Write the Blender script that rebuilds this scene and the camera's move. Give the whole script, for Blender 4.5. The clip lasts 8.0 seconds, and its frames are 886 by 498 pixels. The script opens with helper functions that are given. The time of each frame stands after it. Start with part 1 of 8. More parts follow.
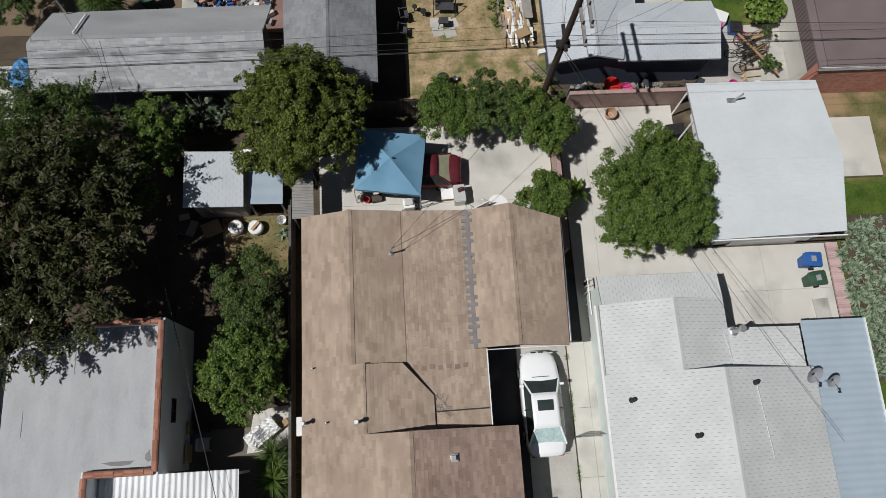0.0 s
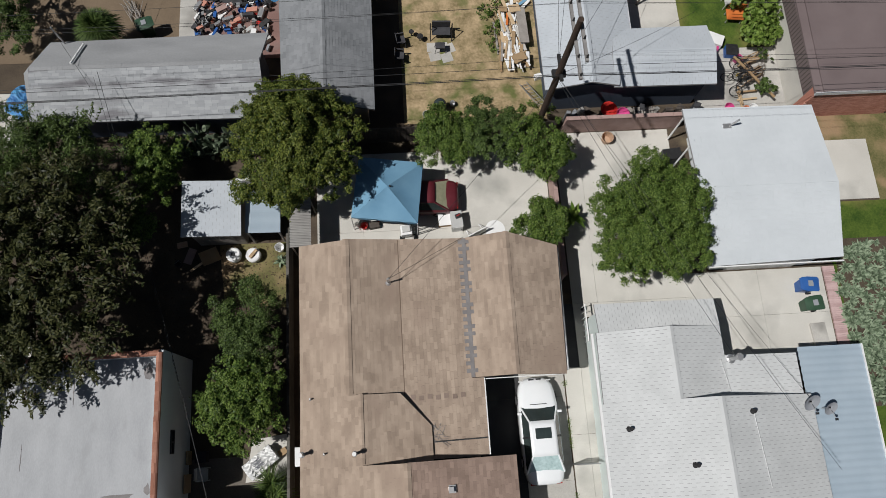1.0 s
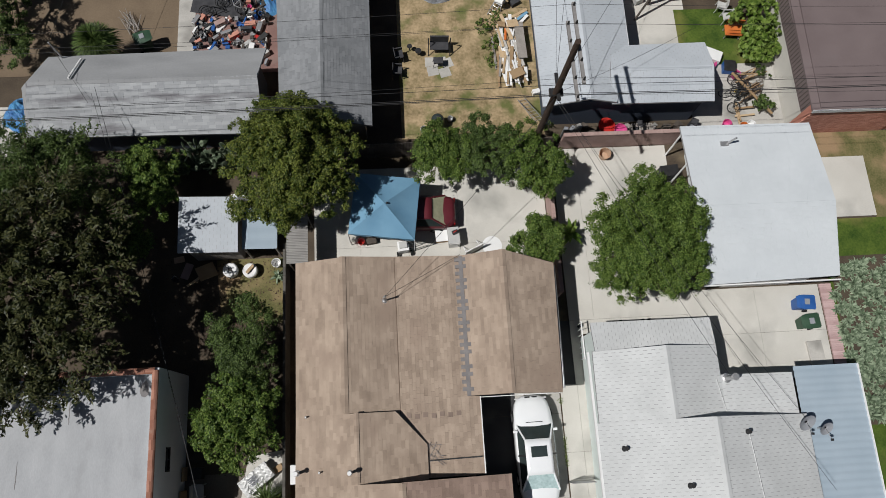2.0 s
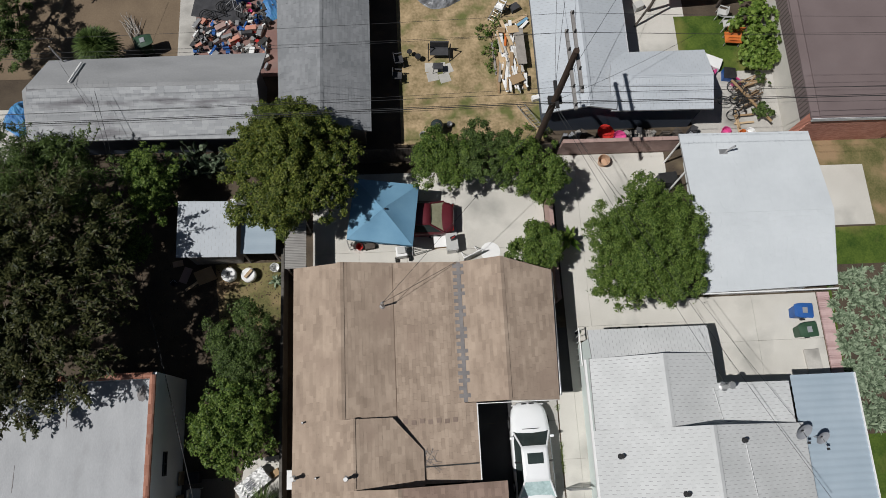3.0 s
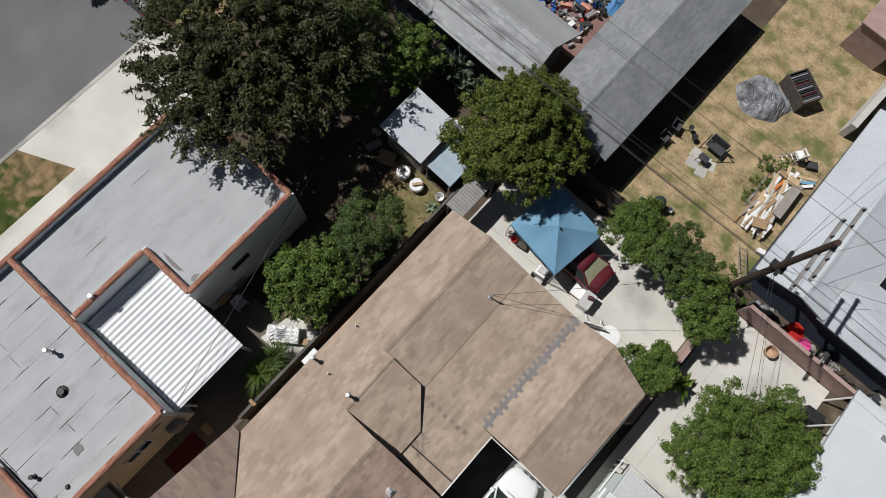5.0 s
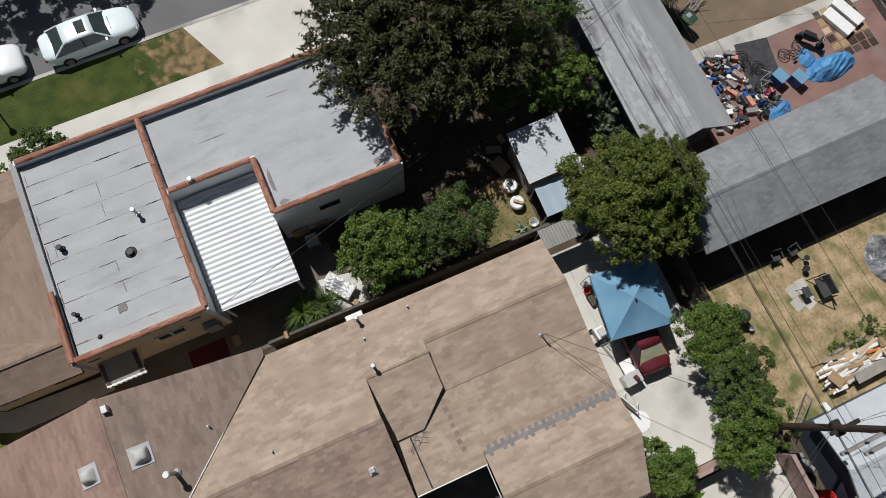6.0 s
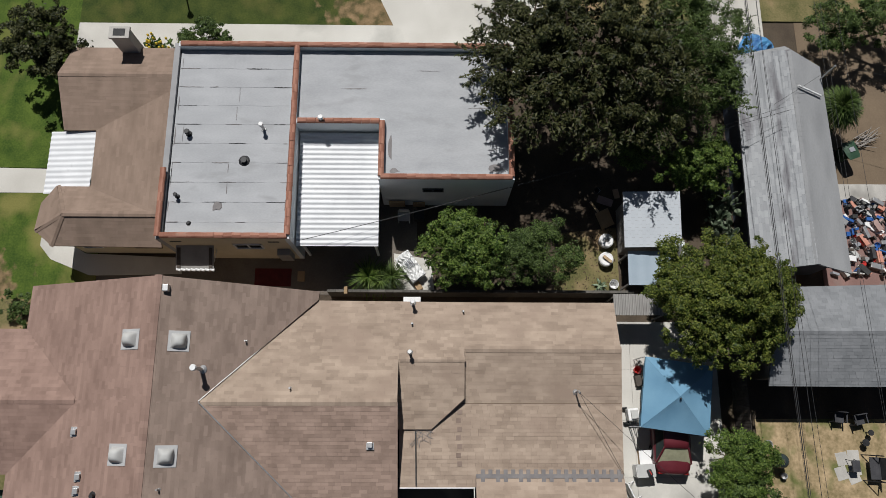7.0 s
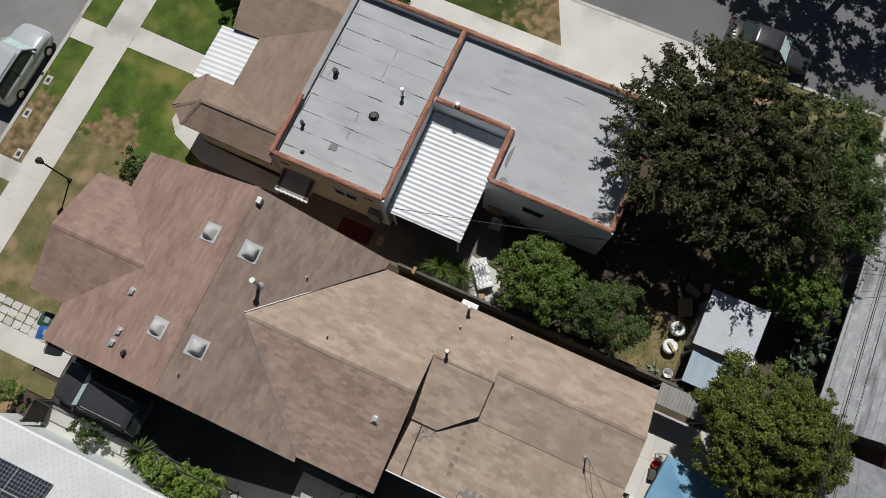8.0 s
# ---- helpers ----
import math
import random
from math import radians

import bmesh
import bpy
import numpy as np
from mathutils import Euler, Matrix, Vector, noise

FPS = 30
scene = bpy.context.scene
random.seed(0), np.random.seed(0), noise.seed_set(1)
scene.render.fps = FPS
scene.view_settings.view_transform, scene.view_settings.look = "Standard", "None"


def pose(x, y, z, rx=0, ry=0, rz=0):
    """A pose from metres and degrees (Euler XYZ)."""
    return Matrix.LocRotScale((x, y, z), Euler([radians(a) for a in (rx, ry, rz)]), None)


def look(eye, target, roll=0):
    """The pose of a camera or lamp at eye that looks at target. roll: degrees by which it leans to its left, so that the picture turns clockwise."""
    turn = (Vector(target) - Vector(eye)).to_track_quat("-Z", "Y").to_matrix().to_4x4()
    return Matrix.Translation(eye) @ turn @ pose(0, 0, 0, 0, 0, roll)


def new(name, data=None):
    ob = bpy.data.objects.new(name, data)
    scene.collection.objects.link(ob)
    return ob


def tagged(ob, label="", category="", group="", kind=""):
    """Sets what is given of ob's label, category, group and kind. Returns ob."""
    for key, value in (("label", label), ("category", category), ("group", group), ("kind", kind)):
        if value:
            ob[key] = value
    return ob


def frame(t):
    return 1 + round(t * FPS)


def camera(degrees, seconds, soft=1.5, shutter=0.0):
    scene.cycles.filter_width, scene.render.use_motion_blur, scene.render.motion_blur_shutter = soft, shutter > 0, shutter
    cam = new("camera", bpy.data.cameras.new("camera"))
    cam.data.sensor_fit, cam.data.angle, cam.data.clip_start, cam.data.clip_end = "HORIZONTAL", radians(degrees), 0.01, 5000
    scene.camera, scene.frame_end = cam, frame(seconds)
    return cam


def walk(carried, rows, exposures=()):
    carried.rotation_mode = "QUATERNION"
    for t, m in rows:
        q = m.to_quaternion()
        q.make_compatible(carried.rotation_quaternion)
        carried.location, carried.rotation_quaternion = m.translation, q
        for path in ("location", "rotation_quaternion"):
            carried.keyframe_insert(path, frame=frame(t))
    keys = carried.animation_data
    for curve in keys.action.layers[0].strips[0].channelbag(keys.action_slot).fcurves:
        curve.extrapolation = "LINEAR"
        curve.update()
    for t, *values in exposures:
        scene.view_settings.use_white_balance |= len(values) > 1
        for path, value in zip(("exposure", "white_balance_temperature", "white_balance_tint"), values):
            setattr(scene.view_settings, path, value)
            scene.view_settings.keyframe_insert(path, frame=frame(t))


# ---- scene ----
cam = camera(65.2, 8.0, soft=0.6)
PATH = [
    (0, (0.258, -3.16, 32.936), (0.366, -2.636, 31.009), 8.6),
    (0.5, (0.322, -2.539, 33.18), (0.429, -2.012, 31.254), 8.4),
    (1, (0.458, -2.019, 33.339), (0.565, -1.49, 31.413), 8.1),
    (1.5, (0.534, -1.569, 33.458), (0.642, -1.041, 31.532), 8.4),
    (3, (0.813, -0.988, 33.699), (0.916, -0.46, 31.773), 8.4),
    (3.5, (0.788, -1.071, 33.586), (0.812, -0.54, 31.658), 9.1),
    (3.9, (0.78, -1.172, 33.465), (0.718, -0.653, 31.535), 9.3),
    (4, (0.772, -1.193, 33.448), (0.694, -0.678, 31.517), 9.8),
    (4.5, (0.676, -1.244, 33.268), (0.504, -0.773, 31.332), 10.4),
    (4.7, (0.651, -1.267, 33.255), (0.442, -0.819, 31.317), 10.2),
    (6, (0.861, -1.511, 33.297), (0.442, -1.255, 31.358), 7.8),
    (6.5, (0.816, -1.538, 33.505), (0.357, -1.387, 31.564), 6.3),
    (7, (0.717, -1.407, 33.816), (0.242, -1.377, 31.873), 3.8),
    (7.5, (0.614, -1.187, 33.991), (0.148, -1.285, 32.048), 0.1),
    (8, (0.63, -1.053, 34.096), (0.195, -1.268, 32.155), -2.2),
]
# the film camera opens up a little as it turns to the darker roofs
walk(cam, [(t, look(eye, target, roll)) for t, eye, target, roll in PATH], exposures=((0, -0.08), (3.5, -0.09), (4.5, 0.03), (6.0, 0.06), (6.5, 0.04), (8, -0.01)))

# ---- light ----
SUN = Vector((-0.61, -0.175, 1.0)).normalized()
world = bpy.data.worlds.new("sky")
scene.world = world
world.use_nodes = True
sky = world.node_tree.nodes.new("ShaderNodeTexSky")
sky.sky_type = "NISHITA"
sky.sun_disc = False
sky.sun_elevation = math.asin(SUN.z)
sky.sun_rotation = math.atan2(SUN.x, SUN.y) % (2 * math.pi)
backing = world.node_tree.nodes["Background"]
backing.inputs["Strength"].default_value = 0.021
world.node_tree.links.new(sky.outputs["Color"], backing.inputs["Color"])
sun_data = bpy.data.lights.new("sun", "SUN")
sun_data.energy = 4.05
sun_data.angle = radians(0.53)
sun_data.color = (1.0, 0.985, 0.965)
sun = new("sun", sun_data)
sun.matrix_world = look((0, 0, 60), Vector((0, 0, 60)) - SUN)


# ---- materials ----
def mat(name, dark, light, scale=3.0, rough=0.8, bump=0.2, fine=40.0, vary=0.0, metal=0.0, spots=None, spot_scale=0.6, spot_at=0.58,
        stretch=(1, 1, 1), gloss=0.3, detail=6.0, trans=0.0, worn=None):
    """Two-scale noise between two colours, optional variation piece by piece, optional stains, fine bump."""
    m = bpy.data.materials.new(name)
    m.use_nodes = True
    n, l = m.node_tree.nodes, m.node_tree.links
    bsdf = n["Principled BSDF"]
    geo = n.new("ShaderNodeNewGeometry")
    mapping = n.new("ShaderNodeMapping")
    mapping.inputs["Scale"].default_value = stretch
    l.new(geo.outputs["Position"], mapping.inputs["Vector"])

    def noise_of(s, d):
        t = n.new("ShaderNodeTexNoise")
        t.inputs["Scale"].default_value, t.inputs["Detail"].default_value = s, d
        l.new(mapping.outputs["Vector"], t.inputs["Vector"])
        return t.outputs["Fac"]

    def calc(op, a, b):
        k = n.new("ShaderNodeMath")
        k.operation = op
        for i, v in enumerate((a, b)):
            if isinstance(v, (int, float)):
                k.inputs[i].default_value = v
            else:
                l.new(v, k.inputs[i])
        return k.outputs[0]

    big, small = noise_of(scale, detail), noise_of(fine, 3)
    fac = calc("ADD", calc("MULTIPLY", big, 0.65), calc("MULTIPLY", small, 0.35))
    if vary:
        info = n.new("ShaderNodeObjectInfo")
        r = calc("FRACT", calc("ADD", geo.outputs["Random Per Island"], info.outputs["Random"]), 0)
        fac = calc("ADD", fac, calc("MULTIPLY", calc("SUBTRACT", r, 0.5), vary))
    ramp = n.new("ShaderNodeValToRGB")
    ramp.color_ramp.elements[0].position, ramp.color_ramp.elements[1].position = 0.3, 0.7
    ramp.color_ramp.elements[0].color, ramp.color_ramp.elements[1].color = (*dark, 1), (*light, 1)
    l.new(fac, ramp.inputs["Fac"])
    col = ramp.outputs["Color"]
    if spots:
        edge = n.new("ShaderNodeValToRGB")
        edge.color_ramp.elements[0].position, edge.color_ramp.elements[1].position = spot_at, spot_at + 0.16
        l.new(noise_of(spot_scale, 7), edge.inputs["Fac"])
        mix = n.new("ShaderNodeMix")
        mix.data_type = "RGBA"
        l.new(edge.outputs["Color"], mix.inputs["Factor"])
        l.new(col, mix.inputs["A"])
        mix.inputs["B"].default_value = (*spots, 1)
        col = mix.outputs["Result"]
    if worn:
        # a trodden, withered patch with a ragged edge
        cx, cy, rx, ry = worn
        sx = n.new("ShaderNodeSeparateXYZ")
        l.new(geo.outputs["Position"], sx.inputs[0])
        dx = calc("POWER", calc("DIVIDE", calc("SUBTRACT", sx.outputs[0], cx), rx), 2.0)
        dy = calc("POWER", calc("DIVIDE", calc("SUBTRACT", sx.outputs[1], cy), ry), 2.0)
        far = calc("ADD", calc("SQRT", calc("ADD", dx, dy), 0.0), calc("MULTIPLY", calc("SUBTRACT", noise_of(1.6, 8), 0.5), 2.6))
        edge = n.new("ShaderNodeValToRGB")
        edge.color_ramp.elements[0].position, edge.color_ramp.elements[1].position = 0.6, 1.0
        edge.color_ramp.elements[0].color, edge.color_ramp.elements[1].color = (1, 1, 1, 1), (0, 0, 0, 1)
        l.new(far, edge.inputs["Fac"])
        tone = n.new("ShaderNodeValToRGB")
        tone.color_ramp.elements[0].position, tone.color_ramp.elements[1].position = 0.35, 0.65
        tone.color_ramp.elements[0].color, tone.color_ramp.elements[1].color = (0.085, 0.07, 0.03, 1), (0.26, 0.175, 0.095, 1)
        l.new(noise_of(2.5, 8), tone.inputs["Fac"])
        mix = n.new("ShaderNodeMix")
        mix.data_type = "RGBA"
        l.new(edge.outputs["Color"], mix.inputs["Factor"])
        l.new(col, mix.inputs["A"])
        l.new(tone.outputs["Color"], mix.inputs["B"])
        col = mix.outputs["Result"]
    l.new(col, bsdf.inputs["Base Color"])
    bsdf.inputs["Roughness"].default_value, bsdf.inputs["Metallic"].default_value = rough, metal
    bsdf.inputs["Specular IOR Level"].default_value = gloss
    if trans:
        bsdf.inputs["Subsurface Weight"].default_value = 0.0
    if bump:
        b = n.new("ShaderNodeBump")
        b.inputs["Strength"].default_value, b.inputs["Distance"].default_value = bump, 0.02
        l.new(small, b.inputs["Height"])
        l.new(b.outputs["Normal"], bsdf.inputs["Normal"])
    return m


M = {}
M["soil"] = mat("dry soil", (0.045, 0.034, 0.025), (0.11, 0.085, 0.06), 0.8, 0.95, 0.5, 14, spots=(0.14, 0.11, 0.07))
M["dirt"] = mat("bare brown dirt", (0.13, 0.095, 0.065), (0.2, 0.15, 0.1), 0.7, 0.95, 0.4, 12)
M["drygrass"] = mat("dry grass", (0.13, 0.105, 0.045), (0.5, 0.37, 0.225), 1.3, 0.95, 1.0, 7, detail=10, spots=(0.125, 0.135, 0.045), spot_scale=0.8, spot_at=0.5)
M["lawn"] = mat("green lawn", (0.02, 0.05, 0.005), (0.1, 0.145, 0.022), 1.1, 0.95, 1.0, 10, detail=6, spots=(0.18, 0.17, 0.05), spot_scale=0.35, spot_at=0.53)
M["lushlawn"] = mat("deep green lawn", (0.014, 0.032, 0.005), (0.072, 0.088, 0.017), 1.1, 0.95, 1.0, 10, detail=6, spots=(0.1, 0.095, 0.026), spot_scale=0.35, spot_at=0.56, worn=(-21.3, -4.6, 2.4, 2.6))
LAWN = ((0.02, 0.05, 0.005), (0.1, 0.145, 0.022), 1.1, 0.95, 1.0, 10)
M["cornerlawn"] = mat("lawn worn at a corner", *LAWN, detail=6, spots=(0.18, 0.17, 0.05), spot_scale=0.35, spot_at=0.5, worn=(-5.0, -23.4, 2.0, 1.9))
M["vergelawn"] = mat("worn verge lawn", *LAWN, detail=6, spots=(0.16, 0.15, 0.045), spot_scale=0.35, spot_at=0.53, worn=(-3.2, -27.8, 3.6, 2.6))
M["patchlawn"] = mat("patchy dry lawn", (0.065, 0.075, 0.022), (0.22, 0.18, 0.085), 1.0, 0.95, 1.0, 10, detail=6, spots=(0.29, 0.2, 0.115), spot_scale=0.5, spot_at=0.5)
M["concrete"] = mat("pale concrete", (0.465, 0.446, 0.403), (0.605, 0.585, 0.537), 0.5, 0.85, 0.12, 18, spots=(0.36, 0.35, 0.32), spot_scale=0.3, spot_at=0.53)
M["oldconcrete"] = mat("worn concrete", (0.34, 0.325, 0.3), (0.52, 0.5, 0.46), 0.6, 0.88, 0.15, 16, spots=(0.25, 0.24, 0.22), spot_scale=0.5, spot_at=0.55)
# one dark brown tone for the passage and back patio floors
M["darkconcrete"] = mat("dark brown concrete", (0.1, 0.085, 0.07), (0.19, 0.165, 0.14), 0.6, 0.9, 0.2, 16)
M["asphalt"] = mat("asphalt", (0.11, 0.11, 0.113), (0.165, 0.165, 0.168), 0.35, 0.9, 0.3, 45, spots=(0.16, 0.155, 0.15), spot_scale=0.15)
# concrete with the house's cast shade put into its near-black colour
M["shadeconcrete"] = mat("black concrete with house shade in its colour", (0.03, 0.03, 0.031), (0.06, 0.06, 0.062), 0.5, 0.9, 0.3, 40, spots=(0.08, 0.078, 0.075), spot_scale=0.4)
M["asphalt_pale"] = mat("sun bleached asphalt", (0.17, 0.165, 0.16), (0.26, 0.255, 0.245), 0.35, 0.9, 0.3, 45, spots=(0.14, 0.135, 0.13), spot_scale=0.3, spot_at=0.58)
M["pinkwall"] = mat("pink block", (0.3, 0.2, 0.18), (0.42, 0.3, 0.27), 2, 0.9, 0.2, 25)
M["brick"] = mat("red brick", (0.46, 0.2, 0.145), (0.58, 0.29, 0.22), 3, 0.9, 0.2, 30, vary=0.5)
M["beige"] = mat("beige brown shingle", (0.255, 0.195, 0.15), (0.425, 0.335, 0.262), 1.1, 0.92, 0.3, 60, vary=0.2, detail=4, stretch=(1.5, 0.8, 1), spots=(0.3, 0.228, 0.178), spot_scale=0.45, spot_at=0.52)
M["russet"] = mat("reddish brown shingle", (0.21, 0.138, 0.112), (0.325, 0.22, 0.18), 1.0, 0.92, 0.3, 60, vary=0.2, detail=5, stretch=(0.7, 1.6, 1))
M["rosy"] = mat("rosy brown shingle", (0.235, 0.168, 0.134), (0.385, 0.28, 0.226), 1.1, 0.92, 0.3, 60, vary=0.25, detail=4)
# less red than russet; its darker tone partly paints in north-slope shade
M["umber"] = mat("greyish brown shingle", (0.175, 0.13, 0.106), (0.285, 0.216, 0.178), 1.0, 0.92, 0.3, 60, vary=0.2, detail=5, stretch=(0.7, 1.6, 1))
M["underbrown"] = mat("brown roofing felt", (0.13, 0.09, 0.066), (0.19, 0.14, 0.105), 2, 0.95, 0.2)
M["tan"] = mat("faded tan shingle", (0.19, 0.138, 0.105), (0.3, 0.22, 0.172), 0.9, 0.92, 0.3, 60, vary=0.14, detail=6, stretch=(0.7, 1.6, 1))
M["palegrey"] = mat("pale grey shingle", (0.47, 0.48, 0.478), (0.59, 0.6, 0.598), 0.6, 0.9, 0.25, 60, vary=0.09)
M["undergrey"] = mat("grey roofing felt", (0.27, 0.27, 0.275), (0.35, 0.35, 0.355), 2, 0.95, 0.2)
M["white_shingle"] = mat("white grey shingle", (0.5, 0.53, 0.55), (0.59, 0.62, 0.64), 0.5, 0.9, 0.2, 60, vary=0.06)
M["midgrey"] = mat("weathered grey shingle", (0.27, 0.28, 0.29), (0.39, 0.4, 0.41), 0.8, 0.92, 0.3, 60, vary=0.3, spots=(0.15, 0.145, 0.155), spot_scale=1.0, spot_at=0.54, stretch=(0.4, 1.8, 1))
M["darkgrey"] = mat("dark grey shingle", (0.16, 0.168, 0.176), (0.25, 0.258, 0.268), 0.8, 0.92, 0.3, 60, vary=0.2)
M["underdark"] = mat("dark felt", (0.06, 0.06, 0.065), (0.1, 0.1, 0.105), 2, 0.95, 0.2)
M["bluegrey"] = mat("blue grey shingle", (0.4, 0.43, 0.46), (0.49, 0.52, 0.55), 0.5, 0.9, 0.2, 60, vary=0.07)
M["ply"] = mat("grey rolled roofing", (0.22, 0.225, 0.23), (0.32, 0.325, 0.33), 0.7, 0.9, 0.2, 22, spots=(0.24, 0.24, 0.245), spot_scale=0.45, spot_at=0.6, stretch=(0.5, 1.6, 1))
M["rolled"] = mat("light rolled roofing", (0.325, 0.333, 0.345), (0.435, 0.443, 0.455), 0.8, 0.88, 0.2, 16, vary=0.06, detail=6, spots=(0.29, 0.295, 0.3), spot_scale=0.7, spot_at=0.6, stretch=(1.6, 0.6, 1))
M["tar"] = mat("black tar", (0.03, 0.03, 0.03), (0.06, 0.06, 0.06), 3, 0.8, 0.3)
M["patch"] = mat("grey roof cement", (0.16, 0.15, 0.15), (0.25, 0.235, 0.23), 3, 0.9, 0.3)
M["terracotta"] = mat("terracotta tile", (0.24, 0.105, 0.07), (0.38, 0.19, 0.135), 2, 0.85, 0.3, 30, vary=0.5, spots=(0.3, 0.2, 0.15), spot_scale=2, spot_at=0.62)
M["stucco_white"] = mat("white stucco", (0.56, 0.6, 0.62), (0.68, 0.71, 0.72), 1, 0.9, 0.25, 60)
M["stucco_cream"] = mat("cream stucco", (0.5, 0.43, 0.3), (0.62, 0.54, 0.4), 1, 0.9, 0.25, 60)
M["stucco_mint"] = mat("pale mint stucco", (0.55, 0.62, 0.6), (0.66, 0.72, 0.7), 1, 0.9, 0.2, 60)
M["stucco_tan"] = mat("tan stucco", (0.34, 0.26, 0.19), (0.42, 0.33, 0.25), 1, 0.9, 0.25, 60)
M["redpatio"] = mat("faded red concrete", (0.17, 0.1, 0.088), (0.27, 0.165, 0.145), 0.9, 0.9, 0.2, 18, spots=(0.2, 0.17, 0.15))
M["navy"] = mat("dark blue wall paint", (0.05, 0.064, 0.09), (0.07, 0.086, 0.12), 1, 0.7, 0.1)
M["white"] = mat("white paint", (0.68, 0.68, 0.67), (0.8, 0.8, 0.79), 2, 0.5, 0.05)
M["corrwhite"] = mat("white corrugated panel", (0.62, 0.63, 0.64), (0.74, 0.75, 0.76), 1.2, 0.5, 0.05, spots=(0.45, 0.45, 0.45), spot_scale=1.2, spot_at=0.66)
M["corrblue"] = mat("pale blue patio panel", (0.3, 0.37, 0.43), (0.37, 0.44, 0.5), 0.8, 0.5, 0.05)
M["corrgrey"] = mat("grey metal sheet", (0.24, 0.23, 0.22), (0.36, 0.35, 0.33), 1.5, 0.6, 0.1, metal=0.3)
M["brownmetal"] = mat("brown metal roof", (0.135, 0.104, 0.103), (0.18, 0.142, 0.14), 0.6, 0.8, 0.1, spots=(0.17, 0.14, 0.14), spot_scale=0.4)
M["redroof"] = mat("red patio roof", (0.26, 0.07, 0.06), (0.36, 0.115, 0.1), 0.9, 0.8, 0.15)
M["steel"] = mat("galvanised steel", (0.4, 0.4, 0.4), (0.55, 0.55, 0.55), 4, 0.4, 0.05, metal=0.7)
M["darkmetal"] = mat("black metal", (0.015, 0.015, 0.016), (0.035, 0.035, 0.036), 5, 0.5, 0.05)
M["polewood"] = mat("creosoted pole wood", (0.03, 0.02, 0.015), (0.075, 0.05, 0.038), 5, 0.9, 0.4, 30, stretch=(3, 3, 0.4))
M["greywood"] = mat("weathered grey wood", (0.22, 0.2, 0.18), (0.36, 0.33, 0.3), 3, 0.9, 0.3, 30)
M["plank"] = mat("sawn timber", (0.3, 0.2, 0.11), (0.5, 0.37, 0.23), 4, 0.85, 0.2, 30, vary=0.7)
M["cardboard"] = mat("cardboard", (0.3, 0.2, 0.11), (0.38, 0.27, 0.16), 2, 0.9, 0.1)
M["fencewood"] = mat("dark fence wood", (0.05, 0.042, 0.036), (0.12, 0.1, 0.085), 3, 0.9, 0.3, 25)
M["block"] = mat("grey block", (0.13, 0.122, 0.11), (0.22, 0.208, 0.19), 2, 0.92, 0.3, 25, vary=0.3)
M["bark"] = mat("bark", (0.05, 0.036, 0.026), (0.12, 0.09, 0.065), 6, 0.95, 0.6, 25)
M["glass"] = mat("dark window glass", (0.012, 0.016, 0.018), (0.02, 0.026, 0.028), 1, 0.06, 0.0, gloss=0.6)
M["carglass"] = mat("car window glass", (0.02, 0.028, 0.028), (0.045, 0.06, 0.058), 1.5, 0.05, 0.0, gloss=0.7)
M["shade"] = mat("silver sun shade behind glass", (0.3, 0.42, 0.42), (0.55, 0.68, 0.68), 5, 0.15, 0.2, 9, gloss=0.6)
M["shade_tan"] = mat("beige sun shade behind glass", (0.3, 0.3, 0.2), (0.42, 0.41, 0.28), 3, 0.15, 0.1, 6, gloss=0.6)
M["carwhite"] = mat("white car paint", (0.78, 0.8, 0.81), (0.84, 0.85, 0.86), 1, 0.18, 0.0, gloss=0.6)
M["carice"] = mat("pale blue white car paint", (0.66, 0.75, 0.78), (0.74, 0.82, 0.84), 1, 0.18, 0.0, gloss=0.6)
M["carsilver"] = mat("silver car paint", (0.5, 0.53, 0.55), (0.58, 0.6, 0.62), 1, 0.2, 0.0, gloss=0.6, metal=0.3)
M["carred"] = mat("faded maroon car paint", (0.085, 0.012, 0.018), (0.13, 0.022, 0.03), 1.5, 0.35, 0.0, gloss=0.5)
M["cardark"] = mat("dark grey car paint", (0.03, 0.03, 0.034), (0.05, 0.05, 0.055), 1, 0.22, 0.0, gloss=0.6)
M["tyre"] = mat("tyre rubber", (0.012, 0.012, 0.012), (0.025, 0.025, 0.025), 6, 0.85, 0.1)
M["rim"] = mat("alloy rim", (0.4, 0.4, 0.41), (0.5, 0.5, 0.51), 5, 0.3, 0.0, metal=0.8)
M["lampglass"] = mat("clear lamp lens", (0.5, 0.5, 0.5), (0.6, 0.6, 0.6), 5, 0.1, 0.0)
M["redlens"] = mat("red lamp lens", (0.25, 0.01, 0.01), (0.35, 0.02, 0.02), 5, 0.15, 0.0)
M["bluefabric"] = mat("faded blue canopy fabric", (0.11, 0.24, 0.36), (0.17, 0.33, 0.46), 0.9, 0.75, 0.15, 50)
M["bluebin"] = mat("blue bin plastic", (0.02, 0.085, 0.28), (0.035, 0.12, 0.36), 2, 0.45, 0.05)
M["greenbin"] = mat("dark green bin plastic", (0.025, 0.06, 0.035), (0.045, 0.09, 0.055), 2, 0.5, 0.05)
M["bluetarp"] = mat("bright blue tarp", (0.04, 0.13, 0.36), (0.1, 0.33, 0.55), 1.6, 0.5, 0.6, 6)
M["silvertarp"] = mat("silver grey tarp", (0.04, 0.042, 0.047), (0.34, 0.35, 0.37), 1.1, 0.35, 0.8, 5, detail=3)
M["red"] = mat("red plastic", (0.4, 0.02, 0.02), (0.55, 0.04, 0.03), 2, 0.45, 0.05)
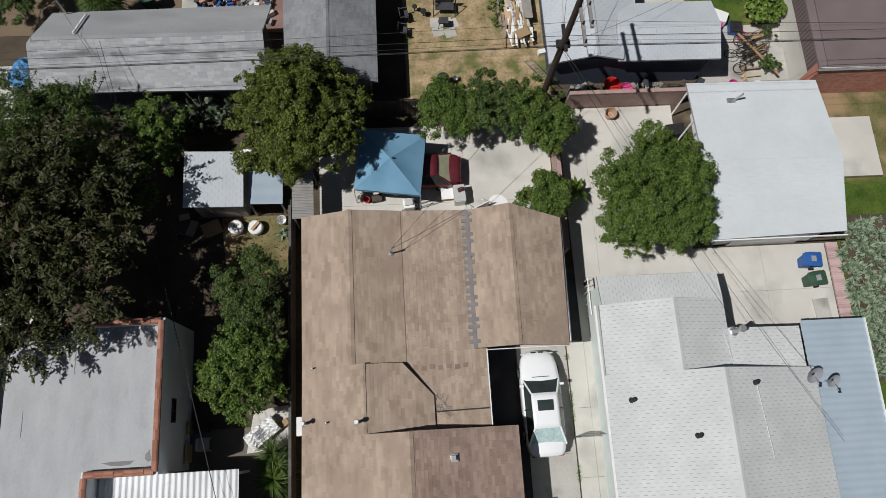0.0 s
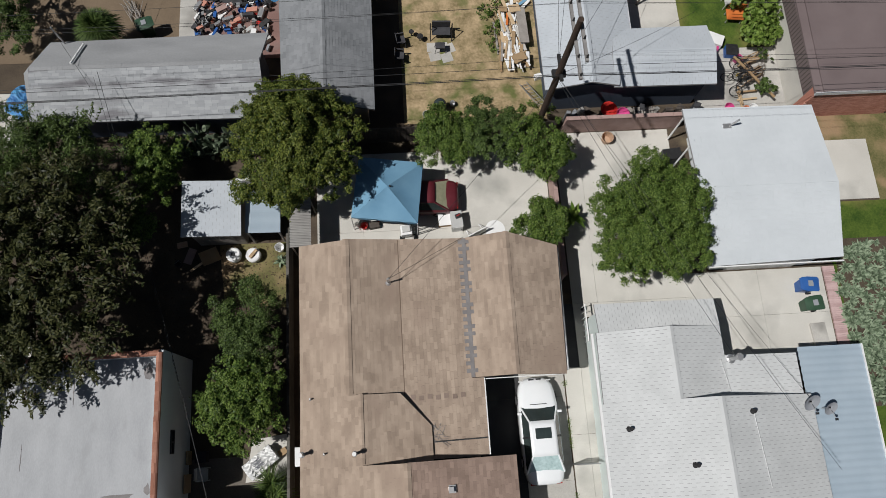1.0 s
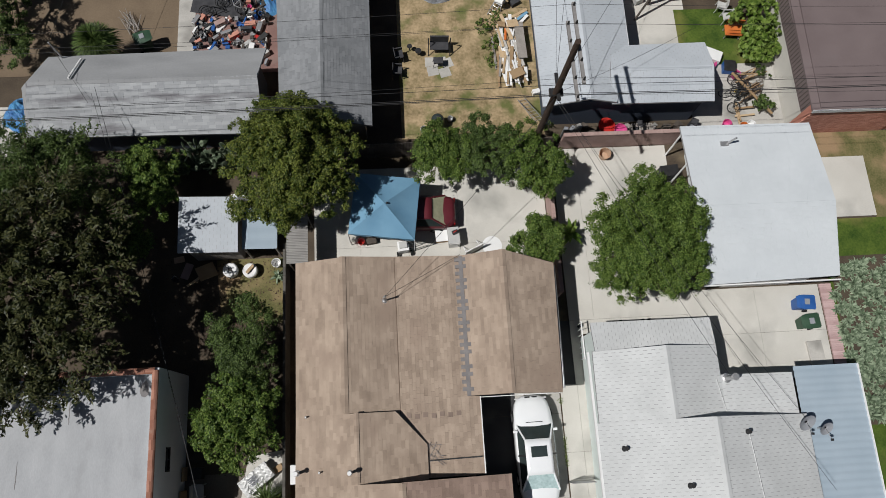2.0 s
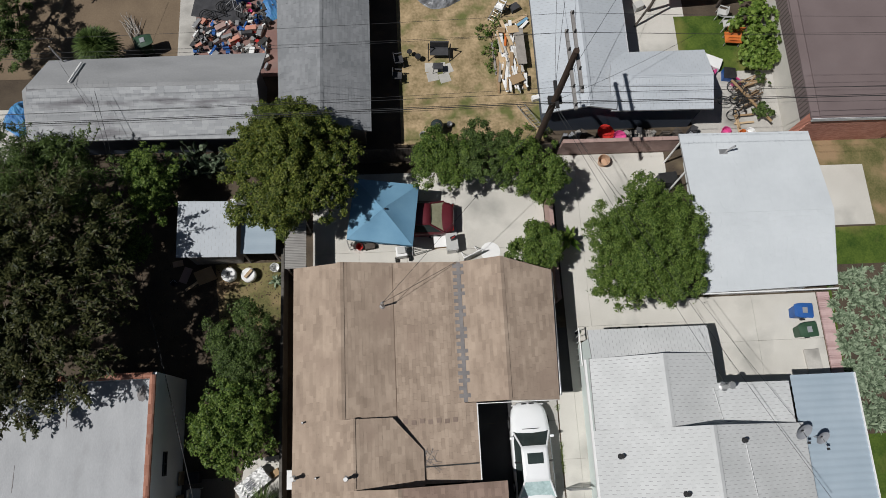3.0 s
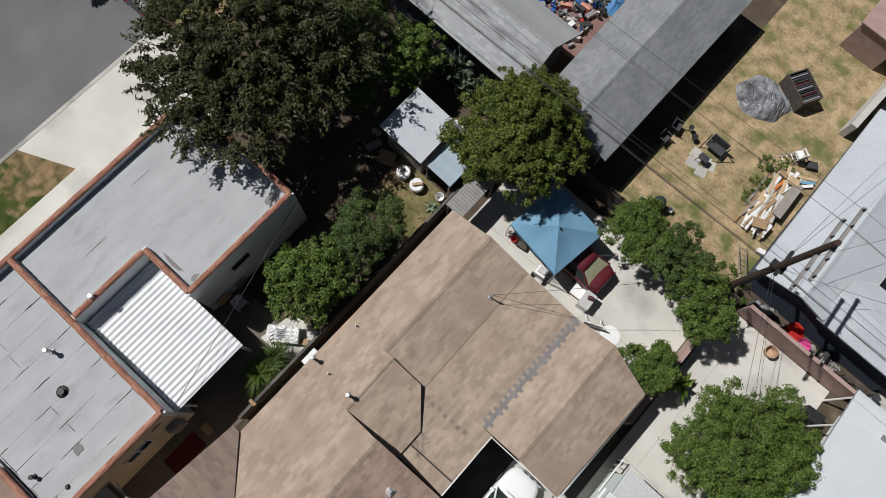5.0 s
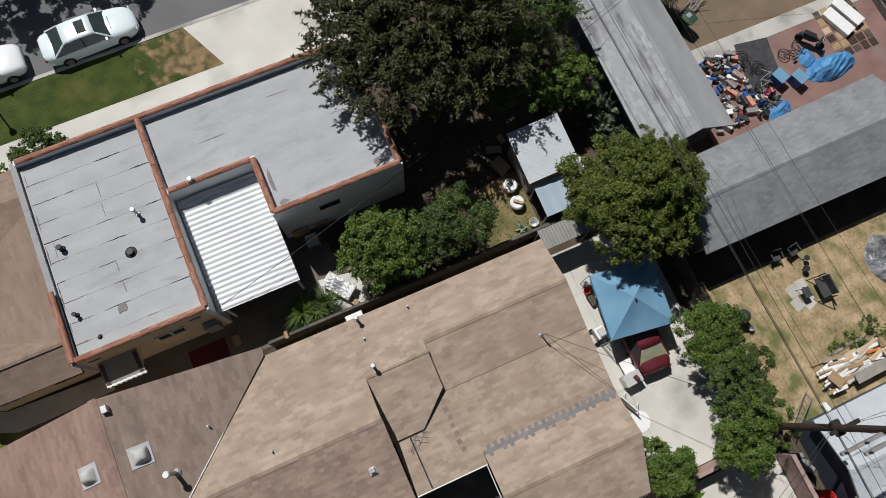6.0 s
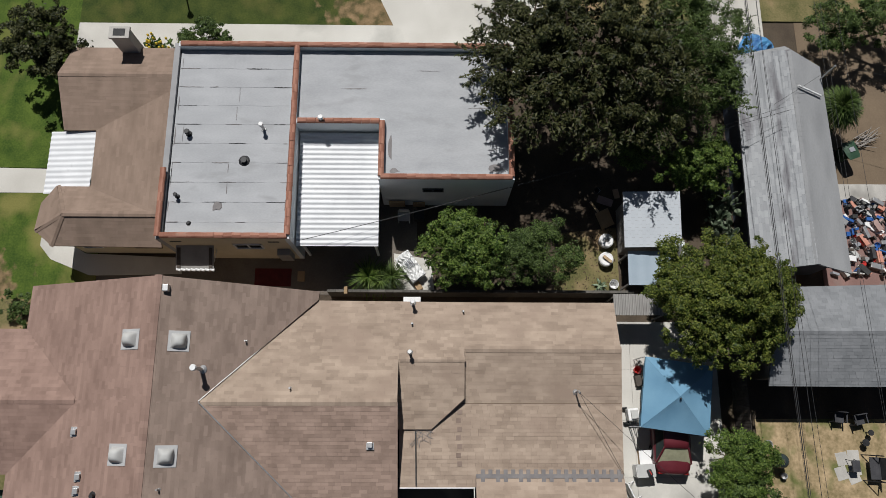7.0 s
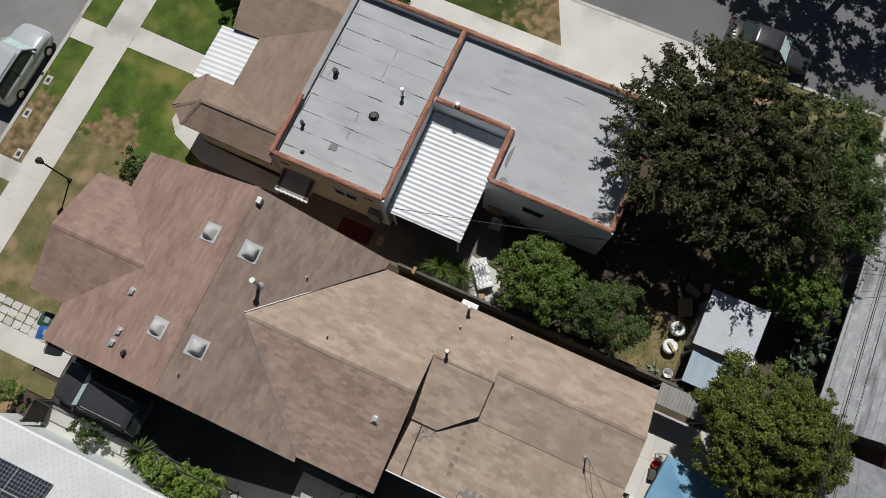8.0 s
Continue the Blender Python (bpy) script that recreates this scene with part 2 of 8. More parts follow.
M["pink"] = mat("pink plastic", (0.5, 0.06, 0.2), (0.65, 0.1, 0.3), 2, 0.45, 0.05)
M["orange"] = mat("orange plastic", (0.5, 0.12, 0.03), (0.65, 0.2, 0.05), 2, 0.45, 0.05)
M["yellow"] = mat("yellow plastic", (0.6, 0.42, 0.03), (0.7, 0.5, 0.06), 2, 0.5, 0.05)
M["purple"] = mat("purple cloth", (0.2, 0.05, 0.2), (0.4, 0.1, 0.35), 6, 0.7, 0.1)
M["charcoal"] = mat("charcoal cloth", (0.03, 0.03, 0.034), (0.07, 0.07, 0.075), 3, 0.85, 0.2)
M["clay"] = mat("clay pot", (0.4, 0.26, 0.17), (0.52, 0.36, 0.25), 3, 0.85, 0.1)
M["solar"] = mat("dark solar cell", (0.012, 0.014, 0.022), (0.025, 0.028, 0.04), 3, 0.15, 0.0, gloss=0.6)
M["skyframe"] = mat("grey metal skylight frame", (0.36, 0.36, 0.36), (0.45, 0.45, 0.45), 2, 0.5, 0.0)
M["dome"] = mat("milky skylight dome", (0.4, 0.4, 0.39), (0.52, 0.52, 0.5), 2, 0.6, 0.0)
M["dishgrey"] = mat("grey dish paint", (0.22, 0.23, 0.25), (0.3, 0.31, 0.33), 2, 0.6, 0.0)
M["armwood"] = mat("weathered crossarm wood", (0.18, 0.17, 0.165), (0.28, 0.27, 0.26), 4, 0.9, 0.2)
M["rug"] = mat("dark red mat", (0.06, 0.01, 0.012), (0.12, 0.02, 0.02), 3, 0.95, 0.4)
M["rosebrick"] = mat("rose pink brick", (0.4, 0.27, 0.26), (0.54, 0.39, 0.38), 2, 0.9, 0.2, 25, vary=0.4)
M["wallblock"] = mat("dark weathered block", (0.07, 0.066, 0.058), (0.14, 0.13, 0.115), 2, 0.92, 0.3, 25, vary=0.3)
M["cactus"] = mat("grey green cactus pad", (0.06, 0.085, 0.05), (0.17, 0.21, 0.14), 2, 0.6, 0.1, 12, vary=0.5)
M["stoneflag"] = mat("pale flagstone", (0.42, 0.4, 0.37), (0.56, 0.54, 0.5), 2, 0.9, 0.2, 20, vary=0.3)


def leaf_mat(name, dark, light):
    m = mat(name, dark, light, 1.2, 0.5, 0.0, 8, vary=0.9, gloss=0.22)
    n, l = m.node_tree.nodes, m.node_tree.links
    bsdf = n["Principled BSDF"]
    out = n["Material Output"]
    tr = n.new("ShaderNodeBsdfTranslucent")
    mix = n.new("ShaderNodeMixShader")
    mix.inputs[0].default_value = 0.22
    l.new(bsdf.inputs["Base Color"].links[0].from_socket, tr.inputs["Color"])
    l.new(bsdf.outputs[0], mix.inputs[1])
    l.new(tr.outputs[0], mix.inputs[2])
    l.new(mix.outputs[0], out.inputs["Surface"])
    return m


M["leaf_olive"] = leaf_mat("olive green leaf", (0.04, 0.066, 0.01), (0.16, 0.185, 0.036))
M["leaf_dark"] = leaf_mat("dark leaf", (0.02, 0.028, 0.008), (0.086, 0.09, 0.033))
M["leaf_mid"] = leaf_mat("mid green leaf", (0.035, 0.062, 0.014), (0.11, 0.16, 0.045))
M["leaf_bright"] = leaf_mat("fresh green leaf", (0.042, 0.082, 0.013), (0.148, 0.21, 0.045))
M["leaf_lime"] = leaf_mat("lime green leaf", (0.08, 0.14, 0.02), (0.2, 0.28, 0.06))
M["leaf_grey"] = leaf_mat("grey green leaf", (0.13, 0.18, 0.11), (0.31, 0.38, 0.26))
M["strawgrass"] = leaf_mat("straw grass blade", (0.2, 0.165, 0.075), (0.4, 0.31, 0.165))
M["lawngrass"] = leaf_mat("lawn grass blade", (0.07, 0.115, 0.02), (0.15, 0.2, 0.05))
M["twig"] = mat("brown dry leaf", (0.05, 0.03, 0.02), (0.12, 0.08, 0.05), 3, 0.9, 0.0, vary=0.6)


# ---- building helpers ----
def thing(name, label, category, at=(0, 0, 0), group="", rz=0.0):
    e = new(name)
    e.empty_display_size = 0.2
    e.matrix_world = pose(*at, 0, 0, rz)
    return tagged(e, label, category, group)


def mesh_of(bm, name, material):
    me = bpy.data.meshes.new(name)
    bm.to_mesh(me)
    bm.free()
    if material:
        me.materials.append(M[material])
    return me


def part(name, bm, material, parent=None, label=""):
    """One mesh object under a thing or a part."""
    ob = new(name, mesh_of(bm, name, material))
    ob.parent = parent
    return tagged(ob, label)


def structure(name, bm, material, label, category):
    return tagged(part(name, bm, material), label, category, kind="structure")


def box(bm, x0, y0, z0, x1, y1, z1, bevel=0.0):
    vs = [bm.verts.new(p) for p in ((x0, y0, z0), (x1, y0, z0), (x1, y1, z0), (x0, y1, z0), (x0, y0, z1), (x1, y0, z1), (x1, y1, z1), (x0, y1, z1))]
    fs = [bm.faces.new([vs[i] for i in f]) for f in ((3, 2, 1, 0), (4, 5, 6, 7), (0, 1, 5, 4), (1, 2, 6, 5), (2, 3, 7, 6), (3, 0, 4, 7))]
    if bevel:
        es = list({e for f in fs for e in f.edges})
        bmesh.ops.bevel(bm, geom=es, offset=bevel, segments=2, affect="EDGES", profile=0.6)
    return bm


def boxes(*rows, bevel=0.0):
    bm = bmesh.new()
    for r in rows:
        box(bm, *r, bevel=bevel)
    return bm


def prism(bm, poly, z0, z1):
    low = [bm.verts.new((x, y, z0)) for x, y in poly]
    top = [bm.verts.new((x, y, z1)) for x, y in poly]
    k = len(poly)
    bm.faces.new(top)
    bm.faces.new(low[::-1])
    for i in range(k):
        bm.faces.new((low[i], low[(i + 1) % k], top[(i + 1) % k], top[i]))
    return bm


def prism_of(poly, z0, z1):
    return prism(bmesh.new(), poly, z0, z1)


def slab(bm, pts, thick):
    """A flat 3D outline, counterclockwise from above, thickened straight down."""
    top = [bm.verts.new(p) for p in pts]
    low = [bm.verts.new((p[0], p[1], p[2] - thick)) for p in pts]
    k = len(pts)
    bm.faces.new(top)
    bm.faces.new(low[::-1])
    for i in range(k):
        bm.faces.new((low[i], low[(i + 1) % k], top[(i + 1) % k], top[i]))
    return bm


def tube(bm, a, b, r, r2=None, seg=8, caps=True):
    a, b = Vector(a), Vector(b)
    d = b - a
    m = Matrix.Translation((a + b) / 2) @ d.to_track_quat("Z", "Y").to_matrix().to_4x4()
    bmesh.ops.create_cone(bm, cap_ends=caps, segments=seg, radius1=r, radius2=r if r2 is None else r2, depth=d.length, matrix=m)
    return bm


def tubes(*rows, seg=8):
    bm = bmesh.new()
    for r in rows:
        tube(bm, *r, seg=seg)
    return bm


def ball(bm, c, rx, ry, rz, seg=10, rings=7):
    bmesh.ops.create_uvsphere(bm, u_segments=seg, v_segments=rings, radius=1, matrix=Matrix.LocRotScale(c, None, (rx, ry, rz)))
    return bm


def clip2(poly, edge_a, edge_b):
    out = []
    ax, ay = edge_a
    bx, by = edge_b
    side = [(bx - ax) * (p[1] - ay) - (by - ay) * (p[0] - ax) for p in poly]
    for i, p in enumerate(poly):
        q = poly[(i + 1) % len(poly)]
        s, t = side[i], side[(i + 1) % len(poly)]
        if s >= 0:
            out.append(p)
        if (s >= 0) != (t >= 0):
            k = s / (s - t)
            out.append((p[0] + k * (q[0] - p[0]), p[1] + k * (q[1] - p[1])))
    return out


def shingles(parent, pts, material, seed, course=0.16, width=0.34, lift=0.018, singles=None, gap=0.014, regular=False):
    """Lays courses of overlapping shingles on a convex roof plane. Those inside the plan stretch singles are objects of their own."""
    rnd = random.Random(seed)
    p = [Vector(q) for q in pts]
    n = (p[1] - p[0]).cross(p[2] - p[0]).normalized()
    if n.z < 0:
        n, p = -n, p[::-1]
    s = Vector((-n.x * n.z, -n.y * n.z, 1 - n.z * n.z))
    s = s.normalized() if s.length > 1e-4 else Vector((0, 1, 0))
    a = s.cross(n)
    o = p[0]
    flat = [((q - o).dot(a), (q - o).dot(s)) for q in p]
    u0, u1 = min(f[0] for f in flat), max(f[0] for f in flat)
    v0, v1 = min(f[1] for f in flat), max(f[1] for f in flat)
    verts, faces = [], []
    whole = None
    count = 0
    v = v0
    row = 0
    while v < v1:
        u = u0 - (0.5 * (row % 2) if regular else rnd.random()) * width
        while u < u1:
            w = width if regular else width * rnd.choice((0.75, 1.0, 1.0, 1.3))
            cell = [(u, v), (u + w - gap, v), (u + w - gap, v + course), (u, v + course)]
            full = cell
            for i in range(len(flat)):
                cell = clip2(cell, flat[i], flat[(i + 1) % len(flat)])
                if len(cell) < 3:
                    break
            if len(cell) >= 3:
                cu, cv = u + w / 2, v + course / 2
                mid = o + a * cu + s * cv
                single = singles and count < 300 and singles[0] < mid.x < singles[2] and singles[1] < mid.y < singles[3] and len(cell) == 4 and \
                    max(abs(c[0] - d[0]) + abs(c[1] - d[1]) for c, d in zip(sorted(cell), sorted(full))) < 1e-5
                if single:
                    if whole is None:
                        whole = bpy.data.meshes.new("shingle")
                        h, c2, l2 = 0.5 * (width - gap), course / 2, lift
                        whole.from_pydata([(-h, -c2, 0), (h, -c2, 0), (h, c2, 0), (-h, c2, 0), (-h, -c2, l2), (h, -c2, l2), (h, c2, l2 * 0.3), (-h, c2, l2 * 0.3)], [],
                                          [(4, 5, 6, 7), (0, 1, 5, 4), (1, 2, 6, 5), (2, 3, 7, 6), (3, 0, 4, 7)])
                        whole.materials.append(M[material])
                    ob = new("shingle", whole)
                    ob.parent = parent
                    ob.matrix_basis = Matrix((( a.x, s.x, n.x, mid.x), (a.y, s.y, n.y, mid.y), (a.z, s.z, n.z, mid.z), (0, 0, 0, 1))) @ Matrix.Diagonal(((w - gap) / (width - gap), 1, 1, 1))
                    count += 1
                else:
                    base = len(verts)
                    k = len(cell)
                    tilt = lift * rnd.uniform(0.8, 1.2)
                    for cx, cy in cell:
                        q = o + a * cx + s * cy
                        verts.append(tuple(q))
                        verts.append(tuple(q + n * (tilt * (1 - 0.7 * (cy - v) / course))))
                    faces.append(tuple(base + 2 * i + 1 for i in range(k)))
                    for i in range(k):
                        j = (i + 1) % k
                        faces.append((base + 2 * i, base + 2 * j, base + 2 * j + 1, base + 2 * i + 1))
            u += w
        v += course
        row += 1
    return verts, faces


def level(pts):
    """The same outline on its best-fitting plane."""
    a = np.array([(p[0], p[1], 1.0) for p in pts])
    k = np.linalg.lstsq(a, np.array([p[2] for p in pts]), rcond=None)[0]
    return [(p[0], p[1], float(k[0] * p[0] + k[1] * p[1] + k[2])) for p in pts]


def top_z(planes, x, y):
    """Height of the roof planes over a place."""
    best = 0.0
    for pts in planes:
        pts = level(pts)
        area = sum(p[0] * q[1] - q[0] * p[1] for p, q in zip(pts, pts[1:] + pts[:1]))
        sg = 1 if area > 0 else -1
        if all(sg * ((q[0] - p[0]) * (y - p[1]) - (q[1] - p[1]) * (x - p[0])) >= -0.02 for p, q in zip(pts, pts[1:] + pts[:1])):
            a = np.array([(p[0], p[1], 1.0) for p in pts])
            k = np.linalg.lstsq(a, np.array([p[2] for p in pts]), rcond=None)[0]
            best = max(best, float(k[0] * x + k[1] * y + k[2]))
    return best


def roof(parent, name, planes, material, under, thick=0.14, seed=1, course=0.16, width=0.34, singles=None, label="", lift=0.018, gap=0.014, regular=False):
    """Roof planes as slabs under courses of shingles, both parts of the house."""
    verts, faces = [], []
    decks = []
    for i, pts in enumerate(planes):
        pts = level(pts)
        decks.append(part("roof_plane", slab(bmesh.new(), pts, thick), under, parent, label))
        v, f = shingles(parent, pts, material, seed * 31 + i, course, width, lift, singles, gap, regular)
        k = len(verts)
        verts += v
        faces += [tuple(q + k for q in g) for g in f]
    me = bpy.data.meshes.new("shingle_cover")
    me.from_pydata(verts, [], faces)
    me.materials.append(M[material])
    cover = new("shingle_cover", me)
    cover.parent = parent
    tagged(cover, kind="stuff")
    return decks


def ridge_run(parent, a, b, left, right, material, w=0.15, step=0.25):
    """Folded ridge shingles lapped along a ridge; left and right are the slopes on its two sides."""
    bm = bmesh.new()
    ends = [[bm.verts.new((x, y, z + dz)) for y, z in ((w, -left * w), (0.0, 0.0), (-w, -right * w))] for x, dz in ((-step / 2 - 0.03, 0.0), (step / 2, 0.006))]
    for k in range(2):
        bm.faces.new((ends[0][k], ends[0][k + 1], ends[1][k + 1], ends[1][k]))
    more = bmesh.ops.extrude_face_region(bm, geom=list(bm.faces))
    bmesh.ops.translate(bm, vec=(0, 0, 0.009), verts=[v for v in more["geom"] if isinstance(v, bmesh.types.BMVert)])
    bmesh.ops.recalc_face_normals(bm, faces=list(bm.faces))
    me = mesh_of(bm, "ridge_tile", material)
    a, b = Vector(a), Vector(b)
    k = max(1, round((b - a).length / step))
    turn = math.degrees(math.atan2(b.y - a.y, b.x - a.x))
    pitch = -math.degrees(math.atan2(b.z - a.z, math.hypot(b.x - a.x, b.y - a.y)))
    for i in range(k):
        p = a.lerp(b, (i + 0.5) / k)
        o = new("ridge_tile", me)
        o.parent = parent
        o.matrix_basis = pose(p.x, p.y, p.z + 0.012, 0, pitch, turn + 0.8 * math.sin(2.1 * i))


def strip3(bm, a, b, w, t):
    a, b = Vector(a), Vector(b)
    d = (b - a).normalized()
    s = Vector((-d.y, d.x, 0)).normalized() * w / 2
    up = Vector((0, 0, t))
    vs = [bm.verts.new(p) for p in (a - s, a + s, b + s, b - s, a - s + up, a + s + up, b + s + up, b - s + up)]
    for f in ((3, 2, 1, 0), (4, 5, 6, 7), (0, 1, 5, 4), (1, 2, 6, 5), (2, 3, 7, 6), (3, 0, 4, 7)):
        bm.faces.new([vs[i] for i in f])
    bmesh.ops.recalc_face_normals(bm, faces=bm.faces)
    return bm


def corrugated(x0, y0, x1, y1, za, zb, pitch=0.2, depth=0.04, along="x", thick=0.01):
    """A corrugated sheet; ridges run along x or y, heights za to zb along the ridges."""
    bm = bmesh.new()
    if along == "x":
        k = int((y1 - y0) / pitch * 6)
        line = lambda i, e: (x1 if e else x0, y0 + (y1 - y0) * i / k, (zb if e else za) + depth * math.sin(2 * math.pi * i / 6))
    else:
        k = int((x1 - x0) / pitch * 6)
        line = lambda i, e: (x0 + (x1 - x0) * i / k, y1 if e else y0, (zb if e else za) + depth * math.sin(2 * math.pi * i / 6))
    top = [[bm.verts.new(line(i, e)) for e in (0, 1)] for i in range(k + 1)]
    low = [[bm.verts.new(Vector(line(i, e)) - Vector((0, 0, thick))) for e in (0, 1)] for i in range(k + 1)]
    for i in range(k):
        bm.faces.new((top[i][0], top[i][1], top[i + 1][1], top[i + 1][0]))
        bm.faces.new((low[i][0], low[i + 1][0], low[i + 1][1], low[i][1]))
        for e in (0, 1):
            bm.faces.new((top[i][e], top[i + 1][e], low[i + 1][e], low[i][e]))
    for r in (0, k):
        bm.faces.new((top[r][0], low[r][0], low[r][1], top[r][1]))
    bmesh.ops.recalc_face_normals(bm, faces=bm.faces)
    return bm


def wall_ring(parent, poly, z1, material, thick=0.2, z0=0.0, name="wall"):
    """Outside walls along an outline, one part for each side."""
    k = len(poly)
    cx = sum(p[0] for p in poly) / k
    cy = sum(p[1] for p in poly) / k
    out = []
    for i in range(k):
        a, b = Vector(poly[i]), Vector(poly[(i + 1) % k])
        d = (b - a).normalized()
        nrm = Vector((-d.y, d.x))
        c, e = a + nrm * thick, b + nrm * thick
        bm = prism_of([tuple(a), tuple(b - d * 0.0), tuple(e - d * thick), tuple(c + d * thick)], z0, z1)
        out.append(part(name, bm, material, parent))
    return out


def wall_window(parent, x, y, z, w, h, face, frame_mat="white", name="window"):
    """A window proud of a wall; face is the outward axis: +x, -x, +y, -y."""
    ax = Vector((1, 0, 0)) if "x" in face else Vector((0, 1, 0))
    ax = ax if face[0] == "+" else -ax
    side = Vector((0, 0, 1)).cross(ax)
    c = Vector((x, y, z))

    def bar(bm, s0, s1, z0, z1, d0, d1):
        pts = [c + side * s + ax * d + Vector((0, 0, q)) for q in (z0, z1) for s, d in ((s0, d0), (s1, d0), (s1, d1), (s0, d1))]
        vs = [bm.verts.new(p) for p in pts]
        for f in ((3, 2, 1, 0), (4, 5, 6, 7), (0, 1, 5, 4), (1, 2, 6, 5), (2, 3, 7, 6), (3, 0, 4, 7)):
            bm.faces.new([vs[i] for i in f])
        bmesh.ops.recalc_face_normals(bm, faces=bm.faces)
    bm = bmesh.new()
    t = 0.06
    bar(bm, -w / 2, -w / 2 + t, 0, h, 0, 0.06)
    bar(bm, w / 2 - t, w / 2, 0, h, 0, 0.06)
    bar(bm, -w / 2, w / 2, h - t, h, 0, 0.065)
    bar(bm, -w / 2, w / 2, 0, t, 0, 0.065)
    bar(bm, -t / 2, t / 2, t, h - t, 0, 0.05)
    win = part(name, bm, frame_mat, parent)
    for s0, s1 in ((-w / 2 + t, -t / 2), (t / 2, w / 2 - t)):
        pane = bmesh.new()
        bar(pane, s0, s1, t, h - t, 0.005, 0.025)
        part("pane", pane, "glass", win)
    return win


def smooth(ob, angle=40):
    for p in ob.data.polygons:
        p.use_smooth = True
    return ob

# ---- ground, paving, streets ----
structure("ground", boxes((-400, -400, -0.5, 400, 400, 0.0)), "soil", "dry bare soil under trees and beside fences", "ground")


def sheet(name, poly, z, material, label, category, depth=0.1):
    return structure(name, prism_of(poly, z - depth, z), material, label, category)


def rect(x0, y0, x1, y1):
    return [(x0, y0), (x1, y0), (x1, y1), (x0, y1)]


sheet("road_west", rect(-34, -60, -23.05, 90), 0.01, "asphalt", "grey asphalt street along the west side", "road")
sheet("road_south", rect(-23.05, -60, 60, -28.75), 0.01, "asphalt_pale", "grey asphalt street in front of the houses", "road")
sheet("kerb_west", rect(-23.05, -28.55, -22.85, 60), 0.13, "oldconcrete", "grey concrete kerb beside the street", "kerb", 0.2)
sheet("kerb_south", rect(-22.85, -28.75, 60, -28.55), 0.13, "oldconcrete", "grey concrete kerb beside the street", "kerb", 0.2)
# front gardens and verge
sheet("lawn_verge_south", rect(-22.85, -28.55, -10.9, -26.95), 0.11, "lawn", "green grass strip between kerb and pavement", "lawn", 0.15)
sheet("lawn_verge_middle", rect(-9.6, -28.55, -2.2, -26.95), 0.11, "vergelawn", "patchy grass strip between kerb and pavement", "lawn", 0.15)
sheet("lawn_verge_east", rect(-1.1, -28.55, 30, -26.95), 0.11, "patchlawn", "patchy dry grass strip between kerb and pavement", "lawn", 0.15)
for i, (x0, x1) in enumerate(((-10.9, -9.6), (-2.2, -1.1))):
    sheet("pavement_crossing_%d" % (i + 1), rect(x0, -28.55, x1, -26.95), 0.115, "concrete", "pale concrete crossing of the grass strip", "pavement", 0.15)
sheet("lawn_front_west", rect(-17.2, -25.25, -11.7, -17.4), 0.10, "lawn", "green front lawn with yellow patches", "lawn")
sheet("lawn_front_middle", rect(-10.35, -25.25, -4.9, -18.0), 0.10, "cornerlawn", "green front lawn worn brown at one corner", "lawn")
sheet("lawn_front_worn", [(-4.9, -25.25), (4.9, -25.25), (4.9, -20.5), (-3.9, -20.5), (-4.9, -21.0)], 0.106, "patchlawn", "dry worn front lawn", "lawn")
sheet("lawn_corner", rect(-22.85, -26.95, -17.2, -20.5), 0.10, "lawn", "green corner lawn beside the street", "lawn")
sheet("lawn_west", [(-22.85, -20.5), (-20.0, -20.5), (-20.0, -3.6), (-22.85, -4.9)], 0.10, "lushlawn", "green grass verge with a dry brown end", "lawn")
sheet("lawn_east_patch", rect(4.9, -25.25, 9.6, -20.6), 0.104, "patchlawn", "dry grass beside the driveway", "lawn")
for x, y in ((-6.88, -28.2), (-4.76, -28.2), (-2.6, -27.35)):
    cov = thing("utility_cover", "pale concrete meter cover set in the verge", "utility cover", (x, y, 0.09), "meter covers")
    part("lid", boxes((-0.28, -0.19, 0, 0.28, 0.19, 0.045), bevel=0.01), "oldconcrete", cov)
    part("hatch", boxes((-0.13, -0.09, 0.046, 0.13, 0.09, 0.054)), "charcoal", cov)
# pavement slabs, each a piece
walkway = tagged(new("pavement_south", None), "pale concrete pavement slabs along the front lawns", "pavement", kind="structure")
slab_me = mesh_of(boxes((-0.7485, -0.845, 0.0, 0.7485, 0.845, 0.125), bevel=0.003), "pavement_slab", "concrete")
for i in range(34):
    o = new("slab", slab_me)
    o.parent = walkway
    o.matrix_basis = pose(-22.0 + i * 1.5, -26.1, 0)
sheet("path_front_door", [(-11.7, -25.25), (-10.35, -25.25), (-10.35, -19.0), (-11.6, -19.0)], 0.118, "concrete", "pale concrete path to the front door", "path")
sheet("path_west", rect(-20.0, -20.5, -17.25, -3.6), 0.118, "concrete", "pale concrete path beside the stucco house", "path")
sheet("driveway_west", [(-22.85, -4.9), (-20.0, -3.6), (-17.25, -3.6), (-17.25, 4.6), (-22.85, 4.6)], 0.114, "concrete", "wide pale concrete driveway to the street", "driveway")
sheet("verge_west_dry", rect(-22.85, 4.6, -20.2, 13.6), 0.09, "patchlawn", "dry verge under the big tree", "lawn")
sheet("path_west_north", rect(-22.85, 13.6, -18.2, 16.6), 0.112, "concrete", "pale concrete drive beside the long grey roof", "path")
sheet("verge_west_north", rect(-22.85, 16.6, -20.5, 40), 0.09, "patchlawn", "brown dry verge", "lawn")
bm = bmesh.new()
curve = [(-6.1, -18.3), (-6.2, -13.8), (-7.0, -13.8), (-7.2, -18.6), (-7.9, -19.8), (-8.0, -20.9), (-7.6, -20.9), (-6.9, -20.3)]
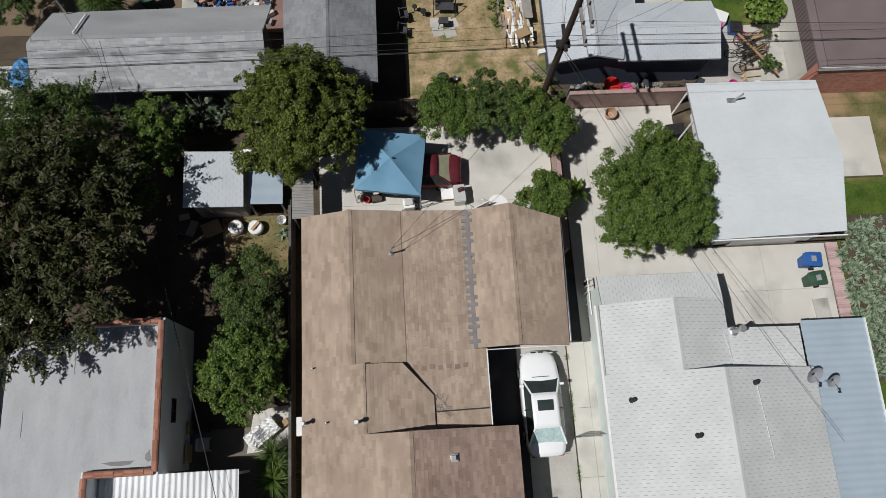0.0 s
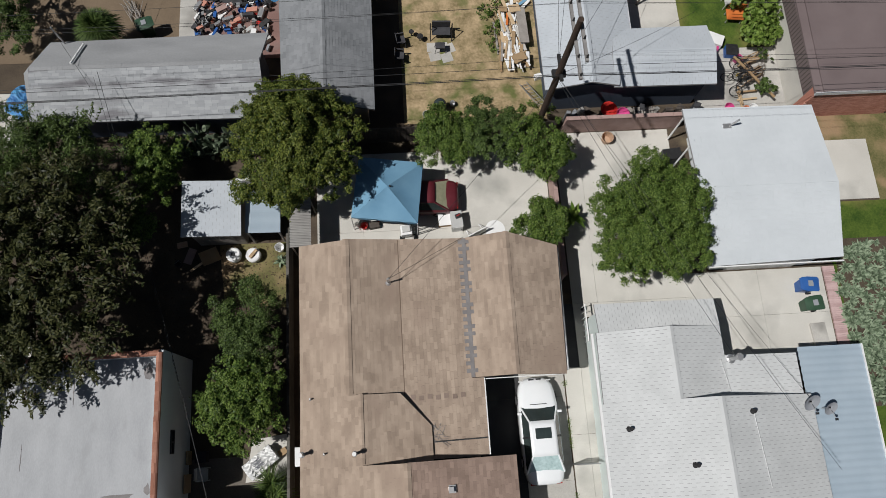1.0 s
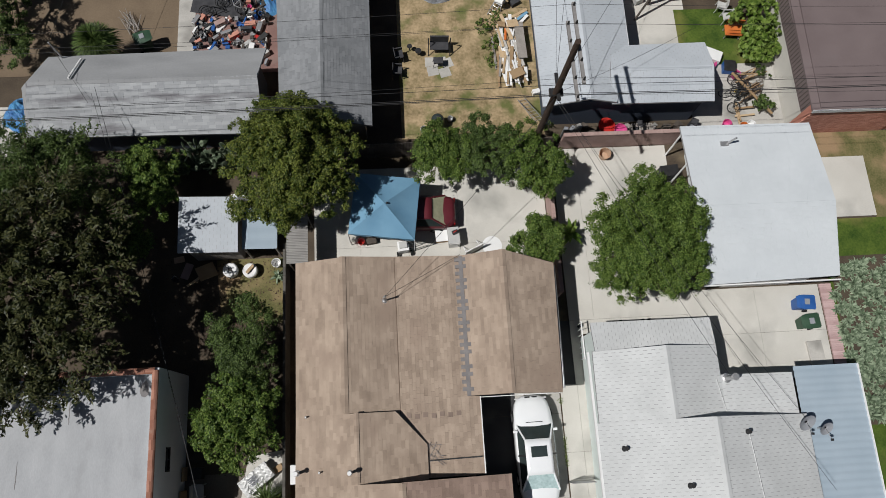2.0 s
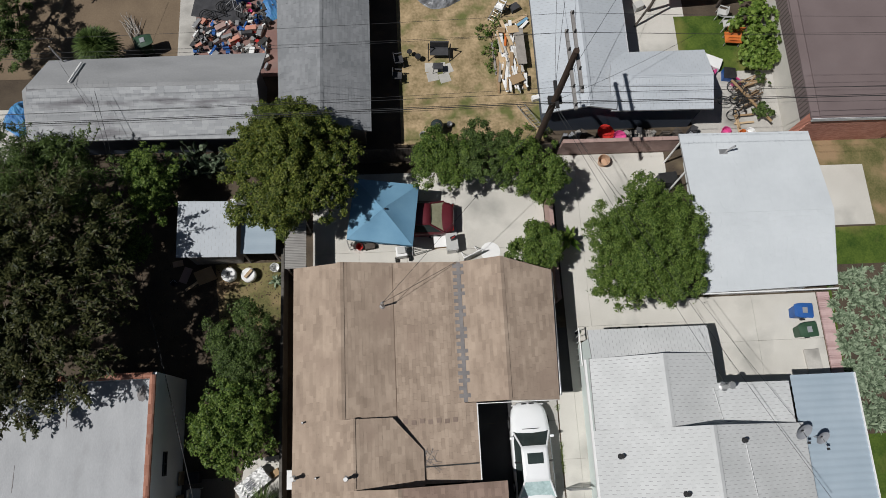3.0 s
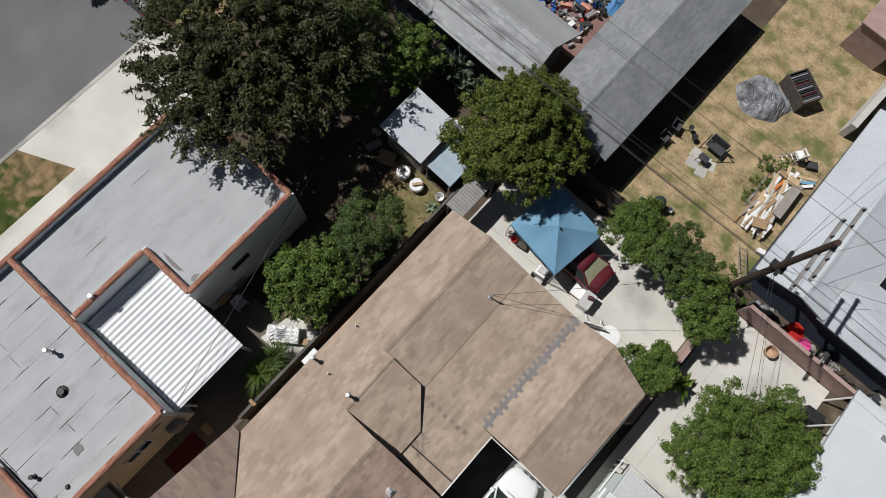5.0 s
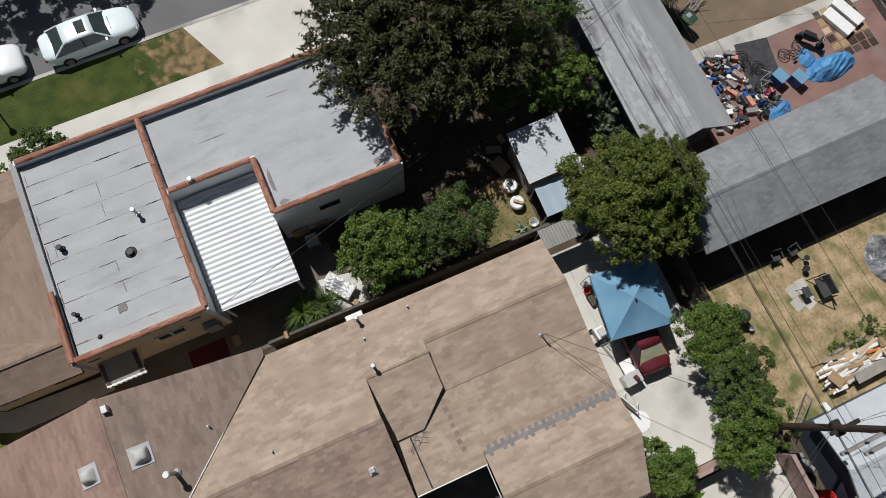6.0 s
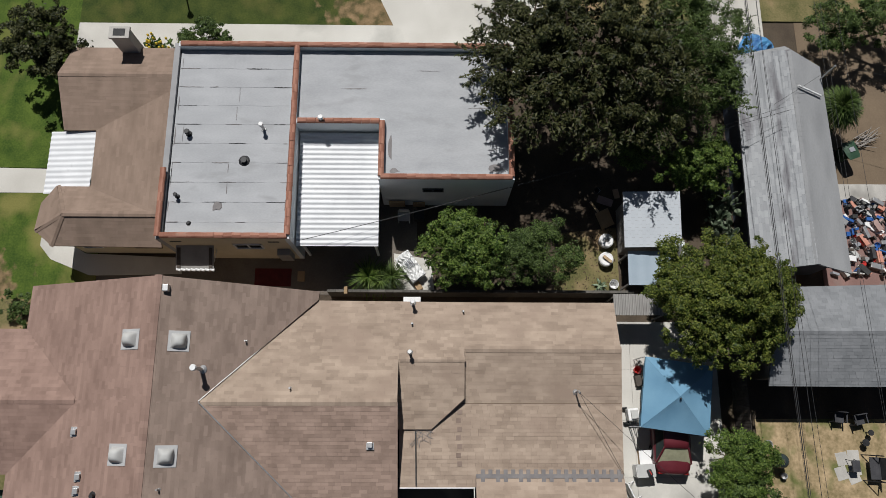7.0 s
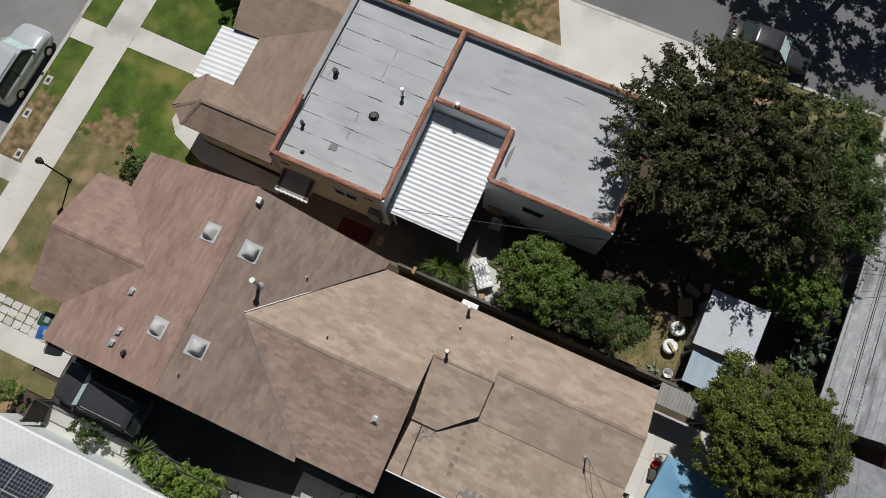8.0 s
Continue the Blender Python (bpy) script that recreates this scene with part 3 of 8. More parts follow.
structure("path_curved", prism(bm, curve, 0.0, 0.125), "concrete", "curved concrete path round the bay", "path")
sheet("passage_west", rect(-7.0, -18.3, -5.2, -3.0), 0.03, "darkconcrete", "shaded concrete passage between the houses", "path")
sheet("patio_west", rect(-12.6, -7.8, -6.9, -2.2), 0.045, "darkconcrete", "dark brown concrete back patio", "patio")
# the drive between the houses, with expansion joints between its slabs
drive = tagged(new("driveway_east", None), "pale concrete driveway slabs with grass in the joints", "driveway", kind="structure")


def slabs_on(parent, xs, ys, z, material):
    for a, b in zip(xs, xs[1:]):
        for c, d in zip(ys, ys[1:]):
            part("slab", boxes((a + 0.005, c + 0.005, -0.1, b - 0.005, d - 0.005, z)), material, parent)


slabs_on(drive, [7.72, 8.55, 9.1], [-19.0, -15.5, -12, -8.6, -5.3, -2.2, 0.9], 0.05, "concrete")
# passage slab beside the wing, its shadow painted as black
slabs_on(drive, [7.72, 8.5], [0.9, 4.0], 0.05, "shadeconcrete")
slabs_on(drive, [8.5, 9.1], [0.9, 4.0], 0.05, "concrete")
slabs_on(drive, [8.5, 9.75, 14.6], [4.0, 8.4, 13.1], 0.05, "concrete")
slabs_on(drive, [9.1, 14.45], [3.3, 4.0], 0.05, "concrete")
slabs_on(drive, [14.45, 18.0, 21.35], [0.6, 2.9, 5.2], 0.055, "concrete")
back = tagged(new("driveway_back", None), "pale concrete back yard slabs", "driveway", kind="structure")
slabs_on(back, [-3.9, -1.6, 0.8, 3.4, 7.9], [6.3, 8.2, 12.4], 0.05, "concrete")
slabs_on(back, [5.5, 7.66], [-6.4, -4.2, -0.4, 0.9], 0.045, "oldconcrete")
# slabs in the lee of the house take its shade as colour
slabs_on(back, [5.5, 7.66], [0.9, 4.0, 6.3], 0.045, "shadeconcrete")
slabs_on(back, [3.4, 5.5], [-6.4, -4.2, -0.4, 4.0, 6.3], 0.045, "shadeconcrete")
slabs_on(back, [3.4, 5.3, 7.66], [-19.2, -16, -12, -9, -6.4], 0.045, "shadeconcrete")
slabs_on(back, [3.4, 5.3], [-20.5, -19.2], 0.045, "oldconcrete")
sheet("pad_east", rect(21.0, 8.7, 25.3, 12.05), 0.06, "concrete", "stained concrete pad beside the garage", "patio")
sheet("lawn_east", [(22.1, -12), (40, -12), (40, 8.6), (21.2, 8.6), (22.05, 5.4), (21.9, 1.2)], 0.035, "lawn", "green lawn beside the plant bed", "lawn")
sheet("lawn_east_dry", rect(21.1, 12.05, 40, 13.5), 0.034, "patchlawn", "dry patchy grass beside the brick wall", "lawn")
sheet("lawn_east_strip", rect(25.3, 8.6, 40, 12.05), 0.03, "patchlawn", "dry patchy grass", "lawn")
edging = tagged(new("brick_edging", None), "pinkish brick edging of the concrete yard", "edging", kind="structure")
eb = mesh_of(boxes((-0.3, -0.048, -0.05, 0.3, 0.048, 0.1), bevel=0.004), "brick", "rosebrick")
for i in range(42):
    o = new("brick", eb)
    o.parent = edging
    o.matrix_basis = pose(21.72 + 0.012 * math.sin(i * 2.3), 1.05 + i * 0.1, 0, 0, 0, 1.2 * math.sin(i))
# north yards
sheet("lawn_north", rect(0.72, 14.0, 8.3, 40), 0.03, "drygrass", "dry yellow grass yard", "lawn")
sheet("yard_north_concrete", rect(12.6, 17.6, 16.9, 30), 0.04, "concrete", "pale concrete back yard", "patio")
sheet("yard_north_lawn", rect(16.3, 17.8, 20.3, 21.3), 0.045, "lawn", "small green lawn", "lawn")
sheet("yard_side", rect(16.4, 13.3, 21.38, 17.8), 0.035, "oldconcrete", "worn concrete side yard full of clutter", "patio")
sheet("yard_far", rect(8.3, 27.5, 20.3, 45), 0.026, "oldconcrete", "concrete yard behind", "patio")
sheet("dirt_lot", rect(-22.0, 18.4, -11.0, 45), 0.02, "dirt", "bare brown dirt lot", "ground")
sheet("path_dirt_lot", rect(-11.1, 18.2, -10.2, 45), 0.06, "oldconcrete", "worn concrete strip beside the dirt lot", "path")
sheet("patio_northwest", rect(-10.2, 18.2, -5.3, 45), 0.05, "redpatio", "faded red concrete patio full of clutter", "patio")

# ---- the brown shingle house ----
house = thing("house", "long single-storey house with a beige brown shingle roof", "house")
e0, sl = 2.8, 0.323
west_a = [(-4.4, 6.85, 2.7), (-4.4, 0.0, 2.7), (-2.22, 0.0, 3.463), (-2.22, 6.85, 3.463)]
west_b = [(-4.4, 0.0, 2.7), (-4.43, -2.85, 2.69), (-1.75, -2.85, 3.627), (-1.75, 0.0, 3.627)]
west_c = [(-4.43, -2.85, 2.69), (-4.46, -6.6, 2.68), (0.07, -11.1, 4.272), (0.07, -2.85, 4.272)]
east_c = [(0.07, -11.1, 4.272), (4.7, -6.6, 2.76), (4.7, -2.83, 2.76), (0.07, -2.83, 4.272)]
mid = [(-1.75, -2.85, 3.61), (1.18, -2.85, 3.0), (1.18, -1.42, 3.0), (-0.1, 0.0, 3.267), (-1.75, 0.0, 3.61)]
north_a = [(-2.22, -0.2, 3.463), (0.09, -0.2, 2.92), (0.09, 6.9, 2.92), (-2.22, 6.88, 3.463)]
north_b = [(0.09, -2.8, 2.92), (3.07, -2.8, 2.8), (3.07, 6.84, 2.8), (0.09, 6.9, 2.92)]
north_c = [(3.07, -2.78, 2.8), (3.57, -2.78, 2.75), (3.57, 0.48, 2.75), (3.07, 0.48, 2.8)]
wing_w = [(3.07, 0.5, 2.8), (4.93, 0.48, 3.45), (4.98, 6.88, 3.45), (3.07, 6.84, 2.8)]
wing_e = [(4.93, 0.48, 3.45), (7.25, 0.42, 2.76), (7.42, 6.3, 2.76), (4.98, 6.88, 3.45)]
roof(house, "roof", [west_a, west_b, west_c, mid, north_a, wing_w], "beige", "underbrown", 0.13, 3, width=0.42, lift=0.007, gap=0.002)
roof(house, "roof", [east_c], "rosy", "underbrown", 0.13, 8, label="rosy brown shingle slope", gap=0.004, lift=0.009)
roof(house, "roof", [north_b, north_c, wing_e], "beige", "underbrown", 0.13, 4, singles=(0.3, 0.6, 2.9, 6.2), gap=0.005, lift=0.01)
fs1 = [(-5.05, -19.4, e0), (-3.12, -19.4, e0), (0.0, -16.3, 3.83), (-0.0, -13.0, 4.9), (-5.15, -13.0, 4.9)]
fs2 = [(0.0, -16.3, 3.83), (3.05, -19.42, e0), (4.85, -19.42, e0), (4.6, -12.97, 4.9), (0.0, -13.0, 4.9)]
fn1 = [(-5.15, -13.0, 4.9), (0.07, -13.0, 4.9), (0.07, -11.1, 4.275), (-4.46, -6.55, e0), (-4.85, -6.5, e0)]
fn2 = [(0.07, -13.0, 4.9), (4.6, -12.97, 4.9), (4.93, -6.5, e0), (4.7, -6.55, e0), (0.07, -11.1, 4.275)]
gw = [(-3.12, -21.2, e0), (0.0, -21.25, 3.83), (0.0, -16.3, 3.83), (-3.12, -19.4, e0)]
ge = [(0.0, -21.25, 3.83), (3.08, -21.2, e0), (3.05, -19.42, e0), (0.0, -16.3, 3.83)]
# north slopes: greyer hue, with some of their shade in the colour
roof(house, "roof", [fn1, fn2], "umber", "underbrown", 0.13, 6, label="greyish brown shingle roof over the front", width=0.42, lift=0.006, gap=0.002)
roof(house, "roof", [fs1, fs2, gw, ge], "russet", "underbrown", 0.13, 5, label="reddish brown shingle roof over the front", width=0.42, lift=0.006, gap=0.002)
wall_ring(house, [(-3.9, -6.0), (4.2, -6.0), (4.2, -3.2), (3.2, -3.2), (3.2, 1.0), (6.8, 1.0), (6.9, 6.0), (5.0, 6.4), (-3.9, 6.4)], 2.62, "stucco_tan")
wall_ring(house, [(-4.6, -18.9), (-2.7, -18.9), (-2.7, -20.7), (2.6, -20.7), (2.6, -18.9), (4.35, -18.9), (4.3, -6.2), (-4.3, -6.2)], 2.62, "stucco_tan")
# gable ends and closing pieces under the roof planes
gab = bmesh.new()
for pts in ([(-4.9, -18.9, 2.6), (-4.95, -13.0, 4.72), (-4.7, -6.9, 2.6)], [(4.6, -18.9, 2.6), (4.45, -13.0, 4.72), (4.7, -6.9, 2.6)]):
    v = [gab.verts.new(p) for p in pts] + [gab.verts.new((p[0] * 0.97, p[1], p[2])) for p in pts]
    gab.faces.new(v[:3]), gab.faces.new(v[5:2:-1])
    for i in range(3):
        gab.faces.new((v[i], v[(i + 1) % 3], v[3 + (i + 1) % 3], v[3 + i]))
bmesh.ops.recalc_face_normals(gab, faces=gab.faces)
part("gable", gab, "stucco_tan", house)
part("fascia", boxes((3.575, -2.76, 2.58, 3.62, 0.46, 2.79)), "white", house, "white fascia board")
part("fascia", boxes((3.6, 0.41, 2.6, 7.2, 0.44, 2.72)), "white", house, "white fascia board")
part("gable", prism_of([(-1.7, -2.98), (3.5, -2.98), (3.5, -2.9), (-1.7, -2.9)], 2.4, 3.0), "stucco_tan", house)
tri = bmesh.new()
vv = [tri.verts.new(p) for p in ((-1.6, -3.0, 2.9), (4.1, -3.0, 2.9), (0.07, -3.0, 4.08), (-1.6, -3.1, 2.9), (4.1, -3.1, 2.9), (0.07, -3.1, 4.08))]
for f in ((0, 1, 2), (5, 4, 3), (0, 3, 4, 1), (1, 4, 5, 2), (2, 5, 3, 0)):
    tri.faces.new([vv[i] for i in f])
part("gable", tri, "stucco_tan", house)

# ---- the stucco house with flat roofs ----
villa = thing("house", "white stucco house with flat grey roofs and terracotta coping", "house")
S0, S1, S2, S3 = -16.6, -7.12, -13.66, -7.9


def flat_roof(parent, poly, z, mat_name):
    part("roof", prism_of(poly, z - 0.2, z), mat_name, parent, "light grey rolled flat roof")


def roof_strips(parent, x0, y0, x1, y1, z, seed):
    """Lapped rolled roofing, each strip a sheet with one raised edge."""
    rnd = random.Random(seed)
    x = x0
    while x < x1 - 0.1:
        w = min(0.95, x1 - x)
        cuts = [y0] + sorted(rnd.uniform(y0 + 0.8, y1 - 0.8) for _ in range(2 if y1 - y0 > 7 else 1)) + [y1]
        for i, (a, b) in enumerate(zip(cuts, cuts[1:])):
            lip = 0.004 + 0.002 * (i % 2)
            bm = bmesh.new()
            n = max(2, round((b - a) / 0.5))
            rows = [[bm.verts.new((px + (rnd.uniform(-0.02, 0.02) if px > x0 + 0.01 and px < x1 - 0.01 else 0), a + (b - a) * k / n, pz)) for px, pz in ((x, z - 0.01), (x, z + 0.003), (x + w * 0.96 + 0.02, z + lip), (x + w * 0.96 + 0.02, z - 0.01))] for k in range(n + 1)]
            for p, q in zip(rows, rows[1:]):
                for k in range(3):
                    bm.faces.new((p[k], p[k + 1], q[k + 1], q[k]))
            bm.faces.new(rows[0][::-1])
            bm.faces.new(rows[-1])
            part("roof_strip", bm, "rolled", parent)
        x += w


roof_strips(villa, -16.38, -13.44, -7.34, -8.02, 3.624, 1)
flat_roof(villa, rect(-16.4, -13.46, -7.32, -8.0), 3.62, "rolled")
flat_roof(villa, [(-16.4, -7.8), (-12.78, -7.8), (-12.78, -3.68), (-10.1, -3.68), (-10.1, 2.05), (-16.4, 2.05)], 3.66, "rolled")
PZ = 3.95
para = [(-16.7, -13.76, -7.02, -13.5), (-16.7, -13.5, -16.44, -8.0), (-7.28, -13.5, -7.02, -8.0), (-16.7, -8.0, -7.02, -7.78),
        (-16.7, -7.78, -16.44, 2.33), (-16.44, 2.07, -9.84, 2.33), (-10.1, -3.9, -9.84, 2.07), (-12.8, -3.9, -10.1, -3.66), (-12.8, -7.78, -12.56, -3.9)]
for i, (x0, y0, x1, y1) in enumerate(para):
    part("wall", boxes((x0, y0, 0.0, x1, y1, 3.78 if i == 0 else PZ)), "undergrey" if i == 0 else "stucco_cream" if i == 2 else "stucco_white", villa)
tile = bmesh.new()
for s in range(6):
    a0, a1 = math.pi * s / 6, math.pi * (s + 1) / 6
    q = [(0.14 * math.cos(a), -0.2 + 0.41 * e, (0.12 if e else 0.105) * math.sin(a) + 0.02) for a, e in ((a0, 0), (a1, 0), (a1, 1), (a0, 1))]
    tile.faces.new([tile.verts.new(p) for p in q])
    q = [(0.14 * math.cos(a), -0.2 + 0.41 * e, 0.0 * math.sin(a)) for a, e in ((a0, 0), (a1, 0))]
for e in (0, 1):
    tile.faces.new([tile.verts.new((0.14 * math.cos(math.pi * s / 6), -0.2 + 0.41 * e, (0.12 if e else 0.105) * math.sin(math.pi * s / 6) + 0.02)) for s in range(7)])
tile_me = mesh_of(tile, "tile", "terracotta")


def coping(parent, a, b, z):
    a, b = Vector(a), Vector(b)
    k = max(1, round((b - a).length / 0.4))
    rz = math.degrees(math.atan2(b.y - a.y, b.x - a.x)) - 90
    for i in range(k):
        p = a + (b - a) * ((i + 0.5) / k)
        o = new("tile", tile_me)
        o.parent = parent
        o.matrix_basis = pose(p.x, p.y, z + 0.004 * (i % 3), 0, 1.5 * math.sin(i * 1.7), rz + 1.6 * math.sin(i * 2.9))


for a, b in (((-16.57, -13.4), (-16.57, 2.2)), ((-7.15, -13.5), (-7.15, -7.9)), ((-16.5, -7.89), (-7.2, -7.89)), ((-7.1, -13.63), (-10.3, -13.63)),
             ((-9.97, -3.8), (-9.97, 2.2)), ((-12.68, -3.78), (-10.0, -3.78)), ((-12.68, -7.7), (-12.68, -3.9)), ((-16.4, 2.2), (-10.0, 2.2))):
    coping(villa, a, b, PZ)
# shingled front of the stucco house
vz = 2.85
main_s = [(-12.6, -17.45, vz), (-9.77, -17.38, vz), (-8.25, -13.8, 3.6), (-14.3, -13.8, 3.6)]
ww = [(-16.95, -19.05, 2.85), (-15.2, -19.3, 3.5), (-15.2, -13.8, 3.5), (-16.95, -13.8, 2.85)]
we = [(-15.2, -19.3, 3.5), (-12.6, -19.0, 2.8), (-12.6, -17.45, 2.82), (-14.3, -13.8, 3.3), (-15.2, -13.8, 3.5)]
bw = [(-9.77, -18.9, vz), (-8.23, -18.1, 3.6), (-8.23, -13.8, 3.6), (-9.77, -17.38, vz)]
bs = [(-9.77, -18.9, vz), (-8.99, -19.63, vz), (-7.63, -19.65, vz), (-8.23, -18.1, 3.6)]
be = [(-7.63, -19.65, vz), (-6.92, -18.84, vz), (-8.23, -18.1, 3.6)]
be2 = [(-6.92, -18.84, vz), (-6.86, -13.8, vz), (-8.23, -13.8, 3.6), (-8.23, -18.1, 3.6)]
roof(villa, "roof", [main_s, ww, we, bw, bs, be, be2], "tan", "underbrown", 0.12, 7, course=0.15, width=0.5, lift=0.005, gap=0.002, label="faded tan shingle roof over the front rooms")
wall_ring(villa, [(-16.5, -18.7), (-12.9, -18.7), (-12.9, -17.0), (-9.5, -17.0), (-9.5, -18.6), (-8.8, -19.2), (-7.8, -19.2), (-7.25, -18.6), (-7.25, -13.7), (-16.5, -13.7)], 2.72, "stucco_cream")
for a, b in (((-9.77, -18.9, 2.86), (-8.23, -18.1, 3.61)), ((-7.63, -19.65, 2.86), (-8.23, -18.1, 3.61)), ((-6.92, -18.84, 2.86), (-8.23, -18.1, 3.61)), ((-8.23, -18.1, 3.605), (-8.23, -13.85, 3.605)), ((-15.2, -19.25, 3.5), (-15.2, -13.85, 3.5))):
    ridge_run(villa, a, b, 0.3, 0.3, "tan", 0.13)
part("valley_flashing", strip3(bmesh.new(), (-9.77, -17.4, 2.86), (-8.25, -13.85, 3.61), 0.16, 0.015), "tan", villa)
chim = part("chimney", boxes((-17.12, -16.6, 0, -16.62, -15.75, 4.3), (-17.17, -16.65, 4.3, -16.57, -15.7, 4.42)), "oldconcrete", villa, "weathered white chimney with an open flue")
part("flue_opening", boxes((-17.05, -16.45, 4.405, -16.69, -15.9, 4.435)), "tar", chim)

# ---- the pale grey house and its patio cover ----
grey = thing("house", "pale mint house with a pale grey shingle roof", "house")
g1 = [(8.85, 2.1, 2.92), (14.35, 2.1, 2.92), (14.4, 3.42, 2.6), (8.85, 3.45, 2.6)]
g2 = [(8.7, -1.1, 2.8), (11.75, -1.1, 3.75), (11.75, 2.12, 3.75), (8.75, 2.12, 2.8)]
g3 = [(11.75, -1.1, 3.75), (14.3, -1.1, 3.0), (14.3, 2.12, 3.0), (11.75, 2.12, 3.75)]
g4 = [(14.3, -1.1, 3.0), (17.7, -1.2, 2.72), (17.7, 0.74, 2.72), (14.3, 0.78, 3.0)]
g5 = [(8.6, -20.6, 2.8), (13.3, -20.6, 4.25), (13.3, -1.0, 4.25), (8.6, -1.0, 2.8)]
g6 = [(13.3, -20.6, 4.25), (18.2, -20.6, 2.75), (18.0, -1.1, 2.75), (13.3, -1.0, 4.25)]
roof(grey, "roof", [g1, g2, g3, g4], "palegrey", "undergrey", 0.13, 9, course=0.17, width=0.31, singles=(9.2, -0.8, 12.5, 3.2), lift=0.005, gap=0.018, regular=True)
roof(grey, "roof", [g5, g6], "palegrey", "undergrey", 0.13, 10, course=0.17, width=0.31, lift=0.005, gap=0.018, regular=True)
wall_ring(grey, [(8.78, -20.2), (17.7, -20.2), (17.6, -1.3), (17.5, 0.4), (14.2, 0.4), (14.1, 3.1), (8.95, 3.1)], 2.6, "stucco_mint")
part("gutter", boxes((8.5, -20.6, 2.66, 8.6, 2.1, 2.8)), "white", grey, "white eaves gutter")
tri = bmesh.new()
vv = [tri.verts.new(p) for p in ((9.0, -1.15, 2.7), (17.6, -1.15, 2.7), (13.3, -1.15, 4.1), (9.0, -1.3, 2.7), (17.6, -1.3, 2.7), (13.3, -1.3, 4.1))]
for f in ((0, 1, 2), (5, 4, 3), (0, 3, 4, 1), (1, 4, 5, 2), (2, 5, 3, 0)):
    tri.faces.new([vv[i] for i in f])
part("gable", tri, "stucco_mint", grey)
cover = thing("patio_cover", "pale blue grey ribbed metal patio cover on posts", "patio cover")
part("panel", corrugated(17.95, -9.0, 21.0, 1.0, 2.45, 2.35, 0.32, 0.014, "x"), "corrblue", cover)
for y in (-8.8, -4.0, 0.8):
    part("post", boxes((20.75, y - 0.05, 0, 20.85, y + 0.05, 2.33)), "white", cover)
part("fascia", boxes((21.0, -9.0, 2.25, 21.05, 1.0, 2.42)), "white", cover)

# ---- garage with the white grey roof ----
garage = thing("garage", "detached garage with a white grey shingle roof", "garage")
roof(garage, "roof", [[(14.4, 4.9, 2.7), (20.9, 5.05, 2.7), (21.15, 8.6, 3.2), (14.4, 8.6, 3.2)], [(14.4, 8.6, 3.2), (21.15, 8.6, 3.2), (20.95, 12.85, 2.75), (14.4, 12.9, 2.75)]],
     "white_shingle", "undergrey", 0.12, 12, course=0.17, width=0.33, singles=(15.5, 5.4, 20.5, 8.2), lift=0.02, gap=0.003)
wall_ring(garage, [(15.6, 5.35), (20.5, 5.35), (20.6, 12.5), (15.6, 12.5)], 2.6, "stucco_white")
part("fascia", boxes((14.4, 4.84, 2.55, 20.9, 4.895, 2.7)), "white", garage)
for y in (12.6, 11.0):
    part("brace", tubes(((14.55, y, 2.6), (14.55, y - 0.1, 0.05), 0.05)), "white", garage)
part("garage_door", boxes((16.3, 5.27, 0.05, 19.8, 5.345, 2.2)), "white", garage)

# ---- northern neighbours ----
nb = thing("house", "pale grey roofed house with dark blue walls", "house")
roof(nb, "roof", [[(7.75, 14.3, 2.6), (10.0, 14.3, 3.3), (10.0, 25.2, 3.3), (7.65, 25.2, 2.6)], [(10.0, 14.3, 3.3), (11.4, 14.28, 2.85), (12.5, 17.55, 2.6), (12.6, 25.2, 2.6), (10.0, 25.2, 3.3)],
                  [(11.2, 14.28, 2.72), (16.4, 14.24, 2.72), (16.45, 15.96, 3.2), (11.2, 15.96, 3.2)], [(11.2, 15.96, 3.2), (16.45, 15.96, 3.2), (16.46, 17.6, 2.65), (11.6, 17.55, 2.65)]],
     "bluegrey", "undergrey", 0.12, 14, course=0.17, width=0.33, lift=0.006, gap=0.012, regular=True)
wall_ring(nb, [(8.2, 14.55), (16.1, 14.55), (16.1, 17.2), (12.2, 17.2), (12.2, 24.8), (8.2, 24.8)], 2.5, "navy")
ne = thing("house", "house with a brown roof and red brick wall", "house")
part("roof", slab(slab(bmesh.new(), [(21.7, 13.5, 2.85), (45, 13.3, 2.85), (45, 40, 3.2), (22.0, 40, 3.2)], 0.14), [(21.3, 13.5, 2.74), (21.69, 13.5, 2.8), (21.99, 40, 3.0), (21.6, 40, 2.95)], 0.1), "brownmetal", ne)
part("fascia", boxes((21.3, 13.42, 2.6, 45, 13.49, 2.82)), "white", ne)
part("wall", boxes((21.35, 13.56, 0, 45, 13.9, 2.66)), "brick", ne)
part("wall", boxes((21.4, 13.9, 0, 21.55, 40, 1.68)), "concrete", ne, "pale painted lower wall")
part("wall", boxes((21.35, 13.9, 1.68, 21.55, 40, 2.66)), "brownmetal", ne, "brown ribbed upper wall")
for i in range(40):
    part("rib", boxes((21.335, 14.0 + 0.22 * i, 1.7, 21.345, 14.05 + 0.22 * i, 2.64)), "fencewood", ne)
nw = thing("house", "long low house with a weathered grey shingle roof", "house")
roof(nw, "roof", [[(-17.1, 13.7, 2.4), (-5.95, 13.55, 2.4), (-6.1, 16.1, 3.4), (-16.9, 16.1, 3.4)]], "midgrey", "underdark", 0.12, 16, course=0.15, width=0.34, lift=0.012, gap=0.004)
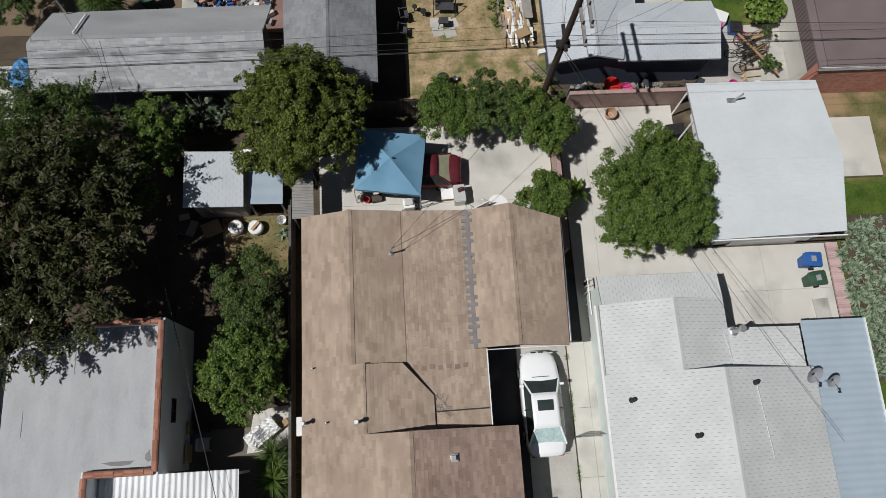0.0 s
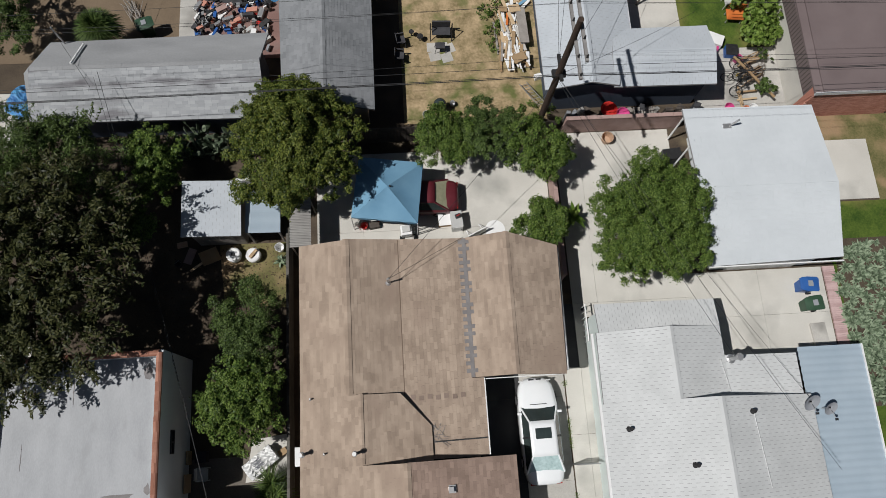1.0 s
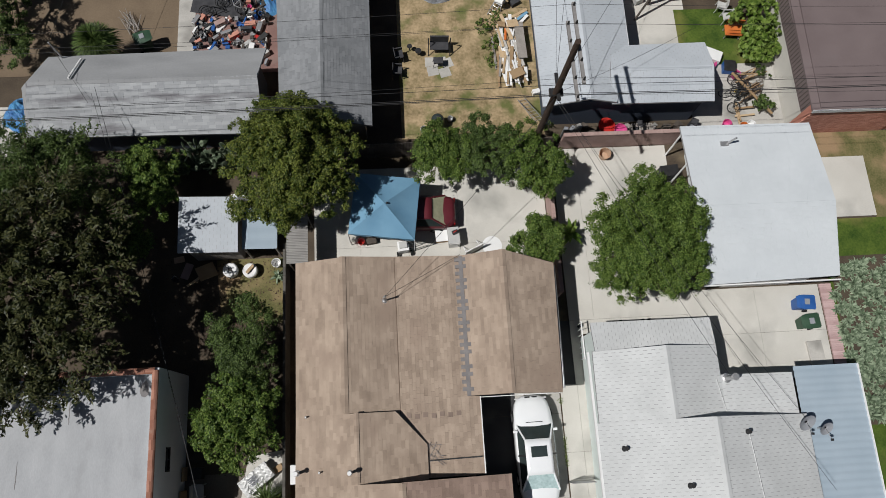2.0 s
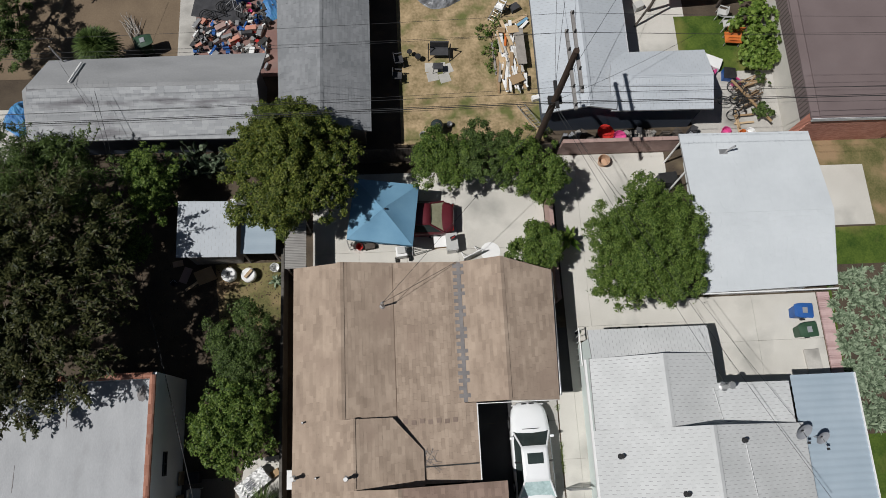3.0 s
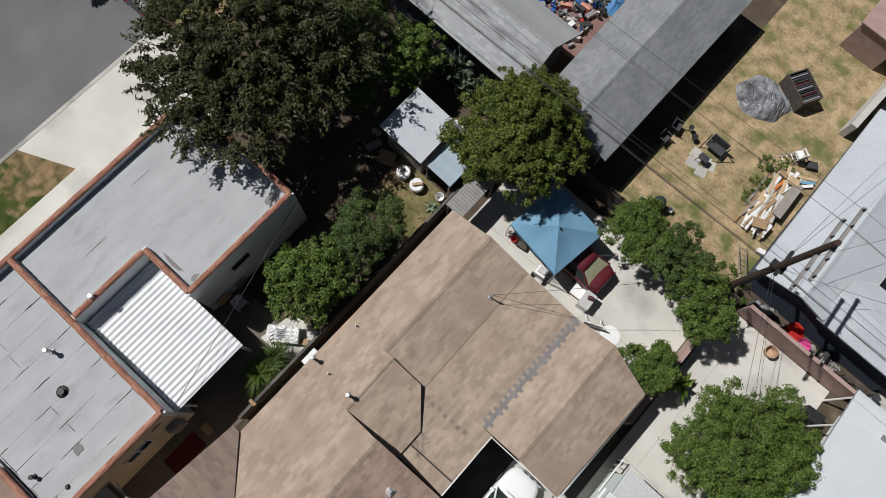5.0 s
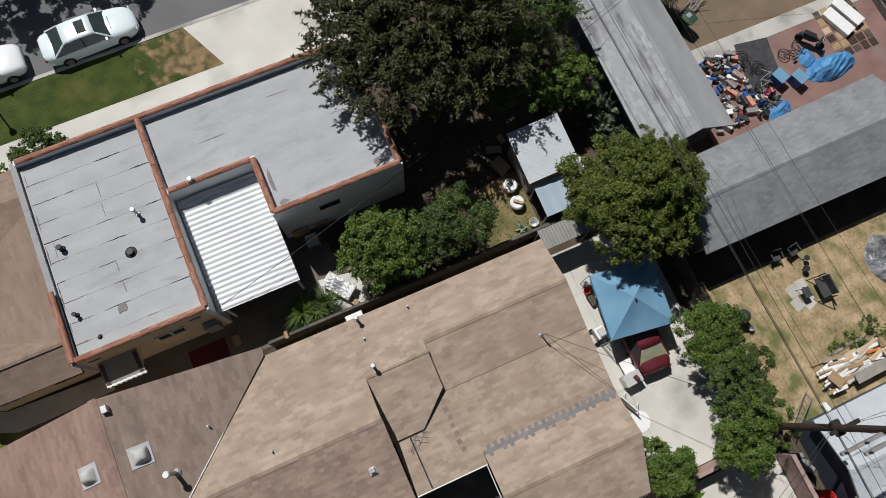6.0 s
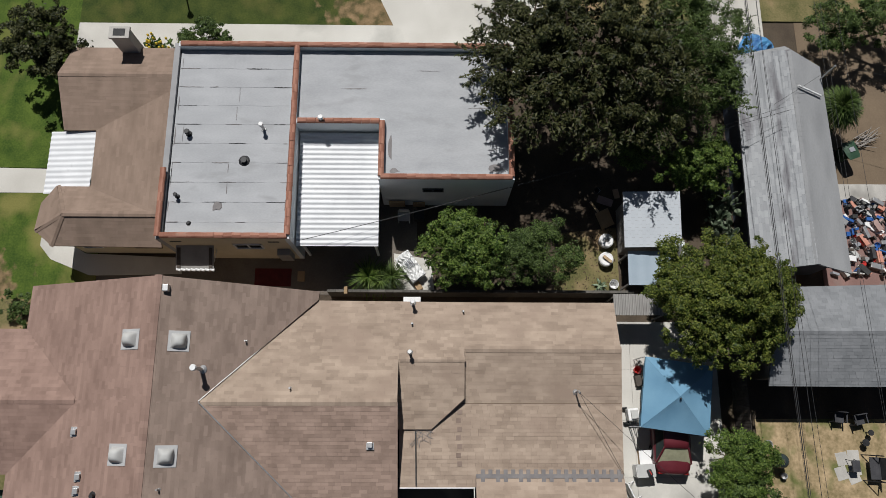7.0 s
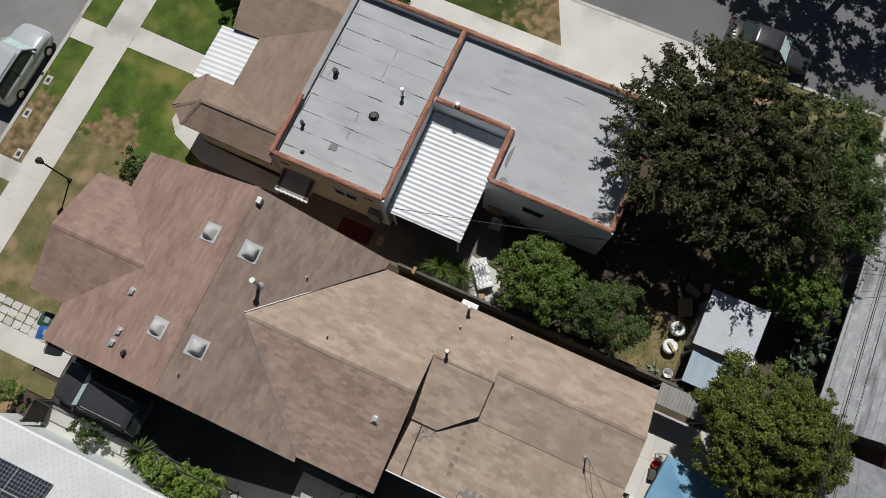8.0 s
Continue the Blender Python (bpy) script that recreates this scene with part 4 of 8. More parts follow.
part("roof", slab(bmesh.new(), [(-16.9, 16.1, 3.4), (-6.1, 16.1, 3.4), (-5.8, 17.95, 2.8), (-16.3, 17.8, 2.8)], 0.12), "ply", nw, "grey rolled roofing slope")
part("roof", slab(bmesh.new(), [(-17.1, 13.7, 2.4), (-16.9, 16.1, 3.4), (-16.3, 17.8, 2.8), (-17.65, 16.4, 2.4)], 0.12), "ply", nw)
wall_ring(nw, [(-16.7, 14.0), (-6.3, 13.95), (-6.3, 17.5), (-16.3, 17.5)], 2.3, "navy")
ng = thing("house", "low building with a dark grey gabled shingle roof", "house")
roof(ng, "roof", [[(-5.15, 13.65, 2.6), (-3.05, 13.65, 3.5), (-3.1, 26.2, 3.5), (-5.5, 25.9, 2.6)]], "darkgrey", "underdark", 0.12, 18, course=0.15, width=0.32, lift=0.011, gap=0.005)
roof(ng, "roof", [[(-3.05, 13.65, 3.5), (-0.7, 13.62, 2.6), (-0.62, 26.4, 2.6), (-3.1, 26.2, 3.5)]], "darkgrey", "underdark", 0.12, 19, course=0.15, width=0.32, lift=0.011, gap=0.005)
wall_ring(ng, [(-4.8, 14.1), (-1.1, 14.1), (-1.0, 25.8), (-4.9, 25.6)], 2.5, "stucco_tan")
redr = thing("patio_cover", "red patio roof on dark wooden posts", "patio cover")
part("panel", slab(bmesh.new(), [(14.75, 21.45, 2.5), (19.1, 21.75, 2.5), (19.1, 26.5, 2.8), (14.75, 26.0, 2.8)], 0.1), "redroof", redr)
for x, y in ((14.9, 21.7), (18.9, 21.9), (14.9, 25.7), (18.9, 26.1)):
    part("post", boxes((x - 0.06, y - 0.06, 0.02, x + 0.06, y + 0.06, 2.42)), "fencewood", redr)

# ---- sheds, walls, fences ----
shed = thing("shed", "wooden garden shed with a grey shingle roof", "shed")
roof(shed, "roof", [[(-9.85, 7.7, 2.35), (-7.1, 7.62, 2.35), (-7.1, 10.25, 2.6), (-9.8, 10.35, 2.6)]], "bluegrey", "undergrey", 0.08, 20, course=0.17, width=0.33, lift=0.006, gap=0.012, regular=True)
for r in ((-9.6, 7.95, -7.3, 8.03), (-9.6, 9.95, -7.3, 10.03), (-9.6, 8.03, -9.52, 9.95), (-7.38, 8.03, -7.3, 9.95)):
    part("wall", boxes((r[0], r[1], 0, r[2], r[3], 2.27)), "greywood", shed)
lean = thing("shed", "low lean-to with a grey metal sheet roof", "shed")
part("roof", corrugated(-7.0, 7.85, -5.4, 9.9, 2.0, 1.85, 0.6, 0.012, "x"), "corrblue", lean)
for x in (-6.95, -5.5):
    for y in (7.95, 9.8):
        part("post", boxes((x - 0.04, y - 0.04, 0, x + 0.04, y + 0.04, 1.83)), "greywood", lean)
fence_w = tagged(new("wall_boundary_west", None), "grey block boundary wall beside the brown house", "wall", kind="structure")
blk = mesh_of(boxes((-0.065, -0.195, 0, 0.065, 0.195, 0.19), bevel=0.008), "block", "wallblock")
part("wall_core", boxes((-5.2, -6.4, 0, -5.1, 8.1, 1.2)), "wallblock", fence_w)
for i in range(37):
    o = new("block", blk)
    o.parent = fence_w
    o.matrix_basis = pose(-5.15, -6.2 + i * 0.395, 1.202, 0, 0, 0.6 * math.sin(i))
strip = thing("metal_panel", "ribbed grey metal panel roof over the side passage", "panel")
part("panel", corrugated(-4.95, 7.05, -3.95, 9.6, 1.95, 1.95, 0.16, 0.025, "x"), "corrgrey", strip)
for y in (7.2, 9.4):
    for x in (-4.9, -4.0):
        part("post", boxes((x - 0.03, y - 0.03, 0, x + 0.03, y + 0.03, 1.93)), "greywood", strip)
pinkw = tagged(new("wall_block_north", None), "pinkish block wall behind the drive", "wall", kind="structure")
part("wall_core", boxes((8.9, 13.15, 0, 15.1, 13.3, 1.5)), "pinkwall", pinkw)
pb = mesh_of(boxes((-0.195, -0.1, 0, 0.195, 0.1, 0.08), bevel=0.006), "block", "pinkwall")
for i in range(16):
    o = new("block", pb)
    o.parent = pinkw
    o.matrix_basis = pose(9.1 + i * 0.395, 13.225, 1.502)
eastw = tagged(new("wall_block_east", None), "low pinkish block wall beside the drive", "wall", kind="structure")
part("wall_core", boxes((7.95, 5.2, 0, 8.1, 10.5, 1.2)), "pinkwall", eastw)
pb2 = mesh_of(boxes((-0.1, -0.195, 0, 0.1, 0.195, 0.08), bevel=0.006), "block", "pinkwall")
for i in range(13):
    o = new("block", pb2)
    o.parent = eastw
    o.matrix_basis = pose(8.025, 5.4 + i * 0.395, 1.202)
northw = tagged(new("wall_boundary_north", None), "dark wooden boundary fence behind the yard", "fence", kind="structure")
bd = mesh_of(boxes((-0.07, -0.012, 0, 0.07, 0.012, 1.7)), "board", "fencewood")
for i in range(90):
    o = new("board", bd)
    o.parent = northw
    o.matrix_basis = pose(-5.0 + i * 0.15, 13.05 + 0.01 * (i % 2), 0)

# ---- trees and plants ----
def leaf_mesh(centres, normals, sizes, rnd, material, name="crown", aspect=0.5, droop=0.25):
    """Many small bent leaves in one mesh."""
    c, nrm = np.array(centres), np.array(normals)
    k = len(c)
    nrm /= np.linalg.norm(nrm, axis=1)[:, None] + 1e-9
    ref = rnd.normal(size=(k, 3))
    a = np.cross(nrm, ref)
    a /= np.linalg.norm(a, axis=1)[:, None] + 1e-9
    b = np.cross(nrm, a)
    s = np.array(sizes)[:, None]
    tip = c + a * s - nrm * s * droop
    root = c - a * s
    left, right = c + b * s * aspect + nrm * s * 0.12, c - b * s * aspect + nrm * s * 0.12
    v = np.stack([root, right, tip, left], 1).reshape(-1, 3)
    me = bpy.data.meshes.new(name)
    me.vertices.add(4 * k)
    me.vertices.foreach_set("co", v.ravel())
    me.loops.add(4 * k)
    me.loops.foreach_set("vertex_index", np.arange(4 * k, dtype=np.int32))
    me.polygons.add(k)
    me.polygons.foreach_set("loop_start", np.arange(0, 4 * k, 4, dtype=np.int32))
    me.update(calc_edges=True)
    me.materials.append(M[material])
    return me


def crown_points(blobs, clumps, leaves, size, rnd, clump_r=0.5, flat=0.75, fill=0.25):
    """Leaves on clumps, clumps on lobes, lobes over ellipsoid blobs (x, y, z, rx, ry, rz)."""
    lobes = []
    for x, y, z, rx, ry, rz in blobs:
        count = max(5, int(3.2 * rx * ry / (clump_r * 1.5) ** 2))
        for _ in range(count):
            d = rnd.normal(size=3)
            d[2] = abs(d[2]) - 0.35
            d /= np.linalg.norm(d)
            f = rnd.uniform(0.5, 1.0)
            r = clump_r * rnd.uniform(1.1, 2.0)
            lobes.append((x + d[0] * (rx - 0.15 * r) * f, y + d[1] * (ry - 0.15 * r) * f, z + d[2] * rz * f, r, r * rnd.uniform(0.8, 1.2), r * 0.75))
    cs, ns, ss = [], [], []
    vol = np.array([b[3] * b[4] for b in lobes])
    which = rnd.choice(len(lobes), size=clumps * 2, p=vol / vol.sum())
    for w in which:
        x, y, z, rx, ry, rz = lobes[w]
        d = rnd.normal(size=3)
        d[2] = abs(d[2]) * 1.1 - 0.3
        d /= np.linalg.norm(d)
        rad = (1 - fill * rnd.random() ** 2) * rnd.uniform(0.8, 1.1)
        p = np.array([x + d[0] * rx * rad, y + d[1] * ry * rad, z + d[2] * rz * rad])
        r = 0.55 * clump_r * rnd.uniform(0.5, 1.4)
        k = max(6, int(leaves / (2 * clumps) * (r / (0.55 * clump_r)) ** 2))
        e = rnd.normal(size=(k, 3))
        e /= np.linalg.norm(e, axis=1)[:, None]
        e[:, 2] = np.where(e[:, 2] < -0.3, -e[:, 2], e[:, 2])
        reach = rnd.uniform(0.4, 1.05, (k, 1)) * np.where(rnd.random((k, 1)) < 0.07, 1.6, 1.0)
        q = p + e * r * reach * np.array([1, 1, flat])
        cs.append(q)
        ns.append(e * 0.6 + d * 0.4 + np.array([0, 0, 0.5]) + rnd.normal(size=(k, 3)) * 0.55)
        ss.append(size * rnd.uniform(0.55, 1.35, k))
    return np.concatenate(cs), np.concatenate(ns), np.concatenate(ss)


def tree(label, base, blobs, material, seed, leaves=9000, clumps=90, size=0.075, clump_r=0.5, trunk_r=0.16, aspect=0.5, name="tree", limbs=9, fill=0.25, category="tree", sprays=0, reach=0.4):
    rnd = np.random.default_rng(seed)
    t = thing(name, label, category, (base[0], base[1], 0))
    off = np.array([base[0], base[1], 0.0])
    low = min(b[2] for b in blobs)
    top = np.array([np.mean([b[0] for b in blobs]), np.mean([b[1] for b in blobs]), low]) - off
    bm = bmesh.new()
    knee = Vector((top[0] * 0.4 + 0.1, top[1] * 0.4, top[2] * 0.5))
    crotch = Vector((top[0] * 0.8, top[1] * 0.8, top[2] * 0.85))
    tube(bm, (0, 0, -0.1), knee, trunk_r * 1.25, trunk_r, 10)
    tube(bm, knee - Vector((0, 0, 0.02)), crotch, trunk_r, trunk_r * 0.8, 10)
    part("trunk", bm, "bark", t)
    for i in range(limbs):
        bm = bmesh.new()
        b = blobs[i % len(blobs)]
        d = rnd.normal(size=3)
        d[2] = abs(d[2])
        d /= np.linalg.norm(d)
        end = Vector((b[0] + d[0] * b[3] * 0.8 - off[0], b[1] + d[1] * b[4] * 0.8 - off[1], b[2] + d[2] * b[5] * 0.8))
        midp = crotch.lerp(end, 0.5) + Vector((0, 0, 0.15 * b[5]))
        tube(bm, crotch, midp, trunk_r * 0.55, trunk_r * 0.33, 6)
        tube(bm, midp, end, trunk_r * 0.33, trunk_r * 0.1, 5)
        for j in range(3):
            f = midp.lerp(end, 0.3 + 0.25 * j)
            g = f + Vector(rnd.normal(size=3) * 0.35 * b[3]) * 0.6
            tube(bm, f, g, trunk_r * 0.14, trunk_r * 0.05, 4)
        part("limb", bm, "bark", t)
    c, n, s = crown_points(blobs, clumps, leaves, size, rnd, clump_r, fill=fill)
    if sprays:
        # twigs that reach out of the crown, with leaves along them
        sc, sn, ss = [], [], []
        bm = bmesh.new()
        for i in range(sprays):
            b = blobs[int(rnd.integers(len(blobs)))]
            a, tip = rnd.uniform(0, 2 * math.pi), rnd.uniform(0.62, 0.95)
            d = np.array([math.cos(a), math.sin(a), rnd.uniform(-0.15, 0.4)])
            p = np.array([b[0] + d[0] * b[3] * tip, b[1] + d[1] * b[4] * tip, b[2] + b[5] * rnd.uniform(0.0, 0.85) * (1.25 - tip)])
            ln = reach * rnd.uniform(0.5, 1.25)
            tube(bm, p - off, p + d * ln - off, 0.018, 0.006, 4, False)
            k = int(16 * ln) + 10
            f = rnd.uniform(0.15, 1.05, (k, 1))
            sc.append(p + d * ln * f + rnd.normal(size=(k, 3)) * (0.13 * (1.2 - f)))
            sn.append(np.array([0, 0, 1.0]) + rnd.normal(size=(k, 3)) * 0.45)
            ss.append(size * rnd.uniform(0.9, 1.5, k))
        tagged(part("twig", bm, "bark", t), kind="stuff")
        c, n, s = np.concatenate([c] + sc), np.concatenate([n] + sn), np.concatenate([s] + ss)
    crown = new("crown", leaf_mesh(c - off, n, s, rnd, material, aspect=aspect))
    crown.parent = t
    return t


tree("big olive green tree beside the shed", (-4.4, 11.1), [(-4.5, 11.2, 4.5, 2.75, 2.9, 1.7), (-4.9, 10.0, 4.2, 1.6, 1.7, 1.4), (-3.7, 11.9, 4.1, 2.2, 2.1, 1.5), (-3.2, 10.4, 3.8, 1.5, 1.7, 1.2), (-4.5, 13.0, 4.3, 1.8, 1.2, 1.2)],
     "leaf_olive", 1, 140000, 560, 0.056, 0.42, 0.24, sprays=120)
tree("huge dark leaved street tree with bare brown twigs", (-14.8, 6.6), [(-14.6, 5.4, 6.0, 3.0, 3.8, 1.5), (-16.0, 6.3, 6.2, 2.5, 2.9, 1.6), (-13.3, 3.3, 5.6, 2.0, 2.0, 1.2), (-13.6, 8.2, 5.4, 2.3, 2.4, 1.3), (-16.2, 3.2, 5.8, 2.2, 2.1, 1.2), (-15.0, 1.9, 5.4, 1.9, 1.5, 1.0), (-12.6, 6.2, 4.8, 1.4, 2.2, 1.0), (-17.6, 3.9, 5.8, 2.0, 2.0, 1.3)],
     "leaf_dark", 2, 66000, 300, 0.095, 0.5, 0.4, aspect=0.33, limbs=26, fill=0.5, sprays=420, reach=1.0)
tree("dusty grey green tree behind the big one", (-15.0, 10.6), [(-15.2, 10.6, 4.6, 1.9, 2.0, 1.3), (-14.0, 11.6, 4.0, 1.8, 1.3, 1.1), (-17.0, 11.6, 4.4, 1.9, 1.9, 1.1), (-18.4, 9.8, 4.6, 1.7, 1.7, 1.0)], "leaf_mid", 3, 40000, 220, 0.075, 0.5, 0.2, aspect=0.28, sprays=120, reach=0.8)
tree("mid green tree behind the shed", (-11.2, 10.8), [(-11.6, 10.8, 2.6, 1.6, 1.8, 0.9), (-12.5, 8.5, 3.0, 1.3, 1.9, 0.9), (-10.9, 12.3, 2.2, 1.5, 0.9, 0.8)], "leaf_bright", 4, 30000, 170, 0.062, 0.4, 0.16, sprays=50)
tree("green fruit tree beside the boundary wall", (-6.8, -0.1), [(-6.85, -0.4, 2.9, 1.3, 1.4, 1.1), (-7.3, 0.8, 2.6, 1.3, 1.1, 0.9), (-6.2, 0.4, 2.4, 1.0, 1.4, 0.9), (-7.6, -0.6, 2.4, 0.9, 0.9, 0.7)], "leaf_bright", 6, 30000, 190, 0.062, 0.4, 0.12, sprays=70)
tree("dense dark green tree beside the boundary wall", (-6.5, 3.5), [(-6.6, 3.7, 2.6, 1.45, 1.7, 1.1), (-6.4, 2.3, 2.3, 1.2, 1.2, 0.9)], "leaf_mid", 7, 36000, 220, 0.045, 0.36, 0.12, sprays=30)
tree("round green tree beside the back fence", (2.6, 12.2), [(2.6, 12.0, 2.3, 1.4, 1.45, 1.05)], "leaf_bright", 8, 24000, 150, 0.05, 0.33, 0.1)
tree("darker green tree beside the back fence", (4.7, 12.2), [(4.75, 12.1, 2.4, 1.4, 1.4, 1.1)], "leaf_mid", 9, 24000, 150, 0.05, 0.33, 0.1)
tree("yellowish green tree beside the back fence", (7.1, 11.6), [(7.0, 11.7, 2.5, 1.6, 1.6, 1.1), (7.7, 10.7, 2.2, 1.0, 1.1, 0.9)], "leaf_bright", 10, 24000, 150, 0.05, 0.33, 0.1)
tree("small bright green tree beside the garage wing", (6.9, 7.6), [(6.9, 7.6, 2.0, 1.15, 1.1, 0.9)], "leaf_bright", 11, 24000, 150, 0.05, 0.33, 0.1)
tree("round dense green tree in the drive", (11.8, 7.4), [(11.9, 7.3, 3.1, 2.6, 2.5, 1.5), (11.2, 6.0, 2.7, 2.0, 1.8, 1.2), (12.9, 8.2, 2.8, 1.8, 1.7, 1.2), (12.2, 10.0, 2.6, 0.7, 0.6, 0.6), (10.6, 7.8, 2.7, 1.5, 1.5, 1.1), (13.0, 6.0, 2.7, 1.5, 1.4, 1.1), (13.2, 8.4, 2.8, 1.4, 1.5, 1.1)], "leaf_bright", 12, 150000, 720, 0.048, 0.38, 0.2, sprays=60)
tree("dark green tree with small leaves beside the front lawn", (-17.2, -20.9), [(-17.5, -20.8, 2.8, 1.9, 1.9, 1.2), (-16.3, -20.1, 2.5, 1.1, 1.2, 0.8)], "leaf_dark", 13, 20000, 110, 0.075, 0.42, 0.12)
tree("clipped green bush beside the stucco wall", (-18.45, -13.35), [(-18.45, -13.35, 1.0, 1.1, 1.3, 0.85)], "leaf_mid", 14, 14000, 130, 0.05, 0.26, 0.05, name="bush", category="bush")
tree("tall green hedge beside the dirt lot", (-19.2, 20.5), [(-19.0, 19.5, 1.8, 1.2, 1.4, 0.9), (-19.2, 22.0, 1.8, 1.2, 1.6, 0.9), (-19.0, 25.0, 1.8, 1.2, 1.9, 0.9), (-18.2, 18.2, 2.4, 0.9, 1.0, 0.9), (-19.0, 20.0, 3.2, 1.0, 1.6, 0.8), (-19.0, 23.5, 3.2, 1.0, 2.2, 0.8), (-18.9, 27.5, 3.0, 1.1, 2.2, 0.8)], "leaf_mid", 15, 36000, 240, 0.06, 0.4, 0.08, name="hedge", category="hedge")
tree("squash vine with large green leaves", (20.4, 19.6), [(20.5, 19.7, 1.0, 1.25, 1.9, 0.7), (20.2, 18.3, 0.8, 0.9, 0.8, 0.6)], "leaf_lime", 16, 5200, 130, 0.1, 0.36, 0.05, aspect=0.8, name="vine", category="plant")
tree("leafy bush with long light green leaves", (7.9, -11.6), [(7.95, -11.5, 1.1, 0.75, 1.4, 0.6), (7.9, -9.9, 0.9, 0.55, 0.9, 0.5)], "leaf_lime", 17, 6000, 110, 0.13, 0.3, 0.06, aspect=0.3, name="bush", category="bush")
tree("small flowering shrub beside the drive", (8.0, -16.0), [(8.0, -16.0, 0.8, 0.5, 0.9, 0.5)], "leaf_mid", 18, 2500, 35, 0.05, 0.2, 0.04, name="bush", category="bush")
tree("clipped green hedge beside the front drive", (7.9, -20.9), [(7.9, -20.6, 0.6, 0.5, 0.8, 0.45), (7.9, -22.0, 0.6, 0.5, 0.9, 0.45)], "leaf_lime", 19, 3500, 50, 0.05, 0.2, 0.04, name="hedge", category="hedge")
tree("small shrub beside the house corner", (-4.2, -21.2), [(-4.0, -20.5, 0.5, 0.7, 0.8, 0.45), (-4.5, -21.6, 0.45, 0.6, 0.6, 0.4)], "leaf_mid", 20, 2600, 36, 0.06, 0.22, 0.04, name="bush", category="bush")
tree("dark shrub beside the porch awning", (-12.9, -19.6), [(-13.0, -19.3, 0.6, 0.4, 0.5, 0.45), (-14.2, -19.5, 0.5, 0.5, 0.35, 0.4)], "leaf_mid", 21, 1500, 24, 0.06, 0.2, 0.04, name="bush", category="bush")
tree("leafy weeds beside the lumber", (20.1, 14.9), [(20.1, 14.9, 0.5, 0.4, 0.5, 0.4), (20.2, 16.9, 0.5, 0.4, 0.5, 0.4)], "leaf_mid", 22, 900, 16, 0.08, 0.2, 0.03, name="bush", category="bush")
tree("vine growing round the planks", (6.3, 20.4), [(6.1, 20.5, 0.15, 0.8, 0.9, 0.12), (5.75, 18.9, 0.1, 0.35, 0.9, 0.08)], "leaf_bright", 23, 2600, 60, 0.045, 0.2, 0.03, name="bush", category="bush")


def rosette(label, at, radius, blades, material, seed, height=0.6, width=0.05, name="plant", trunk=0.0):
    """Sword leaves that arch out from one stem."""
    rnd = random.Random(seed)
    t = thing(name, label, "plant", (at[0], at[1], at[2] if len(at) > 2 else 0))
    bm = bmesh.new()
    for i in range(blades):
        a = rnd.uniform(0, 2 * math.pi)
        up = rnd.uniform(0.1, 1.25)
        ln = radius * rnd.uniform(0.7, 1.1)
        d = Vector((math.cos(a), math.sin(a), 0))
        s = Vector((-d.y, d.x, 0))
        pts = []
        for j in range(4):
            f = j / 3
            q = d * (ln * f * math.cos(up)) + Vector((0, 0, trunk + height * (math.sin(up) * f * 1.3 - 0.55 * f * f) + 0.1))
            w = width * (1 - f ** 2) + 0.004
            pts.append((bm.verts.new(q + s * w), bm.verts.new(q - s * w)))
        for p, q in zip(pts, pts[1:]):
            bm.faces.new((p[0], p[1], q[1], q[0]))
    part("leaves", bm, material, t)
    if trunk:
        part("trunk", tubes(((0, 0, -0.05), (0, 0, trunk + 0.1), 0.12, 0.1)), "bark", t)
    return t


rosette("spiky green yucca beside the long roof", (-14.4, 18.9), 1.3, 1700, "leaf_mid", 31, 1.5, 0.03, "yucca", 2.0)
rosette("spiky grey green yucca beside the drive", (7.85, -13.7), 0.95, 180, "leaf_mid", 32, 0.8, 0.035, "yucca", 0.5)
rosette("lily clump with long arching leaves", (-5.95, -4.5), 1.2, 260, "leaf_bright", 33, 1.1, 0.016, "lily", 0.7)
rosette("lily clump with long arching leaves", (-5.8, -3.9), 1.1, 220, "leaf_bright", 37, 1.2, 0.016, "lily", 0.5)
rosette("lily clump with long arching leaves", (-6.0, -3.4), 1.0, 200, "leaf_mid", 34, 1.0, 0.016, "lily", 0.6)
rosette("banana like plant with broad leaves", (8.85, 8.3), 0.9, 14, "leaf_lime", 35, 1.0, 0.14, "banana_plant", 0.6)
rosette("small agave beside the shed", (-5.7, 6.9), 0.45, 26, "leaf_grey", 36, 0.4, 0.05, "agave")
agave_rnd = random.Random(5)
for i in range(270):
    x, y = agave_rnd.uniform(22.0, 25.5), agave_rnd.uniform(-1.5, 6.3)
    rosette("grey green agave in the plant bed", (x, y), agave_rnd.uniform(0.28, 0.55), 26, "leaf_grey", 100 + i, agave_rnd.uniform(0.35, 0.7), 0.055, "agave")["group"] = "agaves in the bed"
sheet("plant_bed", [(22.05, -1.8), (25.8, -1.8), (25.8, 6.6), (22.25, 6.6)], 0.05, "soil", "dark soil of the agave bed", "ground")
tree("street tree across the road", (-32.0, 10.0), [(-32.0, 9.5, 6.5, 3.2, 4.2, 1.6), (-30.8, 4.6, 6.3, 2.2, 2.6, 1.3), (-29.4, 9.0, 6.5, 2.4, 3.4, 1.3)], "leaf_mid", 61, 13000, 130, 0.14, 0.6, 0.25)
tree("street tree across the road", (-32.0, -16.0), [(-31.2, -13.8, 6.5, 2.0, 1.9, 1.2), (-30.4, -8.6, 6.3, 1.4, 1.5, 0.9)], "leaf_mid", 62, 5000, 50, 0.14, 0.6, 0.25)



pad_me = mesh_of(ball(bmesh.new(), (0, 0, 0), 1, 1, 1, 7, 5), "pad", "cactus")
for face in pad_me.polygons:
    face.use_smooth = True


